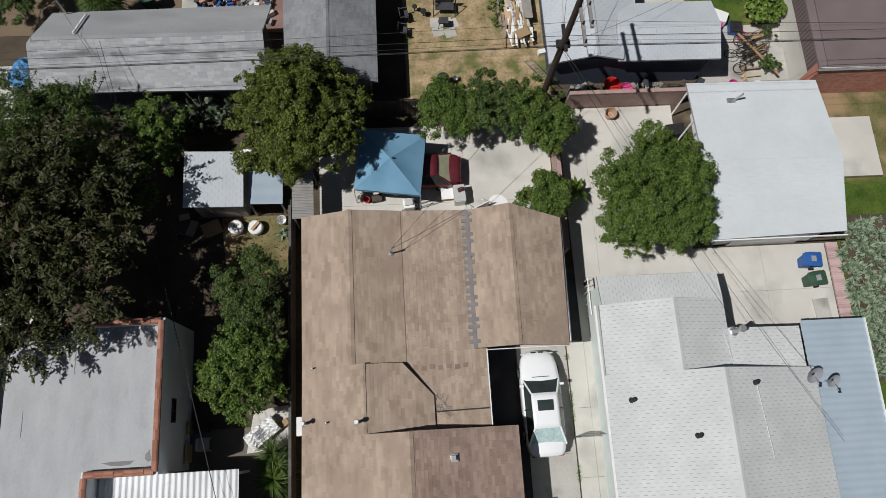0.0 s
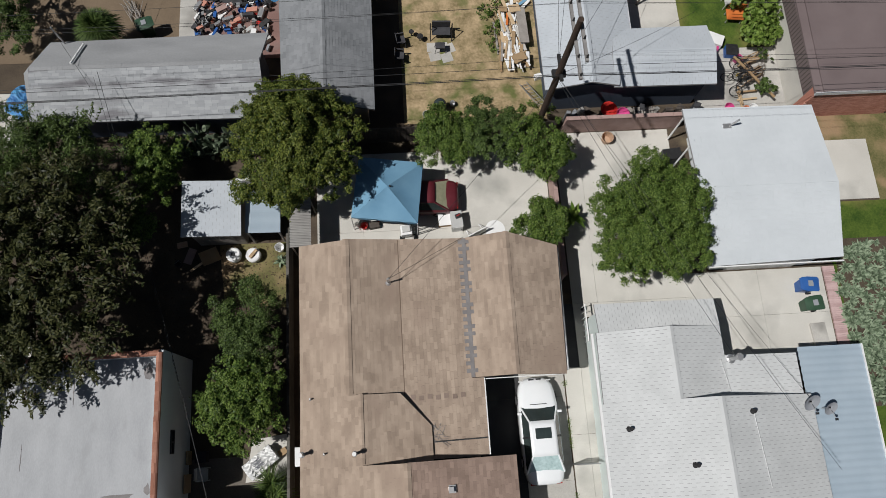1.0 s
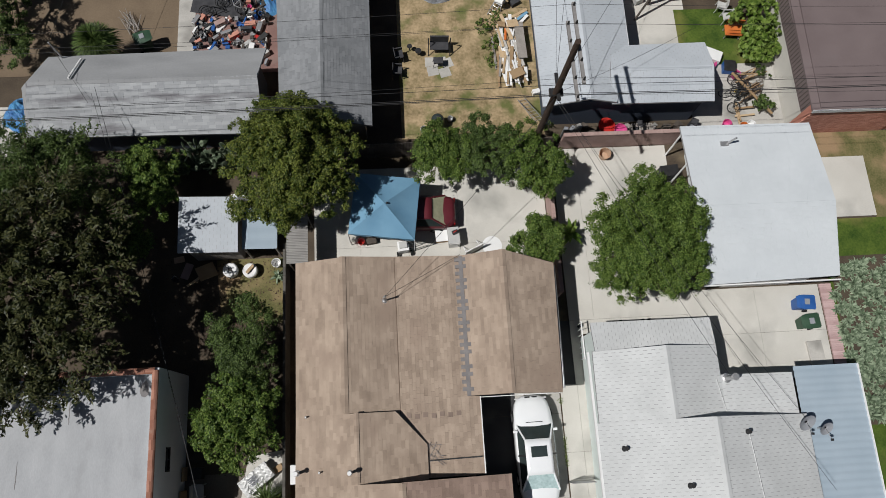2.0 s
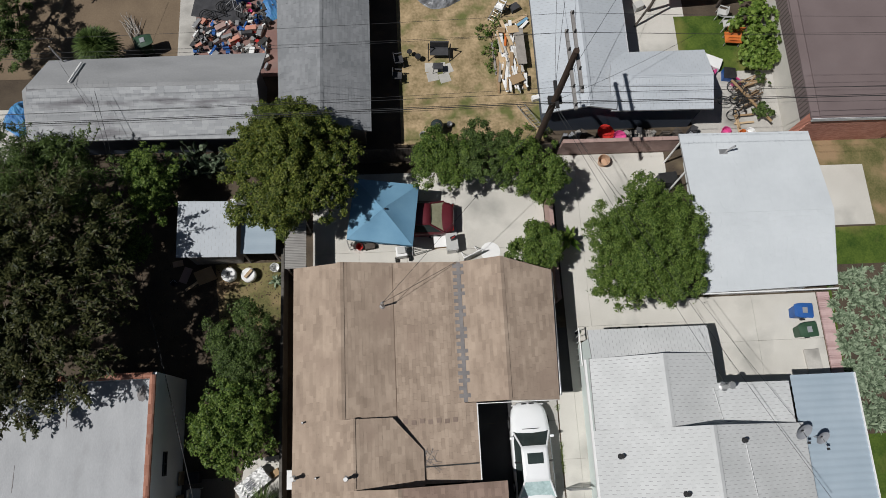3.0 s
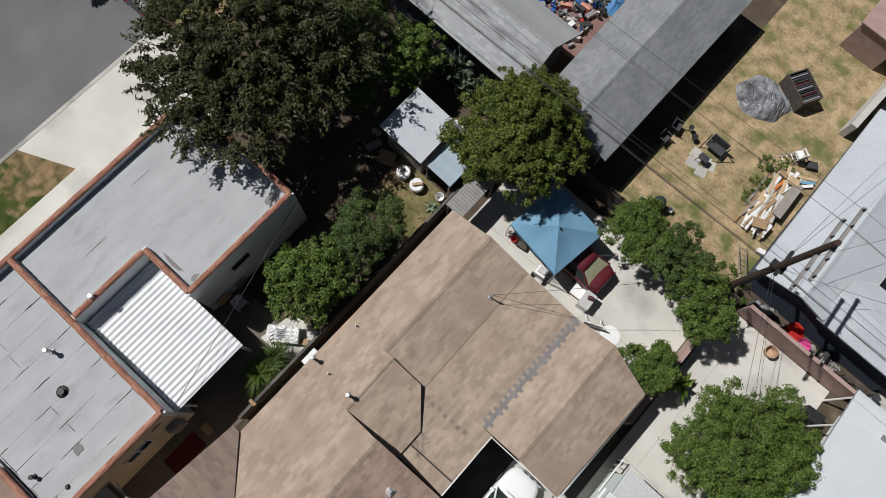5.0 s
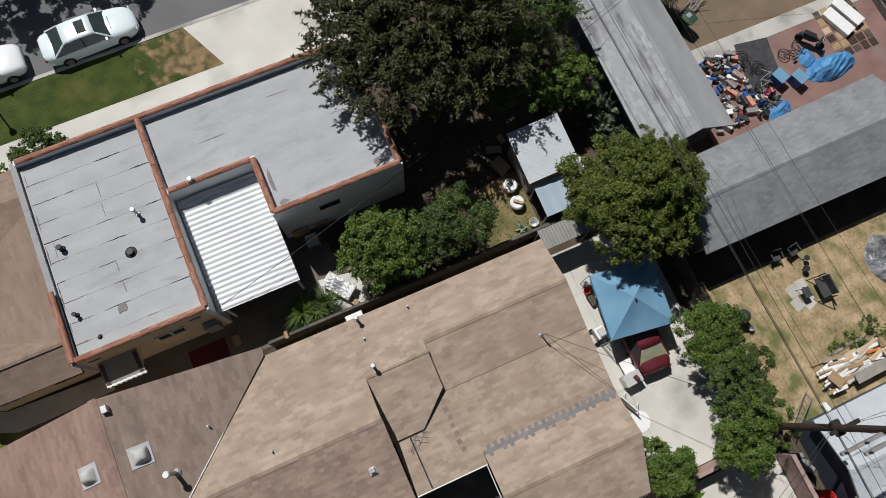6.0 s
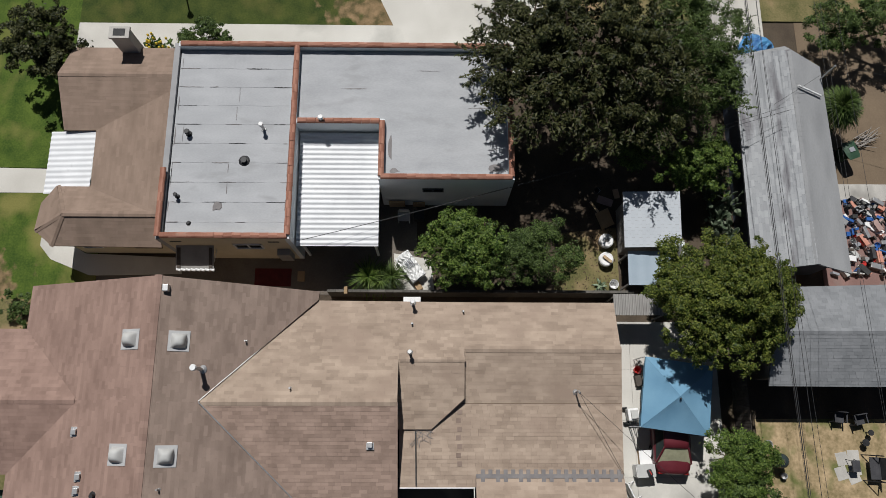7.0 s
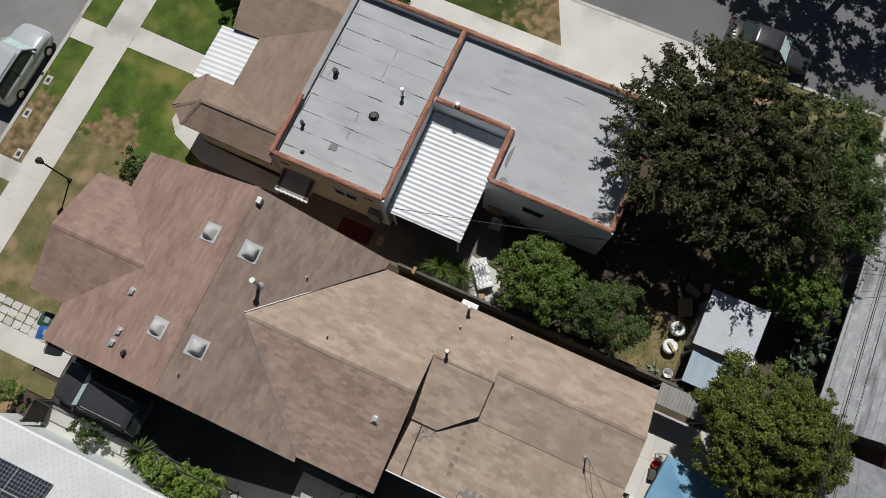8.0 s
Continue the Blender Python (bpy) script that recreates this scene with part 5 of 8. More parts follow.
def cactus(label, at, pads, seed):
    """Flat oval pads growing out of one another."""
    rnd = random.Random(seed)
    t = thing("cactus", label, "cactus", (at[0], at[1], 0))
    grown = [(Vector((rnd.uniform(-0.5, 0.5), rnd.uniform(-0.15, 0.15), 0.0)), Vector((0, 0, 1))) for _ in range(5)]
    for i in range(pads):
        foot, up = grown[rnd.randrange(len(grown))]
        d = (up + Vector((rnd.gauss(0, 0.55), rnd.gauss(0, 0.45), 0.35))).normalized()
        ln = rnd.uniform(0.16, 0.26)
        ob = new("pad", pad_me)
        ob.parent = t
        ob.matrix_basis = Matrix.Translation(foot + d * ln * 0.9) @ d.to_track_quat("Z", "Y").to_matrix().to_4x4() @ Matrix.Rotation(rnd.uniform(0, 3.1), 4, "Z") @ Matrix.Diagonal((ln * 0.62, 0.035, ln, 1))
        tip = foot + d * ln * 1.7
        if tip.z < 2.4:
            grown.append((tip, d))
    return t


for i in range(6):
    cactus("prickly pear cactus with flat grey green pads", (-11.9 + 0.95 * i, 12.75 + 0.12 * (i % 2)), 110, 300 + i)["group"] = "prickly pears under the long roof"

# ---- roof details of the brown house ----
HOUSE = [west_a, west_b, west_c, east_c, mid, north_a, north_b, north_c, wing_w, wing_e, fs1, fs2, fn1, fn2, gw, ge]


def vent_pipe(parent, planes, x, y, h=0.25, r=0.05, cap="steel", name="vent_pipe", hood=False):
    z = top_z(planes, x, y)
    p = part(name, tubes(((x, y, z - 0.05), (x, y, z + h), r), ((x, y, z - 0.02), (x, y, z + 0.05), r * 2.4, r * 1.2), seg=10), "steel" if cap != "black" else "darkmetal", parent)
    if hood:
        part("cap", tubes(((x, y, z + h + 0.02), (x, y, z + h + 0.1), r * 1.7, r * 1.4), ((x, y, z + h - 0.02), (x, y, z + h + 0.03), r * 0.7), seg=12), "darkmetal" if cap == "black" else cap, p)
    return p


for x, y in ((-3.94, -0.02), (-3.36, -2.3), (-0.5, -7.35), (-2.5, -9.42), (3.48, -12.24)):
    vent_pipe(house, HOUSE, x, y, 0.25, 0.035, "steel")
vent_pipe(house, HOUSE, -2.03, -2.36, 0.6, 0.06, "white", hood=True)
vent_pipe(house, HOUSE, -4.3, -2.28, 0.7, 0.065, "white", hood=True)
vent_pipe(house, HOUSE, -1.26, -11.05, 1.1, 0.085, "white", hood=True)
vent_pipe(house, HOUSE, 3.75, -14.97, 0.25, 0.08, "black")
for x, y in ((1.28, -16.22), (3.05, -15.78), (3.6, -15.8), (1.8, -3.98)):
    z = top_z(HOUSE, x, y)
    part("box_vent", boxes((x - 0.2, y - 0.16, z - 0.03, x + 0.2, y + 0.16, z + 0.035), (x - 0.11, y - 0.1, z, x + 0.11, y + 0.1, z + 0.17), bevel=0.01), "steel", house, "galvanised box vent")
z = top_z(HOUSE, -4.5, -12.5)
part("hood_vent", boxes((-4.75, -12.75, z - 0.05, -4.45, -12.5, z + 0.3), bevel=0.03), "steel", house, "galvanised hood vent")
for x, y, s in ((-2.48, -14.02, 1), (-2.41, -12.0, -1), (2.16, -14.05, 1), (2.22, -12.1, -1)):
    z = top_z(HOUSE, x, y)
    tilt = pose(x, y, z, math.degrees(math.atan(0.323)) * s, 0, 0)
    bm = boxes((-0.43, -0.43, -0.02, 0.43, 0.43, 0.035), bevel=0.008)
    bm.transform(tilt)
    sk = part("skylight", bm, "skyframe", house, "flat grey skylight curb with a milky dome")
    bm = bmesh.new()
    rows = []
    for i in range(15):
        u = i / 7 - 1
        rows.append([])
        for j in range(15):
            v = j / 7 - 1
            rise = (1 - abs(u) ** 3.0) ** 0.8 * (1 - abs(v) ** 3.0) ** 0.8
            rows[-1].append(bm.verts.new((0.31 * u, 0.31 * v, 0.036 + 0.34 * rise)))
    for p, q in zip(rows, rows[1:]):
        for j in range(14):
            bm.faces.new((p[j], p[j + 1], q[j + 1], q[j]))
    bm.transform(tilt)
    bmesh.ops.recalc_face_normals(bm, faces=bm.faces)
    smooth(part("dome", bm, "dome", sk))
# cement patch along the valley beside the garage wing
bm = bmesh.new()
rp = random.Random(8)
box(bm, 3.03, 0.5, 2.81, 3.2, 6.8, 2.872)
for i in range(19):
    y = 0.7 + i * 0.325
    box(bm, 2.84, y, 2.805, 3.04, y + 0.17, 2.868 - 0.002 * (i % 3))
    if i % 3 != 1:
        box(bm, 3.19, y, 2.81, 3.34, y + 0.17, 2.905 + 0.002 * (i % 2))
part("valley_patch", bm, "patch", house, "dark grey roof cement patches along the valley")
for i in range(7):
    x = 0.35 + 0.36 * i
    part("roof_patch", boxes((x, -0.3 - 0.05 * (i % 2), 2.88 - 0.04 * x, x + 0.2, -0.1 - 0.05 * (i % 2), 2.94 - 0.04 * x)), "umber", house)


part("valley_flashing", strip3(bmesh.new(), (-4.42, -6.62, 2.73), (0.05, -11.08, 4.31), 0.03, 0.03), "white", house, "white metal valley flashing")
part("valley_flashing", strip3(bmesh.new(), (4.68, -6.55, 2.81), (0.09, -11.05, 4.33), 0.045, 0.03), "steel", house, "grey metal valley flashing")
ridge_run(house, (-2.22, 6.85, 3.466), (-2.22, 0.05, 3.466), 0.23, 0.33, "beige")
ridge_run(house, (-1.75, 0.0, 3.62), (-1.75, -2.8, 3.62), 0.2, 0.34, "beige", 0.1)
ridge_run(house, (0.07, -2.9, 4.275), (0.07, -11.0, 4.275), 0.335, 0.357, "beige")
ridge_run(house, (4.98, 6.85, 3.455), (4.93, 0.5, 3.455), 0.29, 0.34, "beige")
ridge_run(house, (-5.15, -13.0, 4.9), (4.6, -12.97, 4.9), 0.323, 0.323, "russet", 0.16)
ridge_run(house, (0.0, -21.2, 3.83), (0.0, -16.4, 3.83), 0.33, 0.33, "russet")
part("seam", strip3(bmesh.new(), (0.09, 6.85, 2.925), (0.09, -0.1, 2.925), 0.03, 0.012), "underbrown", house)
bm = strip3(bmesh.new(), (1.25, -2.1, 2.87), (3.5, -2.06, 2.77), 0.05, 0.09)
part("seam", bm, "tar", house)
for i in range(22):
    a = rp.uniform(-1.2, 1.3)
    x, y = 1.2 + rp.uniform(-0.1, 0.5), -1.6 + rp.uniform(-0.6, 0.2)
    z = 2.94 - 0.04 * x + 0.02
    part("tar_patch", strip3(bmesh.new(), (x, y, z), (x + 0.3 * math.cos(a), y + 0.3 * math.sin(a), z + 0.01), 0.014, 0.012), "patch", house)
mast = part("service_mast", tubes(((-0.42, 4.86, 2.9), (-0.42, 4.86, 3.75), 0.035), ((-0.42, 4.86, 3.75), (-0.33, 4.89, 3.84), 0.05), seg=10), "steel", house, "steel service mast for the cables")
part("flashing", tubes(((-0.42, 4.86, 3.0), (-0.42, 4.86, 3.12), 0.16, 0.07), seg=12), "steel", mast)
wall_window(house, -4.5 + 0.2, -2.3, 1.2, 0.9, 0.9, "-x")
part("air_conditioner", boxes((-4.75, -2.75, 1.55, -3.9, -1.95, 2.1), bevel=0.02), "white", house, "white window air conditioner")
wall_window(house, 0.5, 6.4, 1.0, 1.5, 1.1, "+y")
wall_window(house, -2.3, 6.4, 1.0, 1.0, 1.1, "+y")
part("door", boxes((3.9, 0.93, 0.05, 6.3, 0.995, 2.15), bevel=0.01), "white", house, "white garage door")
part("gutter_pipe", tubes(((7.35, 0.6, 2.6), (7.45, 6.2, 2.6), 0.06), ((7.4, 3.0, 2.6), (7.6, 3.0, 0.05), 0.04)), "steel", house)

# ---- details of the stucco house ----
awn = thing("awning", "white corrugated awning over the back patio", "awning")
part("panel", corrugated(-12.5, -7.72, -7.0, -3.92, 2.86, 2.86, 0.24, 0.028, "y"), "corrwhite", awn).matrix_basis = Matrix.Translation((-9.75, 0, 2.86)) @ Matrix.Rotation(radians(3.0), 4, "Y") @ Matrix.Translation((9.75, 0, -2.86))
for y in (-7.5, -4.1):
    part("post", boxes((-7.25, y - 0.05, 0.04, -7.15, y + 0.05, 2.66)), "white", awn)
part("beam", boxes((-7.3, -7.7, 2.52, -7.12, -3.94, 2.66)), "fencewood", awn)
porch = thing("awning", "white corrugated awning over the front porch", "awning")
part("panel", corrugated(-12.62, -19.7, -9.5, -17.5, 2.55, 2.72, 0.27, 0.016, "y"), "corrwhite", porch)
for x in (-12.4, -9.7):
    part("post", boxes((x - 0.05, -19.55, 0.1, x + 0.05, -19.45, 2.5)), "white", porch)
sheet("porch_floor", rect(-12.6, -19.3, -9.6, -17.0), 0.15, "concrete", "concrete porch floor under the awning", "porch")
door_awn = thing("awning", "grey metal door awning with brown stripes", "awning")
bm = bmesh.new()
strip3(bm, (-7.0, -12.35, 2.68), (-5.95, -12.35, 2.42), 1.74, 0.03)
part("panel", bm, "corrgrey", door_awn)
for y in (-13.08, -11.62):
    part("stripe", strip3(bmesh.new(), (-6.9, y, 2.69), (-5.97, y, 2.46), 0.16, 0.02), "fencewood", door_awn, "dark brown stripe")
bm = bmesh.new()
for i in range(8):
    tube(bm, (-5.94, -13.2 + i * 0.22, 2.4), (-5.9, -13.0 + i * 0.22, 2.4), 0.07, seg=8)
part("scallop", bm, "white", door_awn, "white scalloped edge")
for y in (-13.15, -11.55):
    part("bracket", tubes(((-6.0, y, 2.4), (-6.98, y, 2.0), 0.02)), "white", door_awn)
wall_window(villa, -7.02, -9.9, 2.2, 1.3, 0.8, "+x")
wall_window(villa, -9.84, -1.4, 2.3, 1.0, 0.4, "+x", "darkmetal")
wall_window(villa, -7.25, -15.0, 1.3, 1.3, 1.1, "+x", "darkmetal")
wall_window(villa, -7.25, -17.6, 1.3, 1.0, 1.1, "+x", "white")
for y in (-13.0, -8.6):
    part("wall_vent", boxes((-7.02, y - 0.25, 3.3, -7.0, y + 0.25, 3.42)), "tar", villa)
part("wall_vent", boxes((-11.0, -3.92, 3.35, -10.5, -3.898, 3.5)), "tar", villa)
VROOF = [[(-16.4, -13.4, 3.62), (-7.3, -13.4, 3.62), (-7.3, -8, 3.62), (-16.4, -8, 3.62)]]
vent_pipe(villa, VROOF, -12.35, -9.3, 0.6, 0.07, "white", hood=True)
vent_pipe(villa, VROOF, -12.1, -12.75, 0.3, 0.08, "black", hood=True)
vent_pipe(villa, VROOF, -10.8, -10.1, 0.18, 0.14, "black")
vent_pipe(villa, VROOF, -9.05, -13.0, 0.3, 0.06, "black", hood=True)
vent_pipe(villa, VROOF, -7.8, -12.4, 0.12, 0.06, "black")
part("vent_pipe", tubes(((-12.72, -6.6, 3.6), (-12.72, -6.6, 4.25), 0.09), ((-12.72, -6.6, 4.25), (-12.72, -6.6, 4.32), 0.14, 0.1), seg=12), "white", villa)
rs = random.Random(12)


def tar_run(x, y, length, across, z):
    """A ragged run of tar along a roofing lap."""
    n = max(3, round(length / 0.12))
    wd = rs.uniform(0.006, 0.022)
    lo, hi = [], []
    for k in range(n + 1):
        f = k / n
        w = wd * rs.uniform(0.3, 1.3) * (0.25 + min(1, 4 * f, 4 * (1 - f)))
        o = rs.gauss(0, 0.006)
        lo.append((x + length * f, y + o - w) if across else (x + o - w, y + length * f))
        hi.append((x + length * f, y + o + w) if across else (x + o + w, y + length * f))
    ring = lo + hi[::-1]
    part("tar_seam", prism_of(ring if across else ring[::-1], z - 0.03, z), rs.choice(("tar", "patch", "patch")), villa)


for k in range(1, 10):
    x = -16.38 + 0.95 * k - 0.02
    if x > -7.5:
        continue
    tar_run(x, -13.42, rs.uniform(0.3, 1.6), False, 3.64 + 0.0005 * k)
    if k % 2 == 0 or rs.random() < 0.6:
        ln = rs.uniform(0.3, 1.3)
        tar_run(x, -8.05 - ln, ln, False, 3.641 + 0.0005 * k)
    if rs.random() < 0.55:
        tar_run(x, rs.uniform(-12, -10.2), rs.uniform(0.4, 1.4), False, 3.642 + 0.0005 * k)
    if rs.random() < 0.7:
        tar_run(x - 0.9, rs.choice((-13.1, -12.6, -10.9, -10.6, -9.4, -8.2)) + rs.uniform(-0.1, 0.1), rs.uniform(0.4, 0.85), True, 3.6425 + 0.0005 * k)
for y in (-13.38, -8.1):
    for k in range(5):
        tar_run(-16.2 + 1.75 * k + rs.uniform(0, 0.5), y + rs.uniform(-0.02, 0.05), rs.uniform(0.4, 1.2), True, 3.648)
for k in (1, 4, 6):
    tar_run(-15.4 + 0.95 * (k % 4), -7.0 + 1.2 * k, rs.uniform(0.5, 1.5), False, 3.667)
for x, y, w, h in ((-8.6, -11.2, 0.5, 0.5), (-11.5, -3.4, 1.6, 0.22), (-10.35, -3.2, 0.3, 0.5), (-10.5, 1.5, 0.5, 0.7)):
    pts = []
    for k in range(9):
        a = 2 * math.pi * k / 9
        q = rs.uniform(0.6, 1.1)
        pts.append((x + w / 2 * q * math.cos(a), y + h / 2 * q * math.sin(a)))
    part("roof_patch", prism_of(pts, 3.6, 3.668 if y > -8 else 3.652), "patch", villa)
part("gable_vent", boxes((-16.0, -13.82, 3.0, -14.6, -13.7, 3.6)), "tar", villa)

# ---- details of the pale grey house, garage and northern roofs ----
GREY = [g1, g2, g3, g4, g5, g6]
for x, y, h in ((9.6, -2.1, 0.2), (11.95, -3.7, 0.2), (14.7, -1.7, 0.2), (12.8, -13.8, 0.25)):
    vent_pipe(grey, GREY, x, y, h, 0.06, "black", hood=True)
vent_pipe(grey, GREY, 14.55, 0.6, 0.9, 0.1, "steel", hood=True)
for a, b in (((13.3, -1.05, 4.26), (13.3, -20.5, 4.26)), ((11.75, 2.1, 3.76), (11.75, -1.0, 3.76))):
    ridge_run(grey, a, b, 0.3, 0.3, "palegrey")
part("conduit", tubes(((14.02, 0.6, 3.15), (14.3, -0.9, 3.08), 0.012), ((14.75, -1.75, 3.86), (15.0, -4.8, 3.8), 0.012)), "white", grey)
for dx, dy, r in ((17.75, -1.45, 0.42), (18.55, -1.75, 0.34)):
    dish = thing("satellite_dish", "grey satellite dish on the patio cover edge", "satellite dish", (dx, dy, 2.42), "satellite dishes")
    bm = bmesh.new()
    rings = [[bm.verts.new((r * f * math.cos(2 * math.pi * k / 16), r * f * math.sin(2 * math.pi * k / 16) * 0.9, 0.25 * r * f * f)) for k in range(16)] for f in (0.15, 0.5, 0.8, 1.0)]
    for p, q in zip(rings, rings[1:]):
        for k in range(16):
            bm.faces.new((p[k], p[(k + 1) % 16], q[(k + 1) % 16], q[k]))
    bm.faces.new(rings[0])
    bm.transform(pose(0, 0, 0.62, 38, 0, 20))
    smooth(part("reflector", bm, "dishgrey", dish))
    part("mount", tubes(((0, 0, 0.0), (0, 0, 0.6), 0.03), ((0, -0.02, 0.6), (0.1, -0.5, 0.8), 0.015)), "steel", dish)
    part("receiver", boxes((0.05, -0.56, 0.75, 0.15, -0.46, 0.85), bevel=0.01), "darkmetal", dish)
panels = mesh_of(boxes((-0.5, -0.82, 0, 0.5, 0.82, 0.04)), "solar_panel", "solar")
bm = bmesh.new()
for i in range(7):
    box(bm, -0.5 + i / 6 - 0.006, -0.82, 0.041, -0.5 + i / 6 + 0.006, 0.82, 0.044)
for j in range(11):
    box(bm, -0.5, -0.82 + 1.64 * j / 10 - 0.006, 0.0445, 0.5, -0.82 + 1.64 * j / 10 + 0.006, 0.0465)
grid_me = mesh_of(bm, "cell_grid", "dishgrey")
slope5 = -math.degrees(math.atan((4.25 - 2.8) / 4.7))
for i in range(2):
    for j in range(4):
        x, y = 10.35 + i * 1.0, -16.2 - j * 1.68
        sp = new("solar_panel", panels)
        sp.matrix_basis = pose(x, y, top_z(GREY, x, y) + 0.1, 0, slope5, 0)
        tagged(sp, "dark framed solar panel on the grey roof", "solar panel", "solar panels on the roof")
        gr = new("cell_grid", grid_me)
        gr.parent = sp
part("window_box", boxes((9.05, -17.4, 1.0, 9.15, -16.0, 2.1)), "glass", grey, "dark side window")
part("sill", boxes((8.9, -17.5, 0.9, 9.15, -15.9, 0.98)), "pinkwall", grey)
part("roof_antenna", tubes(((16.55, 11.85, 2.8), (16.75, 11.85, 3.5), 0.05), seg=8), "steel", garage, "leaning steel vent pipe")
part("vent_cap", boxes((16.2, 11.7, 2.86, 16.6, 11.95, 2.93), bevel=0.01), "steel", garage)
part("downpipe", tubes(((12.5, 17.5, 2.55), (12.55, 25, 2.55), 0.05), seg=8), "white", nb)
for a, b in (((10.0, 14.4, 3.31), (10.0, 25.1, 3.31)), ((11.4, 15.96, 3.21), (16.3, 15.96, 3.21))):
    ridge_run(nb, a, b, 0.3, 0.3, "bluegrey")
ridge_run(ng, (-3.05, 13.7, 3.5), (-3.09, 26.1, 3.5), 0.42, 0.39, "darkgrey", 0.13)
ridge_run(nw, (-16.8, 16.1, 3.4), (-6.1, 16.1, 3.4), 0.33, 0.4, "ply")
part("conduit", tubes(((-14.9, 16.2, 3.5), (-14.6, 17.5, 3.05), 0.05), seg=8), "white", nw, "white pipe lying on the roof")
part("service_mast", tubes(((-15.6, 17.7, 2.7), (-15.6, 17.7, 4.2), 0.04), seg=8), "steel", nw)
brick_me = mesh_of(boxes((-0.1, -0.04, -0.032, 0.1, 0.04, 0.032)), "brick", "brick")
rest = bmesh.new()
for j in range(34):
    for i in range(24):
        x, z = 21.46 + i * 0.215 + (0.107 if j % 2 else 0), 0.06 + j * 0.075
        if j >= 10 and i < 12:
            o = new("brick", brick_me)
            o.parent = ne
            o.matrix_basis = pose(x, 13.53, z)
        else:
            box(rest, x - 0.1, 13.49, z - 0.032, x + 0.1, 13.57, z + 0.032)
tagged(part("brick_face", rest, "brick", ne), kind="stuff")

# ---- pole and cables ----
pole = thing("utility_pole", "dark brown wooden utility pole with two crossarms", "utility pole", (7.55, 13.3, 0))
pz = lambda z: (7.55 - 0.15 * z / 11, 13.3 - 0.6 * z / 11, z)
off = lambda p: (p[0] - 7.55, p[1] - 13.3, p[2])
part("pole", tubes((off(pz(-0.2)), off(pz(5.5)), 0.17, 0.15), (off(pz(5.5)), off(pz(11)), 0.15, 0.12), seg=12), "polewood", pole)
for (a, b) in (((7.58, 14.8, 10.3), (7.62, 11.3, 10.3)), ((7.5, 14.5, 9.5), (7.53, 11.0, 9.5))):
    bm = strip3(bmesh.new(), off(a), off(b), 0.12, 0.13)
    arm = part("crossarm", bm, "armwood", pole, "weathered grey crossarm")
    for k in range(5):
        p = Vector(off(a)).lerp(Vector(off(b)), 0.04 + 0.23 * k)
        part("insulator", tubes(((p.x, p.y, p.z + 0.13), (p.x, p.y, p.z + 0.3), 0.05, 0.035)), "darkmetal", arm)
part("bracket", boxes((-0.35, -0.45, 6.4, 0.25, -0.1, 6.55), (-0.1, -0.8, 6.7, 0.05, 0.5, 6.8)), "darkmetal", pole)


def cable(a, b, sag, r=0.009, label="thin black overhead cable", group="overhead cables"):
    cu = bpy.data.curves.new("cable", "CURVE")
    cu.dimensions = "3D"
    cu.bevel_depth = r
    cu.bevel_resolution = 1
    sp = cu.splines.new("POLY")
    k = 14
    sp.points.add(k)
    a, b = Vector(a), Vector(b)
    for i in range(k + 1):
        f = i / k
        p = a.lerp(b, f) - Vector((0, 0, sag * 4 * f * (1 - f)))
        sp.points[i].co = (*p, 1)
    cu.materials.append(M["darkmetal"])
    return tagged(new("cable", cu), label, "cable", group)


for y in (14.65, 13.8, 11.5):
    cable((7.6, y, 10.5), (-45, y - 0.4, 10.4), 0.7, 0.007)
    cable((7.6, y, 10.5), (50, y - 0.2, 10.4), 0.7, 0.007)
for y in (14.3, 11.2):
    cable((7.5, y, 9.7), (-45, y, 9.6), 0.6, 0.007)
    cable((7.5, y, 9.7), (50, y, 9.6), 0.6, 0.007)
for y, z, r in ((12.75, 6.75, 0.02), (12.95, 6.5, 0.013), (13.15, 6.9, 0.012)):
    cable((7.45, y, z), (-45, y - 0.3, z), 0.35, r)
    cable((7.45, y, z), (50, y + 0.2, z), 0.35, r)
cable((7.45, 12.8, 6.4), (-0.36, 4.88, 3.8), 0.3)
cable((-0.36, 4.88, 3.8), (3.1, 6.85, 2.95), 0.05)
cable((7.45, 12.9, 6.5), (18.3, -4.3, 3.4), 0.4)
cable((7.45, 12.9, 6.3), (14.2, 0.6, 4.2), 0.3)
cable((7.45, 12.9, 6.4), (17.8, -1.3, 3.0), 0.4, 0.008)
cable((7.45, 13.0, 6.6), (10.2, 24.5, 3.6), 0.3)
cable((7.45, 13.0, 6.6), (14.5, 24.0, 3.6), 0.3)
cable((7.45, 13.0, 6.8), (9.2, 22.5, 3.3), 0.2, 0.008)
cable((7.45, 13.0, 6.4), (15.8, 18.2, 3.0), 0.3, 0.008)
cable((-7.05, -7.3, 3.6), (-13.4, 15.4, 4.0), 0.5, 0.011)
cable((-7.05, -7.6, 3.4), (-13.6, 15.2, 3.9), 0.75, 0.008)
cable((-15.6, 17.7, 4.2), (-14.0, 15.0, 3.3), 0.1, 0.008)
cable((-15.6, 17.7, 4.2), (-12.5, 30, 5.5), 0.2, 0.008)

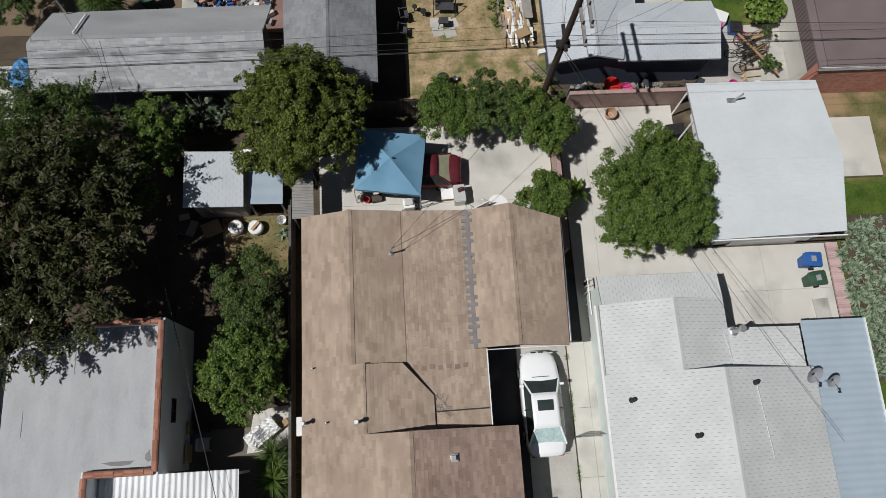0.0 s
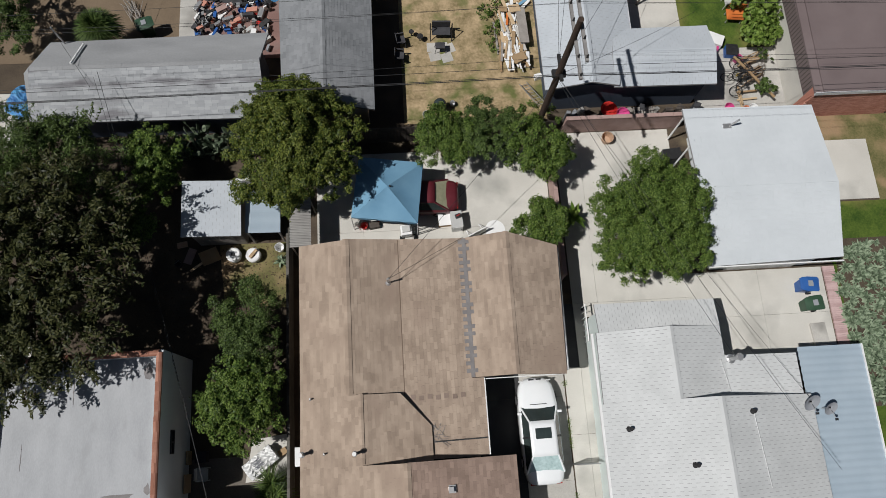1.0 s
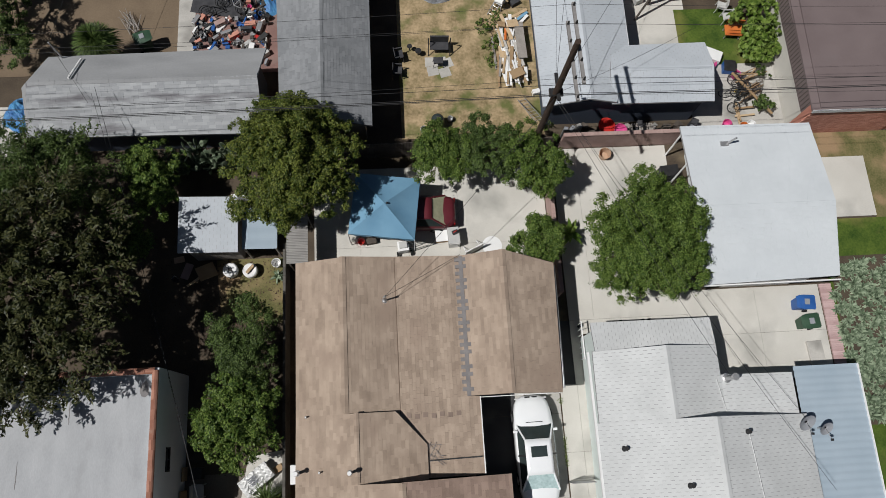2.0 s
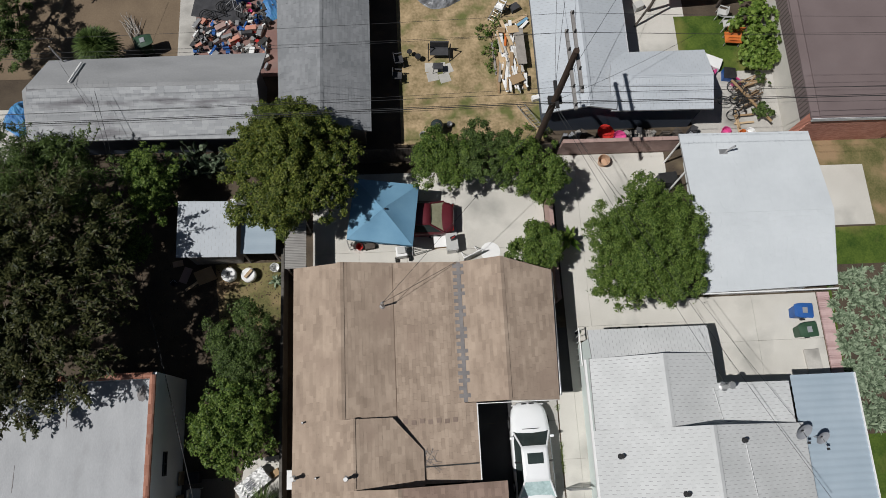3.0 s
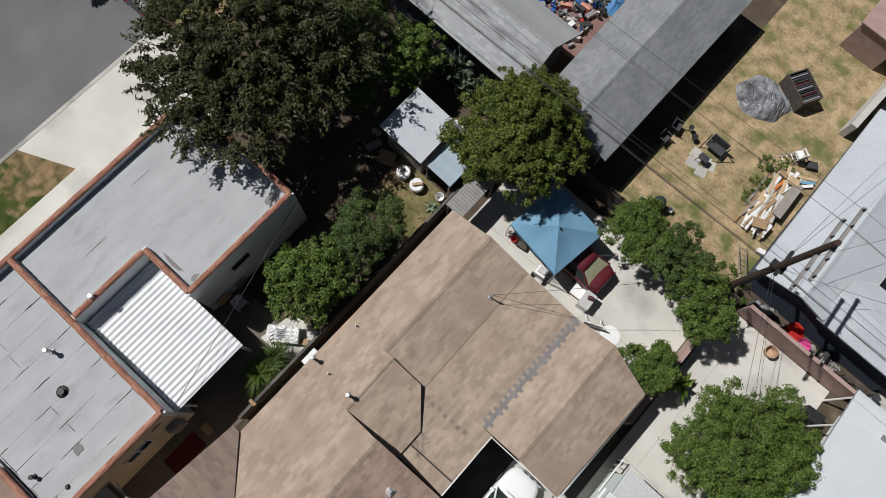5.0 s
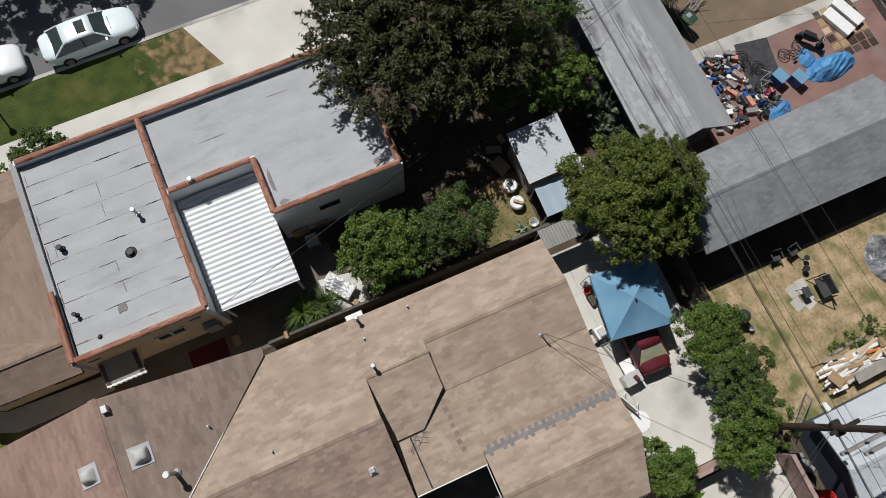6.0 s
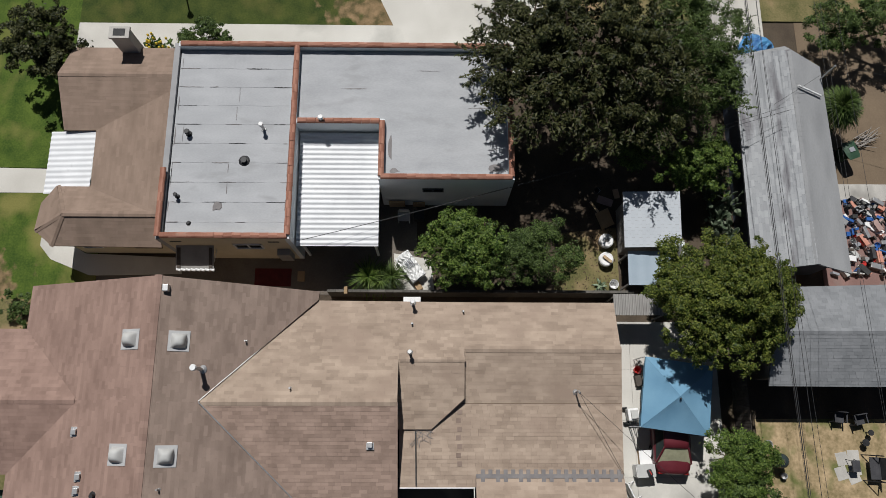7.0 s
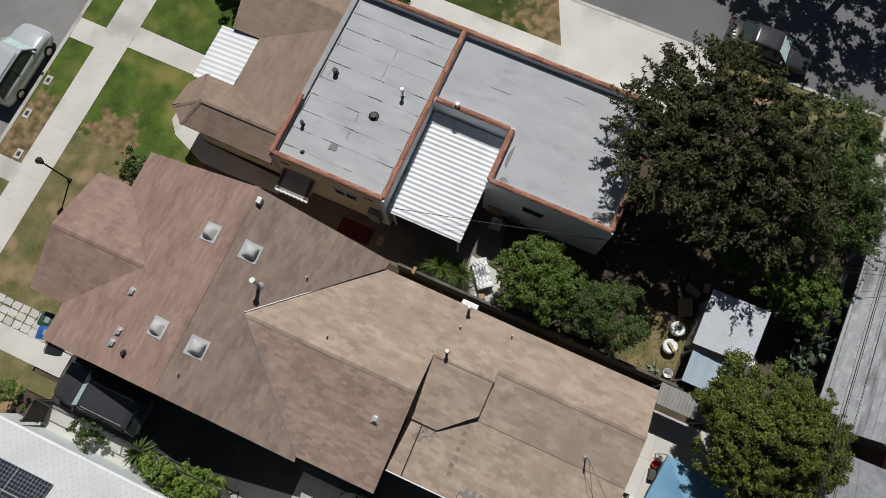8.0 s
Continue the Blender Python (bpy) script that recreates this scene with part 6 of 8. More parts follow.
# ---- vehicles ----
def car(name, label, at, rz, L=4.7, W=1.82, H=1.42, paint="carwhite", suv=False, shade=None, sunroof=False, rack=False, rear_shade=None):
    t = thing(name, label, "car", (at[0], at[1], at[2]), rz=rz)
    hl, hw = L / 2, W / 2
    belt = 0.66 * H
    if suv:
        ws0, ws1, rw1, rw0 = 0.46, 0.22, -0.84, -0.96
        prof = [(-1.0, .80, .5, .95), (-.97, .90, .34, 1.02), (-.85, .97, .28, 1.06), (-.5, 1, .26, 1.06), (.0, 1, .26, 1.05), (.45, .99, .26, 1.06), (.7, .97, .28, 1.0), (.9, .9, .32, .88), (.975, .8, .38, .74), (1, .66, .45, .66)]
    else:
        ws0, ws1, rw1, rw0 = 0.44, 0.16, -0.46, -0.78
        prof = [(-1.0, .55, .42, .78), (-.975, .74, .3, .92), (-.9, .88, .24, .97), (-.75, .97, .2, .98), (-.4, 1, .18, .97), (.1, 1, .18, .95), (.45, .99, .18, .95), (.7, .94, .2, .88), (.86, .85, .22, .8), (.95, .7, .28, .7), (1, .48, .36, .58)]
    k = belt / 0.96 if not suv else belt / 1.05
    bm = bmesh.new()
    rings = []
    for y, w, zb, zt in prof:
        w *= hw
        zt *= k
        pts = [(-w * 0.93, zb), (-w, zb + 0.12), (-w * 1.0, zt - 0.22), (-w * 0.95, zt - 0.07), (-w * 0.72, zt - 0.005), (0, zt + 0.025),
               (w * 0.72, zt - 0.005), (w * 0.95, zt - 0.07), (w * 1.0, zt - 0.22), (w, zb + 0.12), (w * 0.93, zb)]
        rings.append([bm.verts.new((x, y * hl, z)) for x, z in pts])
    for p, q in zip(rings, rings[1:]):
        for i in range(len(p) - 1):
            bm.faces.new((p[i], p[i + 1], q[i + 1], q[i]))
        bm.faces.new((p[-1], p[0], q[0], q[-1]))
    bm.faces.new(rings[0])
    bm.faces.new(rings[-1][::-1])
    bmesh.ops.recalc_face_normals(bm, faces=bm.faces)
    body = smooth(part("body", bm, paint, t))
    zb, zr = belt - 0.04, H
    bw, rw_ = hw * 0.93, hw * (0.68 if suv else 0.62)
    base = [(-bw, rw0 * hl), (bw, rw0 * hl), (bw * 0.97, ws0 * hl), (-bw * 0.97, ws0 * hl)]
    top = [(-rw_, rw1 * hl), (rw_, rw1 * hl), (rw_, ws1 * hl), (-rw_, ws1 * hl)]

    def pane(nm, i, j, material, label2=""):
        bm2 = bmesh.new()
        q = [Vector((*base[i], zb)), Vector((*base[j], zb)), Vector((*top[j], zr - 0.04)), Vector((*top[i], zr - 0.04))]
        c = sum(q, Vector()) / 4
        inner = Vector((0, (rw1 + ws1) / 2 * hl, zb - 0.3))
        vs = [bm2.verts.new(p) for p in q]
        ins = [bm2.verts.new(p + (inner - p).normalized() * 0.05) for p in q]
        bm2.faces.new(vs)
        bm2.faces.new(ins[::-1])
        for a in range(4):
            b = (a + 1) % 4
            bm2.faces.new((vs[a], ins[a], ins[b], vs[b]))
        bmesh.ops.recalc_face_normals(bm2, faces=bm2.faces)
        return part(nm, bm2, material, body, label2)
    pane("windscreen", 2, 3, shade or "carglass")
    pane("rear_window", 0, 1, rear_shade or "carglass")
    pane("side_window", 1, 2, "carglass")
    pane("side_window", 3, 0, "carglass")
    bm = bmesh.new()
    cols = []
    for fy in np.linspace(0, 1, 7):
        y = top[0][1] + (top[2][1] - top[0][1]) * fy
        arch = 0.03 * math.sin(math.pi * fy)
        cols.append([bm.verts.new((rw_ * 1.06 * fx, y + (0.04 if fy == 1 else -0.04 if fy == 0 else 0), zr - 0.045 + arch + 0.045 * (1 - abs(fx) ** 3))) for fx in (-1, -0.8, -0.4, 0, 0.4, 0.8, 1)])
    for p, q in zip(cols, cols[1:]):
        for i in range(6):
            bm.faces.new((p[i], p[i + 1], q[i + 1], q[i]))
    ext = bmesh.ops.extrude_face_region(bm, geom=list(bm.faces))
    bmesh.ops.translate(bm, vec=(0, 0, -0.05), verts=[v for v in ext["geom"] if isinstance(v, bmesh.types.BMVert)])
    bmesh.ops.recalc_face_normals(bm, faces=bm.faces)
    rf = smooth(part("roof", bm, paint, body))
    for s in (-1, 1):
        for b, c in ((base[1], top[1]), (base[2], top[2])):
            part("pillar", tubes(((s * b[0], b[1], zb), (s * c[0], c[1], zr - 0.04), 0.045), seg=6), paint, body)
        ym = 0.45 * top[1][1] + 0.55 * top[2][1]
        part("pillar", tubes(((s * bw * 1.0, ym, zb), (s * rw_, ym, zr - 0.04), 0.04), seg=6), "darkmetal", body)
        part("mirror", boxes((s * hw * 1.0 - 0.1, ws0 * hl - 0.32, belt - 0.02, s * hw * 1.0 + 0.1, ws0 * hl - 0.2, belt + 0.12), bevel=0.03), paint, t)
        part("headlight", boxes((s * hw * 0.66 - 0.17, hl * 0.935, 0.5, s * hw * 0.66 + 0.15, hl * 0.962, 0.645), bevel=0.03), "lampglass", t)
        part("tail_light", boxes((s * hw * 0.62 - 0.15, -hl * 0.995, 0.62, s * hw * 0.62 + 0.15, -hl * 0.965, 0.8), bevel=0.03), "redlens", t)
        for y in (-0.58, 0.6):
            wh = part("wheel", tubes(((s * (hw - 0.2), y * hl, 0.32), (s * (hw + 0.005), y * hl, 0.32), 0.32), seg=18), "tyre", t)
            part("rim", tubes(((s * (hw + 0.0), y * hl, 0.32), (s * (hw + 0.015), y * hl, 0.32), 0.2), seg=14), "rim", wh)
    if sunroof:
        part("sunroof", boxes((-0.36, top[2][1] - 0.75, zr - 0.02, 0.36, top[2][1] - 0.28, zr + 0.045), bevel=0.02), "carglass", rf)
    if rack:
        for s in (-1, 1):
            part("roof_rail", tubes(((s * rw_ * 0.9, top[0][1] + 0.2, zr + 0.06), (s * rw_ * 0.9, top[2][1] - 0.2, zr + 0.06), 0.018)), "dishgrey", rf)
    part("bonnet_seam", boxes((-hw * 0.42, ws0 * hl + 0.1, k * 0.93, hw * 0.42, ws0 * hl + 0.13, k * 0.98)), "darkmetal", t)
    if not suv and paint == "carwhite":
        for s in (-1, 1):
            part("grille", boxes((s * 0.17 - 0.12, hl * 0.955, k * 0.62, s * 0.17 + 0.12, hl * 0.985, k * 0.71), bevel=0.02), "darkmetal", t)
    return t


car("car", "white sedan with a dark sunroof parked beside the house", (6.18, -1.9, 0.05), 1.0, 4.75, 1.84, 1.42, "carwhite", sunroof=True, rear_shade="shade")
car("car", "faded maroon sedan parked half under the blue canopy", (0.95, 9.72, 0.05), 88, 4.5, 1.74, 1.38, "carred", rear_shade="shade_tan")
car("car", "dark grey minivan parked beside the house", (6.3, -16.4, 0.05), 180, 4.8, 1.95, 1.72, "cardark", suv=True, shade="shade", rack=True)
car("car", "pale blue white sedan parked at the kerb", (-23.95, -9.4, 0.01), 2, 4.95, 1.82, 1.42, "carice", sunroof=True)
car("car", "white hatchback parked at the kerb", (-24.0, -15.0, 0.01), 1, 4.3, 1.8, 1.5, "carwhite", suv=True, shade="shade")
car("car", "silver sport utility car parked in front", (-6.9, -29.85, 0.01), 90, 4.7, 1.9, 1.72, "carsilver", suv=True, shade="shade", rack=True)
car("car", "dark grey sedan parked at the kerb under the tree", (-24.1, 6.6, 0.01), 0, 4.7, 1.82, 1.42, "cardark", shade="shade")

# ---- back drive ----
canopy = thing("canopy", "faded blue pop-up canopy on white legs", "canopy")
cor = [Vector((-2.05, 8.37, 2.02)), Vector((1.08, 7.92, 2.02)), Vector((1.5, 10.98, 2.02)), Vector((-1.6, 11.42, 2.02))]
peak = Vector((-0.26, 9.55, 2.82))
for i in range(4):
    a, b = cor[i], cor[(i + 1) % 4]
    bm = bmesh.new()
    rows = []
    for f in np.linspace(0, 1, 7):
        row = []
        for g in np.linspace(0, 1, 7):
            p = peak.lerp(a.lerp(b, g), f)
            dip = -0.07 * math.sin(math.pi * f) * math.sin(math.pi * g) + 0.015 * math.sin(9 * g + 5 * f + i) * f
            row.append(bm.verts.new(p + Vector((0, 0, dip))))
        rows.append(row)
    for p, q in zip(rows, rows[1:]):
        for j in range(6):
            bm.faces.new((p[j], q[j], q[j + 1], p[j + 1]))
    bmesh.ops.remove_doubles(bm, verts=bm.verts, dist=0.001)
    pn = smooth(part("panel", bm, "bluefabric", canopy))
    bm = bmesh.new()
    row = []
    for g in np.linspace(0, 1, 9):
        p = a.lerp(b, g)
        w = Vector((0.02 * math.sin(20 * g), 0.02 * math.cos(17 * g), -0.2))
        row.append((bm.verts.new(p + Vector((0, 0, 0.015 * math.sin(9 * g + 5 + i)))), bm.verts.new(p + w)))
    for p, q in zip(row, row[1:]):
        bm.faces.new((p[0], p[1], q[1], q[0]))
    part("valance", bm, "bluefabric", pn)
    part("leg", tubes((a + Vector((0, 0, -0.02)), (a.x, a.y, 0.05), 0.022), seg=6), "white", canopy)
part("finial", ball(bmesh.new(), peak + Vector((0.12, 0, 0.0)), 0.05, 0.05, 0.05), "darkmetal", canopy)


def bucket(label, x, y, z, r, h, material, name="bucket", handle=True):
    t = thing(name, label, name.replace("_", " "), (x, y, z))
    bm = bmesh.new()
    k = 18
    rg = [[bm.verts.new((q * math.cos(2 * math.pi * i / k), q * math.sin(2 * math.pi * i / k), zz)) for i in range(k)] for q, zz in ((r * 0.8, 0), (r, h), (r * 1.06, h), (r * 1.06, h - 0.03), (r * 0.95, h - 0.02), (r * 0.75, 0.03))]
    for p, q in zip(rg, rg[1:]):
        for i in range(k):
            bm.faces.new((p[i], p[(i + 1) % k], q[(i + 1) % k], q[i]))
    bm.faces.new(rg[0][::-1])
    bm.faces.new(rg[-1])
    bmesh.ops.recalc_face_normals(bm, faces=bm.faces)
    part("pail", bm, material, t)
    if handle:
        part("handle", tubes(((-r, 0, h), (0, r * 0.9, h + 0.02), 0.008), ((0, r * 0.9, h + 0.02), (r, 0, h), 0.008), seg=5), "steel", t)
    return t


def carton(label, x, y, z, w, d, h, material="cardboard", rz=0, name="box", flaps=False, lid=None):
    t = thing(name, label, name.replace("_", " "), (x, y, z), rz=rz)
    part("body", boxes((-w / 2, -d / 2, 0, w / 2, d / 2, h), bevel=0.012), material, t)
    if flaps:
        part("flap", boxes((-w / 2, d / 2, h - 0.02, w / 2, d / 2 + d * 0.4, h)), material, t)
    if lid:
        part("lid", boxes((-w / 2 - 0.02, -d / 2 - 0.02, h, w / 2 + 0.02, d / 2 + 0.02, h + 0.05), bevel=0.012), lid, t)
    return t


def bin_cart(label, x, y, z, material, rz=0, lid=None):
    t = thing("wheeled_bin", label, "bin", (x, y, z), rz=rz)
    bm = bmesh.new()
    lo, hi = [(-0.24, -0.28), (0.24, -0.28), (0.24, 0.26), (-0.24, 0.26)], [(-0.32, -0.38), (0.32, -0.38), (0.32, 0.34), (-0.32, 0.34)]
    a = [bm.verts.new((*p, 0.06)) for p in lo]
    b = [bm.verts.new((*p, 1.0)) for p in hi]
    bm.faces.new(a[::-1]), bm.faces.new(b)
    for i in range(4):
        bm.faces.new((a[i], a[(i + 1) % 4], b[(i + 1) % 4], b[i]))
    bmesh.ops.bevel(bm, geom=list(bm.edges), offset=0.03, segments=2, affect="EDGES")
    part("body", bm, material, t)
    bm = bmesh.new()
    rows = [[bm.verts.new((fx * 0.36 * (0.72 if fy > 0.95 else 0.9 if fy > 0.8 else 1), -0.42 + 0.9 * fy, 1.02 + 0.09 * (1 - fx * fx) * math.sin(math.pi * min(1, fy * 0.9 + 0.08)))) for fx in (-1, -0.8, -0.4, 0, 0.4, 0.8, 1)] for fy in (0, 0.1, 0.3, 0.6, 0.85, 1.0)]
    for p, q in zip(rows, rows[1:]):
        for i in range(6):
            bm.faces.new((p[i], p[i + 1], q[i + 1], q[i]))
    ext = bmesh.ops.extrude_face_region(bm, geom=list(bm.faces))
    bmesh.ops.translate(bm, vec=(0, 0, -0.03), verts=[v for v in ext["geom"] if isinstance(v, bmesh.types.BMVert)])
    bmesh.ops.recalc_face_normals(bm, faces=bm.faces)
    ld = part("lid", bm, lid or material, t)
    part("label_plate", boxes((-0.14, -0.12, 1.1, 0.14, 0.12, 1.125)), "dishgrey", ld)
    part("handle", tubes(((-0.3, -0.46, 0.98), (0.3, -0.46, 0.98), 0.02)), material, t)
    for s in (-1, 1):
        part("wheel", tubes(((s * 0.25, -0.36, 0.13), (s * 0.32, -0.36, 0.13), 0.13), seg=12), "tyre", t)
    return t


bin_cart("blue plastic wheeled recycling bin on the concrete", 20.0, 4.15, 0.055, "bluebin", 85)
bin_cart("dark green plastic wheeled bin on the concrete", 20.05, 3.2, 0.055, "greenbin", 94)
carton("pale grey slab leaning beside the bins", 20.55, 1.75, 0.05, 0.75, 1.2, 0.12, "oldconcrete", 3, "slab")
bin_cart("blue plastic wheeled bin beside the front corner", 4.75, -20.35, 0.1, "bluebin", 10)
bin_cart("dark green wheeled bin beside the front corner", 4.2, -20.6, 0.1, "greenbin", 4)
bucket("red plastic bucket under the canopy edge", -1.55, 8.45, 0.05, 0.17, 0.34, "red")
carton("dark wooden crate beside the red bucket", -1.05, 8.5, 0.05, 0.5, 0.35, 0.3, "fencewood", 8, "crate")
pw = thing("generator", "white wheeled generator with black tyres", "generator", (0.55, 8.0, 0.05), rz=6)
part("housing", boxes((-0.3, -0.22, 0.18, 0.25, 0.3, 0.62), bevel=0.04), "white", pw)
part("tank", boxes((-0.22, -0.1, 0.62, 0.18, 0.24, 0.72), bevel=0.03), "dome", pw)
for x in (-0.34, 0.34):
    part("wheel", tubes(((x - 0.04, -0.25, 0.14), (x + 0.04, -0.25, 0.14), 0.14), seg=14), "tyre", pw)
part("handle", tubes(((0.25, -0.1, 0.4), (0.95, 0.0, 0.5), 0.018), ((0.25, 0.15, 0.4), (0.95, 0.12, 0.5), 0.018)), "darkmetal", pw)
carton("flattened cardboard box with white packets", 2.55, 8.55, 0.05, 0.75, 0.55, 0.3, "cardboard", 3, "box", lid="white")
wk = thing("cabinet", "white metal cabinet beside the maroon car", "cabinet", (3.05, 8.45, 0.05), rz=4)
part("body", boxes((-0.28, -0.45, 0, 0.28, 0.4, 0.75), bevel=0.02), "dome", wk)
part("door", boxes((-0.24, -0.47, 0.05, 0.24, -0.45, 0.7)), "white", wk)
part("knob", tubes(((0.18, -0.47, 0.4), (0.18, -0.5, 0.4), 0.02)), "darkmetal", wk)
dk = thing("tool", "black power tool resting on the cabinet", "tool", (3.1, 8.55, 0.8), rz=20)
part("body", boxes((-0.14, -0.1, 0.0, 0.14, 0.1, 0.16), bevel=0.03), "darkmetal", dk)
part("handle", tubes(((-0.1, 0, 0.14), (0.1, 0.0, 0.22), 0.02)), "red", dk)
fold = thing("folding_table", "white folding table lying on its side", "folding table", (4.05, 7.75, 0.05), rz=25)
part("top", boxes((-0.5, -0.03, 0.02, 0.5, 0.03, 0.72), bevel=0.01), "white", fold)
for x in (-0.4, 0.4):
    part("leg", tubes(((x, 0.03, 0.1), (x * 0.9, 0.45, 0.05), 0.018), ((x, 0.03, 0.6), (x * 0.9, 0.45, 0.05), 0.018)), "white", fold)
bm = bmesh.new()
tube(bm, (5.0, 8.0, 0.05), (5.0, 8.0, 0.062), 0.5, seg=28)
tagged(part("paint_spot", bm, "white"), "round pale paint spot on the concrete", "stain", kind="structure")
bucket("empty beige clay pot on the concrete", 11.25, 12.6, 0.05, 0.3, 0.42, "clay", "flower_pot", False)
carton("black covered barbecue behind the round tree", 14.3, 11.3, 0.05, 0.9, 0.55, 0.9, "charcoal", 5, "barbecue", lid="darkmetal")
carton("grey electric meter box on the wall", -2.1, 6.55, 1.2, 0.45, 0.25, 0.7, "corrgrey", 0, "meter_box")
carton("black vent box under the eaves", -1.0, 6.95, 0.05, 0.8, 0.4, 0.35, "darkmetal", 0, "crate")

# ---- west yard ----
for x, y in ((-7.93, 7.28), (-6.98, 7.22)):
    t = thing("stool", "round white plastic stool on the dry grass", "stool", (x, y, 0.0), "white plastic stools")
    bm = bmesh.new()
    k = 20
    rg = [[bm.verts.new((q * math.cos(2 * math.pi * i / k), q * math.sin(2 * math.pi * i / k), zz)) for i in range(k)] for q, zz in ((0.3, 0.0), (0.36, 0.2), (0.36, 0.42), (0.31, 0.47), (0.12, 0.45))]
    for p, q in zip(rg, rg[1:]):
        for i in range(k):
            bm.faces.new((p[i], p[(i + 1) % k], q[(i + 1) % k], q[i]))
    bm.faces.new(rg[-1])
    part("shell", bm, "white", t)
    part("grip", boxes((-0.09, -0.09, 0.45, 0.09, 0.09, 0.462)), "tar", t)
carton("brown rags and planks on a stool", -6.95, 7.25, 0.48, 0.5, 0.14, 0.1, "plank", 50, "plank")
bucket("white bucket with a crumpled bag", -5.72, 7.55, 0.0, 0.22, 0.4, "white")
for i, (x, y, w, d, rz, m) in enumerate(((-9.1, 7.3, 0.9, 0.7, 20, "cardboard"), (-10.1, 7.4, 0.8, 0.4, 70, "pinkwall"), (-9.7, 6.9, 0.9, 0.12, 35, "plank"), (-10.5, 8.0, 0.5, 0.3, 10, "clay"))):
    bm = boxes((-w / 2, -d / 2, 0, w / 2, d / 2, 0.04), bevel=0.006)
    ob = part("board", bm, m)
    ob.matrix_basis = pose(x, y, 0.25 if i < 1 else 0.05, 30 if i < 1 else 0, 0, rz)
    tagged(ob, "old board lying beside the shed", "board", "boards beside the shed")
for i in range(6):
    part("board", boxes((-9.6 + i * 0.38, 7.93, 0.02, -9.24 + i * 0.38, 7.948, 2.2)), "greywood", shed)
bucket("dark bucket beside the shed", -10.6, 7.0, 0.0, 0.16, 0.3, "charcoal")
carton("stack of white slats behind the shed", -7.2, 10.55, 0.0, 0.7, 0.15, 2.0, "white", 4, "slat_bundle")
sheet("ground_dry_grass", [(-8.4, 5.0), (-5.3, 4.6), (-5.3, 7.9), (-8.7, 7.9)], 0.012, "patchlawn", "small patch of dry grass beside the shed", "ground")
sheet("patio_slab_pale", [(-7.3, -3.35), (-5.35, -3.2), (-5.35, -1.3), (-7.0, -1.5)], 0.06, "concrete", "pale concrete slab beside the boundary wall", "patio")
wt = thing("laundry_heap", "white plastic lounger heaped with white cloth", "lounger", (-6.55, -2.5, 0.06), rz=-52)
bm = bmesh.new()
rows = [[bm.verts.new((-0.4 + 0.8 * i / 9, -0.75 + 1.5 * j / 14, 0.42 + 0.1 * math.sin(3 * i + j) * math.sin(j * 1.3) + 0.14 * math.sin(math.pi * i / 9))) for i in range(10)] for j in range(15)]
for p, q in zip(rows, rows[1:]):
    for i in range(9):
        bm.faces.new((p[i], p[i + 1], q[i + 1], q[i]))
ext = bmesh.ops.extrude_face_region(bm, geom=list(bm.faces))
for v in ext["geom"]:
    if isinstance(v, bmesh.types.BMVert):
        v.co.z = 0.25
bmesh.ops.recalc_face_normals(bm, faces=bm.faces)
part("cloth", bm, "white", wt)
for x in (-0.34, 0.34):
    for y in (-0.65, 0.65):
        part("leg", boxes((x - 0.03, y - 0.03, 0, x + 0.03, y + 0.03, 0.27)), "white", wt)
for i in range(5):
    part("slat", boxes((-0.2 + 0.08 * i, -0.3, 0.6, -0.16 + 0.08 * i, 0.1, 0.64)), "dishgrey", wt)
carton("small cardboard box beside the wall", -5.6, -2.1, 0.06, 0.4, 0.3, 0.2, "cardboard", 30, "box")
carton("small cardboard box on the boundary wall", -5.15, -5.5, 1.395, 0.35, 0.16, 0.18, "cardboard", 0, "box")


def plastic_chair(label, x, y, z, rz, material="white", name="plastic_chair"):
    t = thing(name, label, "chair", (x, y, z), rz=rz)
    part("seat", boxes((-0.24, -0.24, 0.4, 0.24, 0.24, 0.44), bevel=0.015), material, t)
    part("backrest", boxes((-0.25, -0.27, 0.44, 0.25, -0.23, 0.85), bevel=0.015), material, t)
    for s in (-1, 1):
        part("armrest", boxes((s * 0.27 - 0.03, -0.25, 0.62, s * 0.27 + 0.03, 0.22, 0.66), bevel=0.01), material, t)
        for q in (-0.22, 0.2):
            part("leg", tubes(((s * 0.27, q, 0.66 if q > 0 else 0.45), (s * 0.27, q * 1.1, 0.0), 0.025)), material, t)
    return t


plastic_chair("pale green plastic garden chair in the shade", -9.1, -2.85, 0.045, -90, "dome")
for x, y, w, h in ((-9.75, -3.2, 0.8, 0.9), (-9.75, -2.1, 0.6, 0.7)):
    carton("wooden board leaning on the house wall", x, y, 0.05, 0.06, w, h, "plank", 0, "board")
carton("metal frame table in the shade", -9.2, -2.1, 0.05, 0.5, 0.5, 0.5, "darkmetal", 0, "side_table")
sheet("doormat_rug", rect(-6.5, -10.2, -5.6, -8.4), 0.045, "rug", "dark red mat in the passage", "rug")
carton("cardboard parcel on the passage floor", -6.1, -7.9, 0.03, 0.5, 0.35, 0.12, "cardboard", 0, "box")
carton("grey electric cabinet on the stucco wall", -6.85, -8.4, 0.9, 0.3, 0.6, 1.2, "corrgrey", 0, "meter_box")
canna = thing("canna", "yellow flowering canna lilies beside the chimney", "plant", (-18.2, -15.7, 0))
rc = random.Random(4)
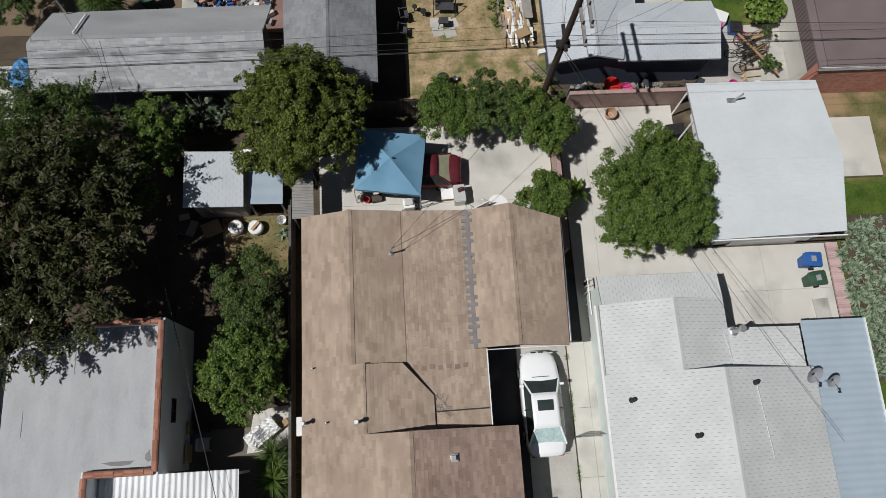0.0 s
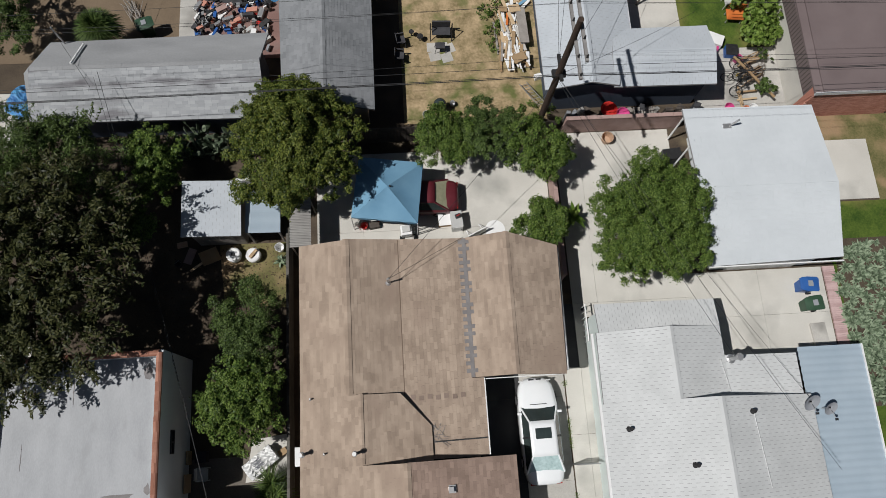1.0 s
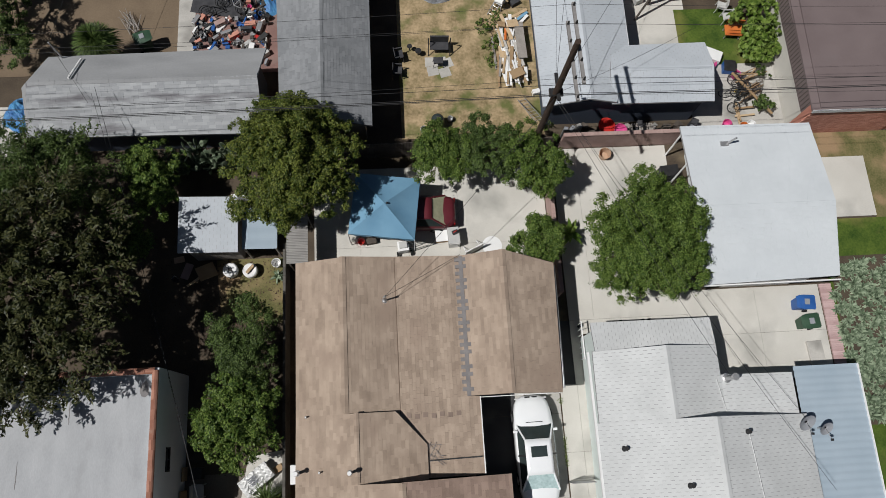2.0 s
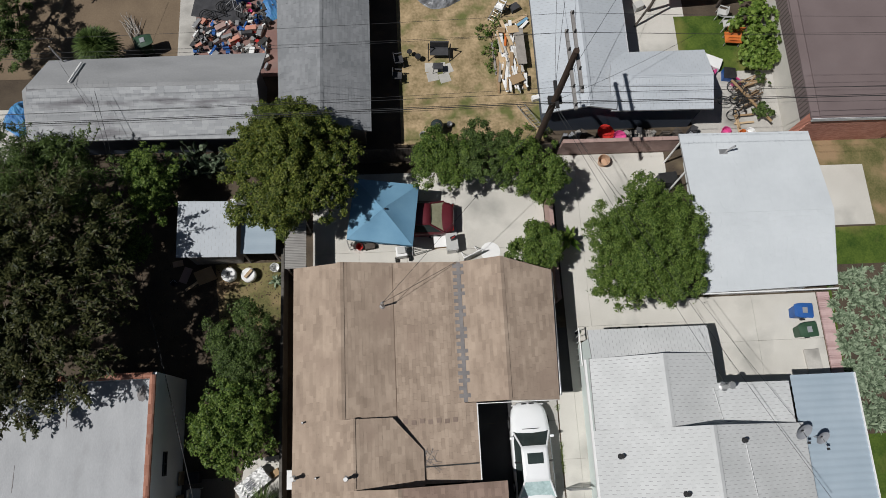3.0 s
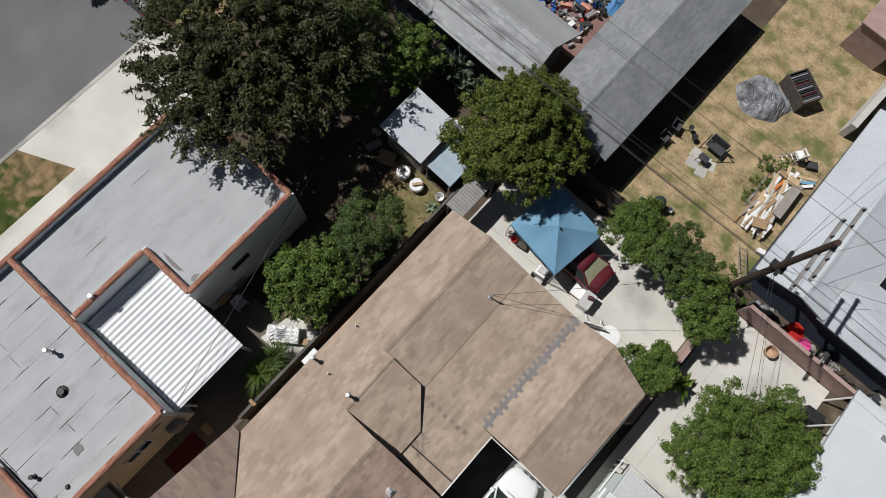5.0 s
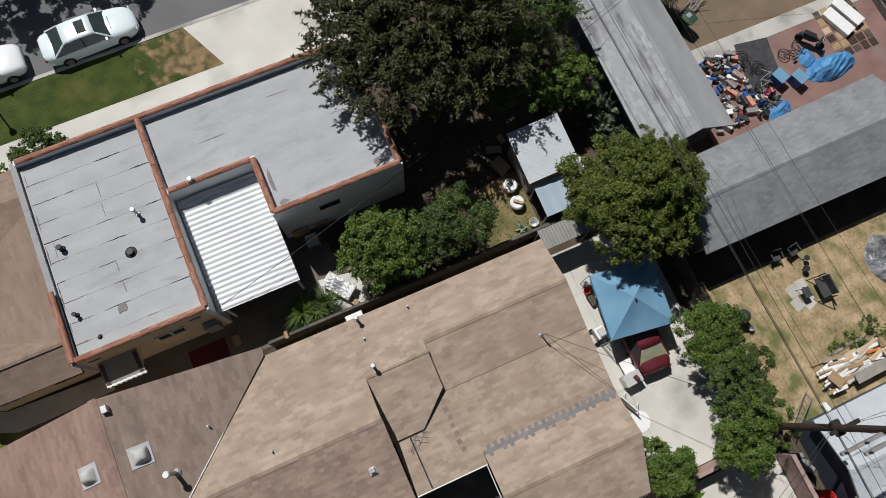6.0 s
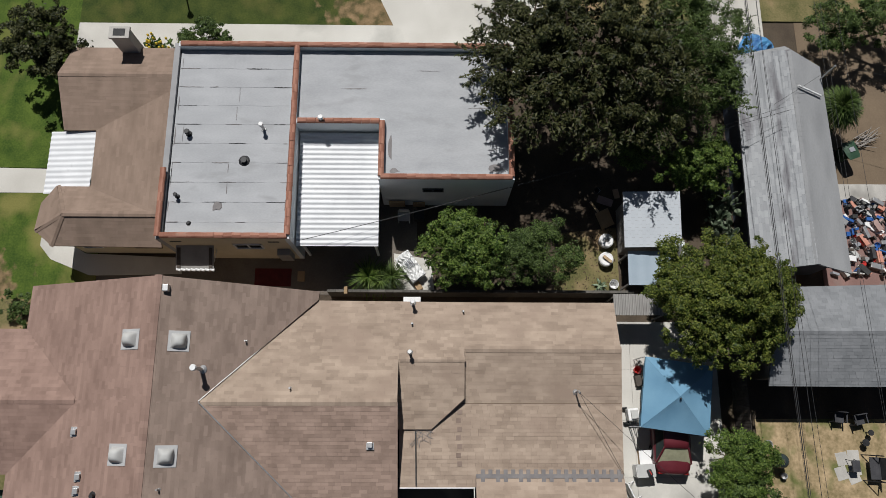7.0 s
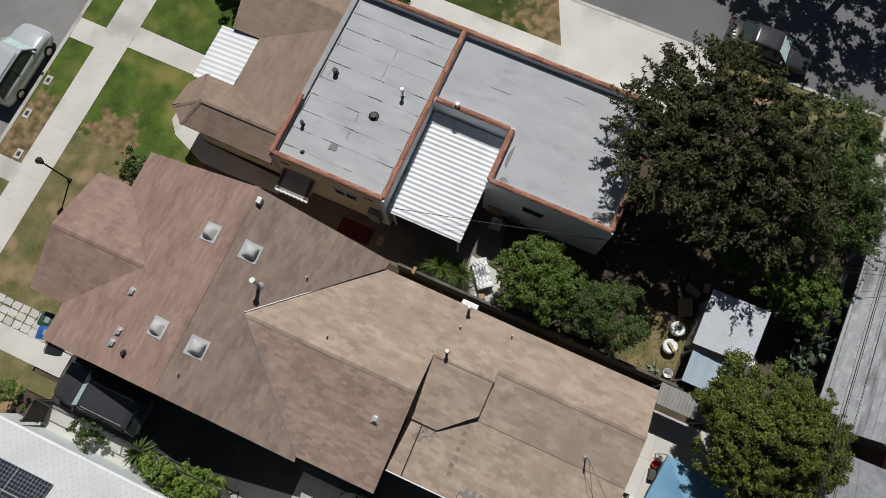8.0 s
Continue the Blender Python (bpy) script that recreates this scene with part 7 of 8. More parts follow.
for i in range(22):
    x, y = rc.uniform(-0.5, 0.4), rc.uniform(-0.9, 0.9)
    h = rc.uniform(0.7, 1.3)
    st = part("stem", tubes(((x, y, 0), (x, y, h), 0.015), seg=5), "leaf_mid", canna)
    part("flower", ball(bmesh.new(), (x, y, h), 0.07, 0.07, 0.1, 6, 5), "yellow", st)
    bm = bmesh.new()
    for k in range(5):
        a = rc.uniform(0, 6.28)
        d = Vector((math.cos(a), math.sin(a), 0.5)) * 0.3
        s = Vector((-d.y, d.x, 0)) * 0.3
        b = Vector((x, y, h * 0.2 + 0.12 * k))
        bm.faces.new([bm.verts.new(p) for p in (b, b + d * 0.5 + s, b + d, b + d * 0.5 - s)])
    part("leaves", bm, "leaf_mid", st)
for x, y in ((-22.2, -15.1), (-2.44, -24.1)):
    lp = thing("lamp_post", "thin dark metal garden lamp post", "lamp post", (x, y, 0.08))
    part("base", boxes((-0.1, -0.1, 0, 0.1, 0.1, 0.15), bevel=0.02), "darkmetal", lp)
    part("post", tubes(((0, 0, 0.1), (0, 0, 2.6), 0.045, 0.04), seg=8), "darkmetal", lp)
    part("lamp_head", tubes(((0, 0, 2.55), (0, 0, 2.85), 0.1, 0.17), ((0, 0, 2.85), (0, 0, 2.95), 0.19, 0.05), seg=8), "darkmetal", lp)

# ---- east side and front drive ----
iron = thing("iron_fence", "grey mesh and rail fence beside the drive", "fence")
for i in range(6):
    part("post", tubes(((7.55, -19.0 + i * 2.05, 0), (7.55, -19.0 + i * 2.05, 1.5), 0.035)), "darkmetal", iron)
part("rail", tubes(((7.55, -19.0, 1.48), (7.55, -8.75, 1.48), 0.025)), "charcoal", iron)
part("rail", tubes(((7.55, -19.0, 0.2), (7.55, -8.75, 0.2), 0.02)), "charcoal", iron)
for i in range(120):
    y = -18.95 + i * 0.085
    o = part("picket", tubes(((7.55, y, 0.15), (7.55, y, 1.46), 0.008), seg=4), "charcoal", iron)
gate = thing("gate", "dark solid side gate between the houses", "gate", (8.1, -18.9, 0))
part("panel", boxes((-0.5, -0.03, 0.08, 0.45, 0.03, 1.7)), "fencewood", gate)
for x in (-0.52, 0.47):
    part("post", boxes((x - 0.04, -0.05, 0, x + 0.04, 0.05, 1.8)), "fencewood", gate)
flag = tagged(new("path_flagstone", None), "crazy paving of pale flagstones beside the front lawn", "path", kind="structure")
rf_ = random.Random(9)
for i in range(3):
    for j in range(9):
        x, y = 4.3 + i * 0.42, -25.0 + j * 0.5
        pts = [(x + dx * rf_.uniform(0.8, 1.05), y + dy * rf_.uniform(0.8, 1.05)) for dx, dy in ((-0.2, -0.24), (0.0, -0.26), (0.2, -0.24), (0.2, 0.2), (0.02, 0.25), (-0.2, 0.22))]
        part("flagstone", prism_of(pts, 0.05, 0.125 + 0.003 * rf_.random()), "stoneflag", flag)
sheet("driveway_front", rect(5.35, -28.5, 6.5, -19.2), 0.118, "concrete", "pale concrete drive strip to the street", "driveway")
sheet("driveway_front_edge", rect(6.75, -28.5, 7.6, -19.0), 0.112, "patchlawn", "dry grass strip beside the drive", "lawn")
chain = thing("gate", "low chain-link gate across the driveway", "gate", (8.15, -3.5, 0.05))
for x in (-0.45, 0.5):
    part("post", tubes(((x, 0, 0), (x, 0, 1.2), 0.03)), "steel", chain)
for z in (0.15, 0.65, 1.15):
    part("rail", tubes(((-0.45, 0, z), (0.5, 0, z), 0.018)), "steel", chain)
for i in range(9):
    part("bar", tubes(((-0.4 + i * 0.1, 0, 0.15), (-0.4 + i * 0.1, 0, 1.15), 0.008), seg=4), "steel", chain)
grass_bm = bmesh.new()
rg_ = random.Random(3)
for i in range(900):
    y = rg_.uniform(-5.5, 0.3)
    if math.sin(y * 2.1) + 0.4 * math.sin(y * 7) < 0.1:
        continue
    x = 7.68 + rg_.gauss(0, 0.045)
    h, a = rg_.uniform(0.05, 0.16), rg_.uniform(0, 6.28)
    d = Vector((math.cos(a), math.sin(a), 0)) * 0.05
    s = Vector((-d.y, d.x, 0)) * 0.3
    b = Vector((x, y, 0.03))
    grass_bm.faces.new([grass_bm.verts.new(p) for p in (b - s, b + s, b + d + Vector((0, 0, h)))])
tagged(part("grass", grass_bm, "leaf_lime"), "green weeds growing in the driveway joint", "grass", kind="stuff")
for i, (x, y) in enumerate(((8.95, 3.5), (11.0, 3.55), (10.6, 3.5), (12.1, 3.55), (12.4, 3.56))):
    bucket("small dark plant pot under the eaves", x, y + 0.2, 0.05, 0.11, 0.22, "charcoal", "flower_pot", False)
rail = thing("railing", "white wooden railing beside the grey house", "railing", (8.85, 2.9, 0.05))
part("rail", boxes((-0.025, -0.9, 0.9, 0.025, 0.9, 0.94)), "white", rail)
for i in range(7):
    part("baluster", boxes((-0.015, -0.87 + i * 0.28, 0.0, 0.015, -0.84 + i * 0.28, 0.9)), "white", rail)

# ---- north yard ----
sw = thing("swing_bench", "dark grey garden swing bench on the grass", "bench", (2.95, 19.2, 0.03), rz=-2)
part("seat", boxes((-0.5, -0.25, 0.42, 0.5, 0.25, 0.48), bevel=0.02), "charcoal", sw)
part("backrest", boxes((-0.5, 0.22, 0.48, 0.5, 0.3, 0.98), bevel=0.02), "charcoal", sw)
for x in (-0.58, 0.58):
    part("frame", tubes(((x, -0.35, 0), (x, 0.05, 1.1), 0.025), ((x, 0.4, 0), (x, 0.05, 1.1), 0.025)), "darkmetal", sw)
fp = thing("fire_pit", "small black fire pit table on paving slabs", "fire pit", (2.85, 18.3, 0.045))
part("top", boxes((-0.26, -0.18, 0.4, 0.26, 0.18, 0.5), bevel=0.015), "charcoal", fp)
for x in (-0.22, 0.22):
    for y in (-0.15, 0.15):
        part("leg", tubes(((x, y, 0.4), (x * 1.3, y * 1.3, 0), 0.015)), "darkmetal", fp)
for i, (x, y) in enumerate(((2.45, 18.5), (3.0, 18.5), (2.55, 17.95), (3.2, 17.85), (3.35, 18.4))):
    ob = part("paving_slab", boxes((-0.3, -0.28, 0.0, 0.3, 0.28, 0.035), bevel=0.01), "oldconcrete")
    ob.matrix_basis = pose(x, y, 0.0 + 0.001 * i, 0, 0, 5 * i)
    tagged(ob, "worn pale paving slab sunk in the grass", "paving slab", "slabs under the fire pit")
for x, y, rz in ((0.75, 18.75, -80), (0.65, 17.8, -95)):
    plastic_chair("black garden chair beside the dark roof", x, y, 0.03, rz, "charcoal", "garden_chair")
for x, y, r in ((1.35, 19.25, 0.14), (1.8, 18.95, 0.17)):
    t = thing("side_table", "small round black garden table", "table", (x, y, 0.03))
    part("top", tubes(((0, 0, 0.4), (0, 0, 0.43), r), seg=16), "darkmetal", t)
    part("leg", tubes(((0, 0, 0), (0, 0, 0.4), 0.03)), "darkmetal", t)
bq = thing("kettle_barbecue", "black round kettle barbecue beside the bushes", "barbecue", (2.6, 14.7, 0.03))
smooth(part("bowl", ball(bmesh.new(), (0, 0, 0.75), 0.34, 0.34, 0.3, 18, 12), "carglass", bq))
for k in range(3):
    a = 2.1 * k
    part("leg", tubes(((0.15 * math.cos(a), 0.15 * math.sin(a), 0.6), (0.3 * math.cos(a), 0.3 * math.sin(a), 0), 0.015)), "steel", bq)
part("handle", tubes(((-0.08, 0, 1.07), (0.08, 0, 1.07), 0.02)), "fencewood", bq)
bucket("grey metal pail beside the barbecue", 3.3, 15.0, 0.03, 0.14, 0.28, "steel")
bucket("white plastic pot beside the barbecue", 1.9, 14.4, 0.03, 0.2, 0.3, "dome", "flower_pot", False)


def ladder(label, a, b, w=0.4, rungs=8):
    a, b = Vector(a), Vector(b)
    t = thing("ladder", label, "ladder", tuple(a))
    d = b - a
    s = Vector((-d.y, d.x, 0)).normalized() * w / 2
    for k in (-1, 1):
        part("rail", tubes((s * k, d + s * k, 0.025), seg=6), "steel", t)
    for i in range(rungs):
        p = d * ((i + 0.5) / rungs)
        part("rung", tubes((p - s, p + s, 0.015), seg=6), "steel", t)


ladder("aluminium ladder leaning on the back fence", (7.2, 16.1, 0.05), (7.75, 14.0, 1.6))
ladder("aluminium step ladder lying on the grass", (5.9, 21.2, 0.1), (6.5, 22.1, 0.5), 0.35, 5)
bm = bmesh.new()
pk = random.Random(21)
pile = thing("timber_pile", "heap of white and brown boards and offcuts", "timber pile", (6.9, 18.8, 0.03))
for i in range(120):
    u = pk.uniform(-1.15, 1.0)
    v = pk.uniform(-1.6, 1.5)
    ln = pk.uniform(0.5, 1.7)
    wd = pk.choice((0.06, 0.09, 0.12, 0.18, 0.3))
    m = pk.choice(("white", "white", "white", "plank", "cardboard", "white", "stoneflag", "orange" if i % 23 == 0 else "white"))
    ob = part("board", boxes((-wd / 2, -ln / 2, 0, wd / 2, ln / 2, 0.025)), m, pile)
    ob.matrix_basis = pose(u * 0.55 + v * -0.05, v, 0.03 + 0.004 * i, pk.uniform(-4, 4), pk.uniform(-6, 6), pk.gauss(5, 9))
for x, y, w, d, m, rz in ((7.35, 19.3, 0.5, 2.2, "greywood", 2), (7.0, 17.3, 0.75, 0.5, "cardboard", 25), (7.0, 20.3, 0.6, 0.45, "plank", 10), (6.4, 20.3, 0.4, 0.3, "plank", -5)):
    ob = part("panel", boxes((-w / 2, -d / 2, 0, w / 2, d / 2, 0.04)), m, pile)
    ob.matrix_basis = pose(x - 6.9, y - 18.8, 0.62 + 0.05 * (rz > 5), 0, 4, rz)
for i, (x, y) in enumerate(((5.95, 18.9), (6.1, 17.8), (6.25, 18.4))):
    ob = part("plank", boxes((-0.06, -1.0, 0, 0.06, 1.0, 0.035)), ("greywood", "plank", "greywood")[i], pile)
    ob.matrix_basis = pose(x - 6.9, y - 18.8, 0.05 + 0.04 * i, 0, 0, 3 - 5 * i)
carton("long low block beside the pale roof", 8.0, 16.4, 0.03, 0.4, 0.25, 0.3, "white", 12, "box")


def heap(label, x, y, z, rx, ry, h, material, seed, name="tarp", rz=0):
    """A cloth thrown over a pile, with folds."""
    t = thing(name, label, "tarp", (x, y, z), rz=rz)
    bm = bmesh.new()
    n1, n2 = 64, 44
    rows = []
    for j in range(n2):
        row = []
        for i in range(n1):
            a = 2 * math.pi * i / n1
            f = 1 - j / (n2 - 1)
            wob = 1 + 0.22 * noise.noise((math.cos(a) * 1.4, math.sin(a) * 1.4, seed))
            px, py = rx * f * wob * math.cos(a), ry * f * wob * math.sin(a)
            hh = h * (1 - f ** 2.4) * (0.75 + 0.5 * noise.noise((px * 0.9, py * 0.9, seed + 3.0)))
            crease = lambda k, q: 0.5 - abs(noise.noise((px * k + py * 0.6 * k, py * 0.5 * k - px * 0.3 * k, seed + q)))
            fold = h * (0.26 * crease(1.5, 9.0) + 0.16 * crease(3.1, 4.0) + 0.08 * crease(6.5, 2.0) - 0.15)
            row.append(bm.verts.new((px, py, max(0.01, hh + fold * (1 if f < 0.97 else 0.2)))))
        rows.append(row)
    for p, q in zip(rows, rows[1:]):
        for i in range(n1):
            bm.faces.new((p[i], p[(i + 1) % n1], q[(i + 1) % n1], q[i]))
    bmesh.ops.remove_doubles(bm, verts=rows[-1], dist=0.01)
    part("sheet", bm, material, t)
    return t


heap("crumpled silver grey tarp over a pile on dry grass", 3.2, 23.4, 0.03, 1.5, 1.25, 0.9, "silvertarp", 2.0, rz=10)
shelf = thing("open_crate", "open wooden crate full of dark clothes", "crate", (4.35, 24.9, 0.03), rz=-28)
for r in ((-0.9, -0.6, 0.9, -0.54), (-0.9, 0.54, 0.9, 0.6), (-0.9, -0.54, -0.84, 0.54), (0.84, -0.54, 0.9, 0.54)):
    part("side", boxes((r[0], r[1], 0, r[2], r[3], 1.0)), "fencewood", shelf)
for i in range(16):
    part("garment", boxes((-0.78 + i * 0.1, -0.5, 0.2, -0.72 + i * 0.1, 0.5, 0.85 + 0.05 * math.sin(i * 2.2))), ("charcoal", "dishgrey", "charcoal", "darkmetal", "charcoal", "rug", "tar")[i % 7], shelf)
plastic_chair("white plastic chair lying among weeds", 6.45, 21.9, 0.03, 60)
carton("grey covered seat beside the wall", 7.3, 22.0, 0.03, 0.5, 0.4, 0.3, "charcoal", 30, "stool")
for i, (x, y, m) in enumerate(((7.45, 21.3, "plank"), (7.5, 21.0, "bluefabric"), (7.55, 20.7, "white"))):
    ob = part("board", boxes((-0.6, -0.08, 0, 0.6, 0.08, 0.04)), m)
    ob.matrix_basis = pose(x, y, 0.04 + 0.05 * i, 0, -6, 25 + 10 * i)
    tagged(ob, "loose painted board beside the pale house", "board", "boards beside the pale house")
structure("wall_yard", prism_of([(7.3, 24.6), (7.65, 24.6), (7.95, 31.5), (7.6, 31.5)], 0.0, 1.25), "stoneflag", "pale rendered yard wall beside the dry grass", "wall")
lean2 = thing("lean_to", "dusty pink lean-to shed at the end of the yard", "shed")
part("roof", boxes((4.3, 28.9, 2.2, 6.7, 33, 2.32), bevel=0.02), "pinkwall", lean2)
part("wall", boxes((4.4, 29.0, 0, 6.6, 29.12, 2.2)), "pinkwall", lean2)
part("wall", boxes((6.48, 29.12, 0, 6.6, 33, 2.2)), "pinkwall", lean2)

# ---- clutter between the pink wall and the blue walls ----
cl = random.Random(33)
for i in range(22):
    x = 9.2 + i * 0.33
    m = cl.choice(("charcoal", "darkmetal", "fencewood", "greywood", "dishgrey", "corrgrey"))
    w, d, h = cl.uniform(0.15, 0.4), cl.uniform(0.15, 0.4), cl.uniform(0.3, 1.2)
    carton("dark odds and ends stored behind the block wall", x, 13.75 + cl.uniform(-0.15, 0.3), 0.0, w, d, h, m, cl.uniform(0, 90), "storage_box")["group"] = "odds and ends behind the wall"
for x, y, r, m, lb in ((11.3, 13.85, 0.42, "red", "red plastic play pool leaning on the wall"), (12.0, 13.6, 0.32, "pink", "pink plastic tub behind the wall")):
    bucket(lb, x, y, 0.9, r, 0.25, m, "tub", False)
    carton("dark crate under a plastic tub", x, y, 0.0, 0.5, 0.5, 0.9, "fencewood", 0, "crate")
pal = thing("pallet", "grey wooden pallet standing behind the wall", "pallet", (13.2, 13.75, 0))
for i in range(9):
    part("slat", boxes((-0.55 + i * 0.13, -0.25, 0.9 + 0.02 * (i % 2), -0.46 + i * 0.13, 0.25, 0.93 + 0.02 * (i % 2))), "greywood", pal)
part("bearer", boxes((-0.55, -0.2, 0, 0.6, -0.1, 0.9), (-0.55, 0.1, 0, 0.6, 0.2, 0.9)), "greywood", pal)


def bicycle(label, x, y, z, rz, lean=75, material="darkmetal"):
    t = thing("bicycle", label, "bicycle", (x, y, z), rz=rz)
    m = pose(0, 0, 0.12, lean, 0, 0)

    def ring(cx, r):
        bm = bmesh.new()
        k = 20
        for i in range(k):
            a, b = 2 * math.pi * i / k, 2 * math.pi * (i + 1) / k
            tube(bm, (cx + r * math.cos(a), 0, r + r * math.sin(a)), (cx + r * math.cos(b), 0, r + r * math.sin(b)), 0.022, seg=5, caps=False)
        for i in range(6):
            a = math.pi * i / 6
            tube(bm, (cx - r * math.cos(a), 0, r - r * math.sin(a)), (cx + r * math.cos(a), 0, r + r * math.sin(a)), 0.004, seg=3, caps=False)
        bm.transform(m)
        return bm
    part("wheel", ring(-0.5, 0.32), "tyre", t)
    part("wheel", ring(0.5, 0.32), "tyre", t)
    bm = tubes(((-0.5, 0, 0.32), (-0.15, 0, 0.75), 0.02), ((-0.5, 0, 0.32), (-0.05, 0, 0.3), 0.02), ((-0.05, 0, 0.3), (0.4, 0, 0.78), 0.022), ((-0.15, 0, 0.75), (0.4, 0, 0.78), 0.02), ((-0.05, 0, 0.3), (-0.17, 0, 0.85), 0.02), ((0.5, 0, 0.32), (0.38, 0, 0.9), 0.02), seg=6)
    bm.transform(m)
    part("frame", bm, material, t)
    bm = tubes(((0.38, -0.28, 0.92), (0.38, 0.28, 0.92), 0.018), seg=6)
    bm.transform(m)
    part("handlebar", bm, "darkmetal", t)
    bm = boxes((-0.3, -0.07, 0.85, -0.05, 0.07, 0.92), bevel=0.02)
    bm.transform(m)
    part("saddle", bm, "darkmetal", t)
    return t


for i, (x, y, rz, lean) in enumerate(((18.5, 15.6, 70, 60), (18.75, 16.1, 110, 70), (18.4, 16.3, 35, 65))):
    bicycle("black bicycle leaning in a heap of bicycles", x, y, 0.04 + 0.1 * i, rz, lean)
carton("white foam box on the small lawn", 17.95, 18.2, 0.05, 0.95, 0.65, 0.4, "white", -25, "box")
bucket("pink plastic tub beside the foam box", 17.75, 17.75, 0.05, 0.35, 0.3, "pink", "tub", False)
carton("blue plastic crate with dark contents", 18.75, 17.45, 0.05, 0.6, 0.6, 0.4, "bluebin", -8, "crate", lid="darkmetal")
cart = thing("shopping_cart", "orange shopping cart beside the vine", "cart", (19.3, 19.6, 0.05), rz=-5)
for i in range(9):
    part("wire", tubes(((-0.45 + i * 0.11, -0.3, 0.45), (-0.45 + i * 0.11, -0.3, 0.95), 0.008), ((-0.45 + i * 0.11, -0.3, 0.45), (-0.45 + i * 0.11, 0.3, 0.45), 0.008), ((-0.45 + i * 0.11, 0.3, 0.45), (-0.45 + i * 0.11, 0.3, 0.95), 0.008), seg=4), "orange", cart)
part("basket", boxes((-0.48, -0.32, 0.4, 0.48, 0.32, 0.46), (-0.48, -0.33, 0.9, 0.48, -0.3, 0.96), (-0.48, 0.3, 0.9, 0.48, 0.33, 0.96)), "orange", cart)
for x in (-0.4, 0.4):
    for y in (-0.25, 0.25):
        part("caster", tubes(((x, y, 0.4), (x, y, 0.06), 0.02), ((x - 0.02, y, 0.06), (x + 0.02, y, 0.06), 0.06)), "steel", cart)
for i, (x, y) in enumerate(((18.9, 21.2), (19.1, 20.5))):
    plastic_chair("pale folding chair beside the small lawn", x, y, 0.05, 70 + 20 * i, "dome")
lum = random.Random(17)
lp_ = thing("timber_pile", "sticks and long planks piled beside the path", "timber pile", (19.75, 16.0, 0.06))
for i in range(34):
    ln = lum.uniform(0.6, 1.6)
    ob = part("stick", tubes(((-ln / 2, 0, 0), (ln / 2, 0, 0), lum.uniform(0.02, 0.045)), seg=6), lum.choice(("plank", "greywood", "plank", "polewood")), lp_)
    ob.matrix_basis = pose(lum.uniform(-0.35, 0.35), lum.uniform(-0.4, 1.1), 0.05 + 0.012 * i, 0, 0, lum.gauss(25, 25))
ob = part("long_plank", boxes((-0.07, -1.55, 0, 0.07, 1.55, 0.04)), "plank", lp_)
ob.matrix_basis = pose(-0.15, -0.3, 0.5, -3, 0, 33)
for i in range(4):
    ob = part("frame_board", boxes((-0.05, -0.55, 0, 0.05, 0.55, 0.04)), "plank", lp_)
    ob.matrix_basis = pose(-0.9 + 0.35 * (i % 2), -1.6 + 0.2 * i, 0.05 + 0.05 * i, 0, 0, 90 * (i % 2) + 4)
for x, y, m, lb in ((19.0, 13.9, "orange", "orange bucket in the cluttered side yard"), (19.4, 14.0, "white", "white bucket in the cluttered side yard"), (18.1, 14.1, "pink", "pink plastic toy in the side yard"), (17.2, 13.6, "purple", "purple bag in the side yard"), (19.1, 17.0, "pink", "pink bag beside the sticks"), (19.3, 16.8, "dishgrey", "grey bag beside the sticks")):
    bucket(lb, x, y, 0.04, 0.24, 0.3, m, "tub", False)
carton("yellow plastic bottle among sticks", 19.0, 16.1, 0.05, 0.2, 0.12, 0.1, "yellow", 30, "bottle")

# ---- red patio cover yard ----
for x, y, m, s in ((14.3, 21.9, "dome", 0.4), (14.6, 24.5, "charcoal", 0.5), (14.3, 25.2, "dome", 0.3), (14.2, 26.0, "dishgrey", 0.45)):
    carton("garden seat and boxes at the edge of the red cover", x, y, 0.04, s * 1.3, s, s, m, 25, "storage_box")
rp2 = part("prop", tubes(((15.0, 21.6, 2.4), (14.0, 20.7, 0.05), 0.06), seg=8), "fencewood", redr, "leaning brown timber prop")
bin_cart("dark green wheeled bin beside the pale roof", 10.9, 26.9, 0.03, "greenbin", 20)
carton("black rubbish sacks beside the lean-to", 9.0, 30.2, 0.03, 0.9, 0.6, 0.7, "charcoal", 15, "sack")

# ---- cluttered patio behind the long roof ----
sheet("mat_dark", [(-10.5, 22.0), (-10.2, 23.9), (-7.5, 23.4), (-7.8, 21.5)], 0.065, "charcoal", "dark grey rubber mat on the red patio", "mat")
bicycle("black bicycle lying on the rubber mat", -9.4, 22.5, 0.07, 30, 85)
bicycle("black bicycle lying on the red patio", -9.3, 24.6, 0.06, 100, 85)
bicycle("child bicycle lying on the rubber mat", -8.3, 22.0, 0.07, 150, 85, "steel")
for x, y in ((-7.75, 23.0), (-7.3, 23.95)):
    carton("blue plastic storage bin with a pale blue lid", x, y, 0.05, 0.7, 0.6, 0.6, "bluebin", 20, "storage_bin", lid="bluefabric")["group"] = "blue storage bins"
heap("bright blue tarp thrown over furniture", -7.3, 26.2, 0.05, 0.75, 1.5, 0.8, "bluetarp", 5.0)
heap("bright blue tarp bunched on the patio", -6.2, 22.3, 0.05, 0.6, 0.75, 0.45, "bluetarp", 8.0)
heap("blue tarp fold beside the scooter", -8.2, 25.3, 0.05, 0.6, 0.5, 0.4, "bluetarp", 11.0)
sc = thing("motor_scooter", "black motor scooter standing on the red patio", "scooter", (-9.0, 25.8, 0.05), rz=-50)
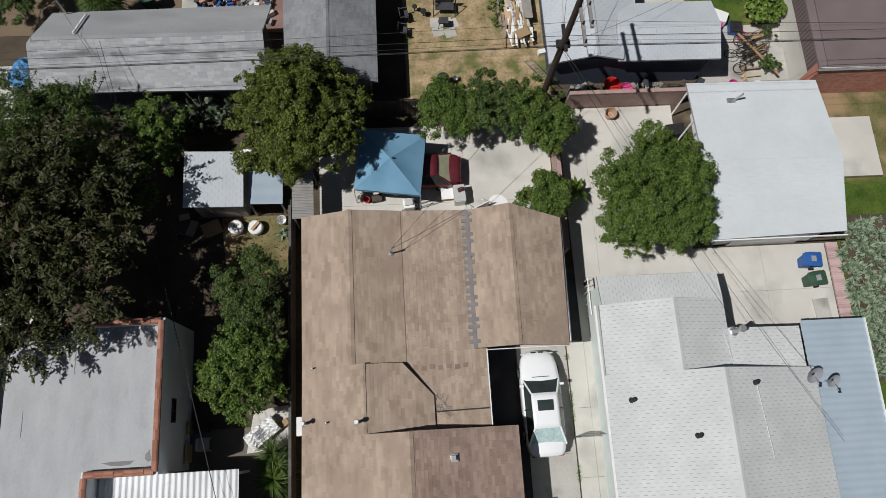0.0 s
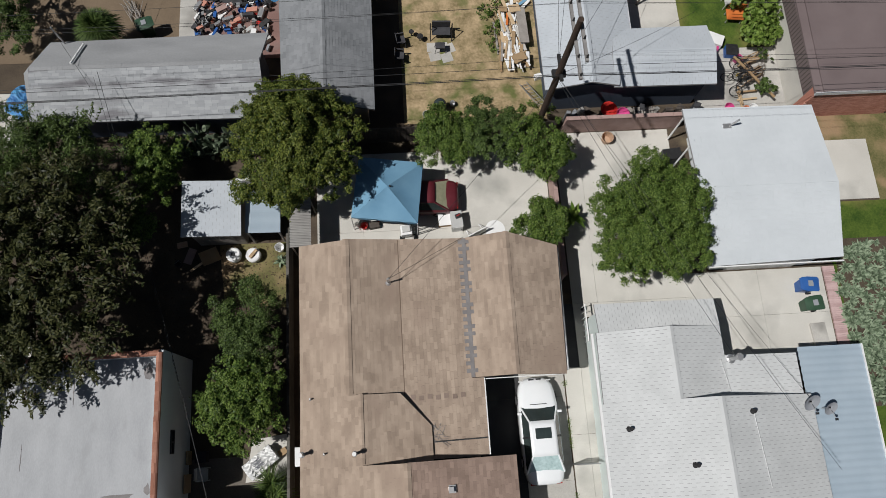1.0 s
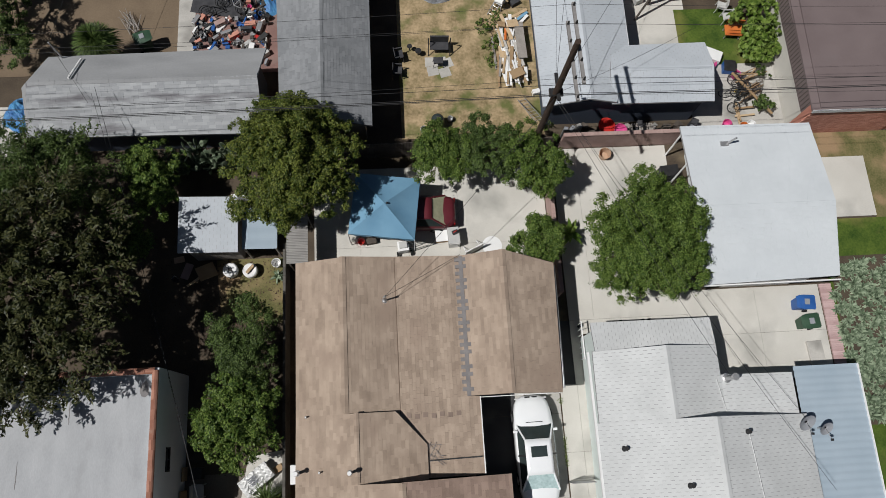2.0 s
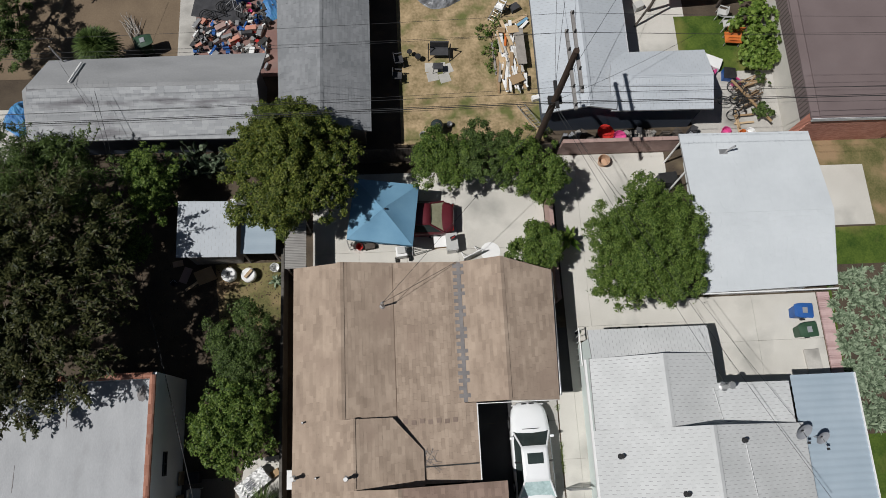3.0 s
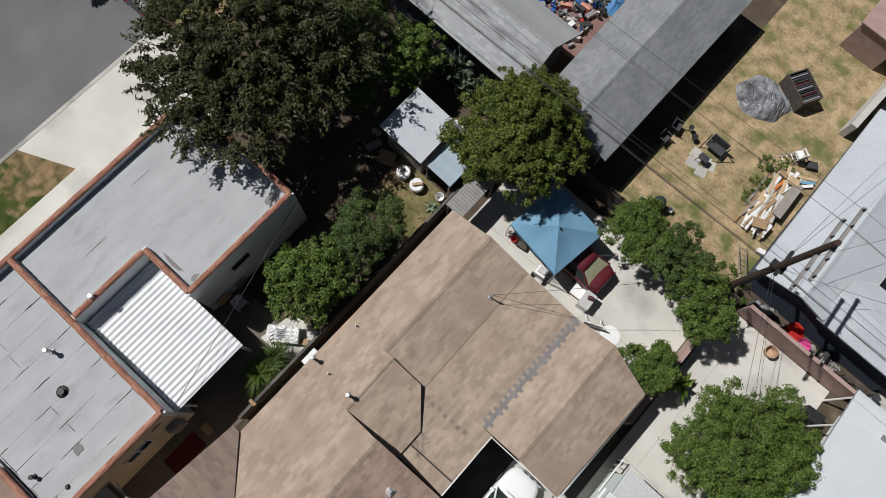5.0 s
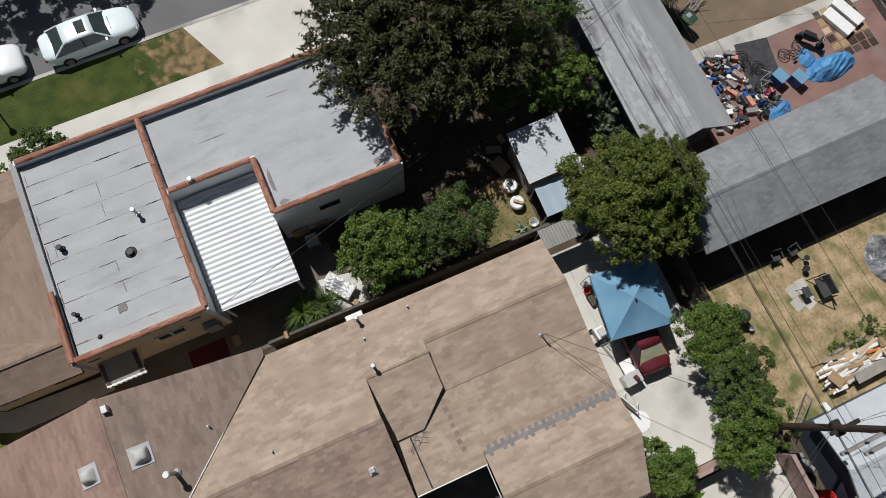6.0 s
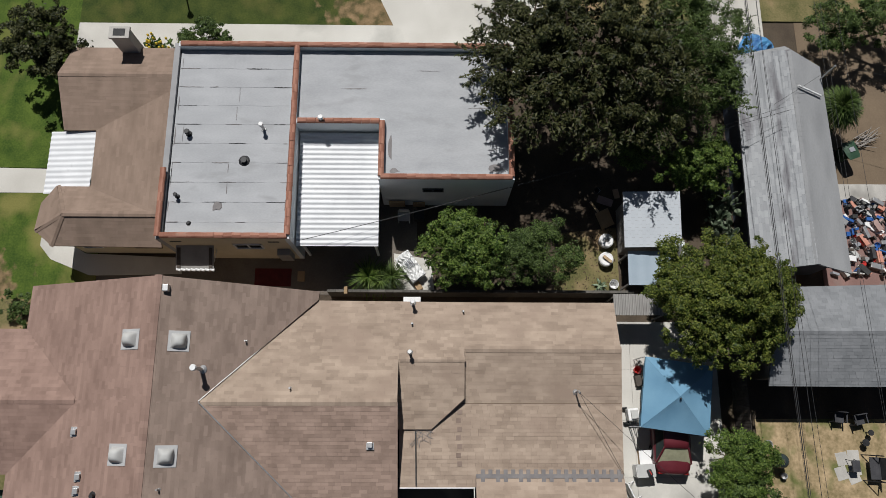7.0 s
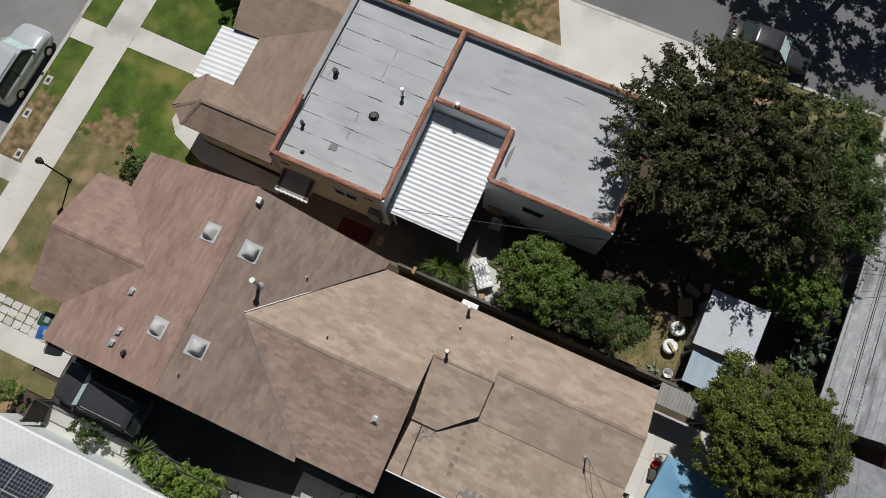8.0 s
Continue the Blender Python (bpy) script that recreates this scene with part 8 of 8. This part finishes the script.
smooth(part("body", ball(bmesh.new(), (0, -0.2, 0.55), 0.2, 0.55, 0.22, 14, 10), "charcoal", sc))
part("seat", boxes((-0.14, -0.6, 0.72, 0.14, 0.1, 0.82), bevel=0.05), "darkmetal", sc)
part("front_shield", boxes((-0.22, 0.42, 0.3, 0.22, 0.5, 0.95), bevel=0.03), "charcoal", sc)
part("handlebar", tubes(((-0.35, 0.42, 1.0), (0.35, 0.42, 1.0), 0.02)), "steel", sc)
for y in (-0.6, 0.6):
    part("wheel", tubes(((-0.06, y, 0.22), (0.06, y, 0.22), 0.22), seg=16), "tyre", sc)
mt = thing("mattress", "white foam mattress lying in two pieces", "mattress", (-9.6, 28.3, 0.06), rz=20)
part("pad", boxes((-0.95, 0.1, 0.0, 0.95, 0.75, 0.35), bevel=0.05), "white", mt)
part("pad", boxes((-0.85, -0.75, 0.0, 0.95, -0.05, 0.3), bevel=0.05), "white", mt)
pt = random.Random(41)
checks = tagged(new("tiles_wood", None), "patchwork of brown and tan floor tiles on the patio", "floor tiles", kind="structure")
for i in range(6):
    for j in range(5):
        w, d = pt.uniform(0.35, 0.5), pt.uniform(0.35, 0.5)
        o = part("tile", boxes((-w / 2, -d / 2, 0, w / 2, d / 2, 0.02 + 0.002 * ((i + j) % 3))), pt.choice(("plank", "fencewood", "cardboard", "polewood")), checks)
        o.matrix_basis = pose(-10.3 + i * 0.52, 27.2 + j * 0.52, 0.05, 0, 0, 4)
for i in range(230):
    x, y = pt.uniform(-10.2, -6.3), pt.uniform(18.7, 21.6)
    if x > -9.0 and pt.random() < 0.35:
        y = pt.uniform(21.0, 22.6)
        x = pt.uniform(-7.6, -6.0)
    m = pt.choice(("red", "pinkwall", "charcoal", "white", "charcoal", "dishgrey", "bluebin", "darkmetal", "darkmetal", "steel", "fencewood", "dome", "corrgrey", "brick", "tar", "pink" if i % 4 == 0 else "steel"))
    if pt.random() < 0.35:
        bucket("toys and tubs crowded on the patio", x, y, 0.05, pt.uniform(0.06, 0.15), pt.uniform(0.15, 0.35), m, "tub", False)["group"] = "clutter on the patio"
    else:
        carton("toys and boxes crowded on the patio", x, y, 0.05, pt.choice((0.12, 0.2, 0.35, 0.6)), pt.uniform(0.06, 0.3), pt.uniform(0.08, 0.4), m, pt.uniform(0, 90), "storage_box")["group"] = "clutter on the patio"
bin_cart("pale green wheeled bin beside the yucca", -12.6, 19.9, 0.02, "greenbin", -70)
br = thing("branch_pile", "dry palm fronds piled beside the yucca", "branches", (-13.4, 20.9, 0.02))
for i in range(16):
    ob = part("frond", tubes(((0, 0, 0.0), (1.1, 0, 0.1), 0.03, 0.01), seg=5), "greywood", br)
    ob.matrix_basis = pose(pt.uniform(-0.3, 0.3), pt.uniform(-0.3, 0.3), 0.05 + 0.01 * i, 0, 0, pt.gauss(120, 25))
heap("blue tarp at the end of the long roof", -18.82, 16.08, 0.1, 0.9, 0.9, 0.6, "bluetarp", 15.0)

end_fence = thing("iron_fence", "black iron bar fence on a low grey wall", "fence")
part("plinth", boxes((-10.0, 30.6, 0, -1.0, 30.8, 0.5)), "block", end_fence)
for z in (0.6, 1.7):
    part("rail", boxes((-10.0, 30.68, z, -1.0, 30.72, z + 0.04)), "darkmetal", end_fence)
for i in range(70):
    part("bar", boxes((-9.95 + 0.128 * i, 30.69, 0.5, -9.93 + 0.128 * i, 30.71, 1.8)), "darkmetal", end_fence)
# fallen leaves and litter under the trees
lt = random.Random(51)
bm = bmesh.new()
for i in range(1500):
    x, y = lt.uniform(-13, -5.4), lt.uniform(2.2, 9.5)
    s, a = lt.uniform(0.03, 0.07), lt.uniform(0, 6.28)
    d, e = Vector((math.cos(a), math.sin(a), lt.uniform(-0.3, 0.3))) * s, Vector((-math.sin(a), math.cos(a), 0)) * s * 0.5
    c = Vector((x, y, 0.03))
    bm.faces.new([bm.verts.new(p) for p in (c - d, c + e, c + d, c - e)])
tagged(part("leaf_litter", bm, "twig"), "dry fallen leaves on the shaded soil", "leaves", kind="stuff")
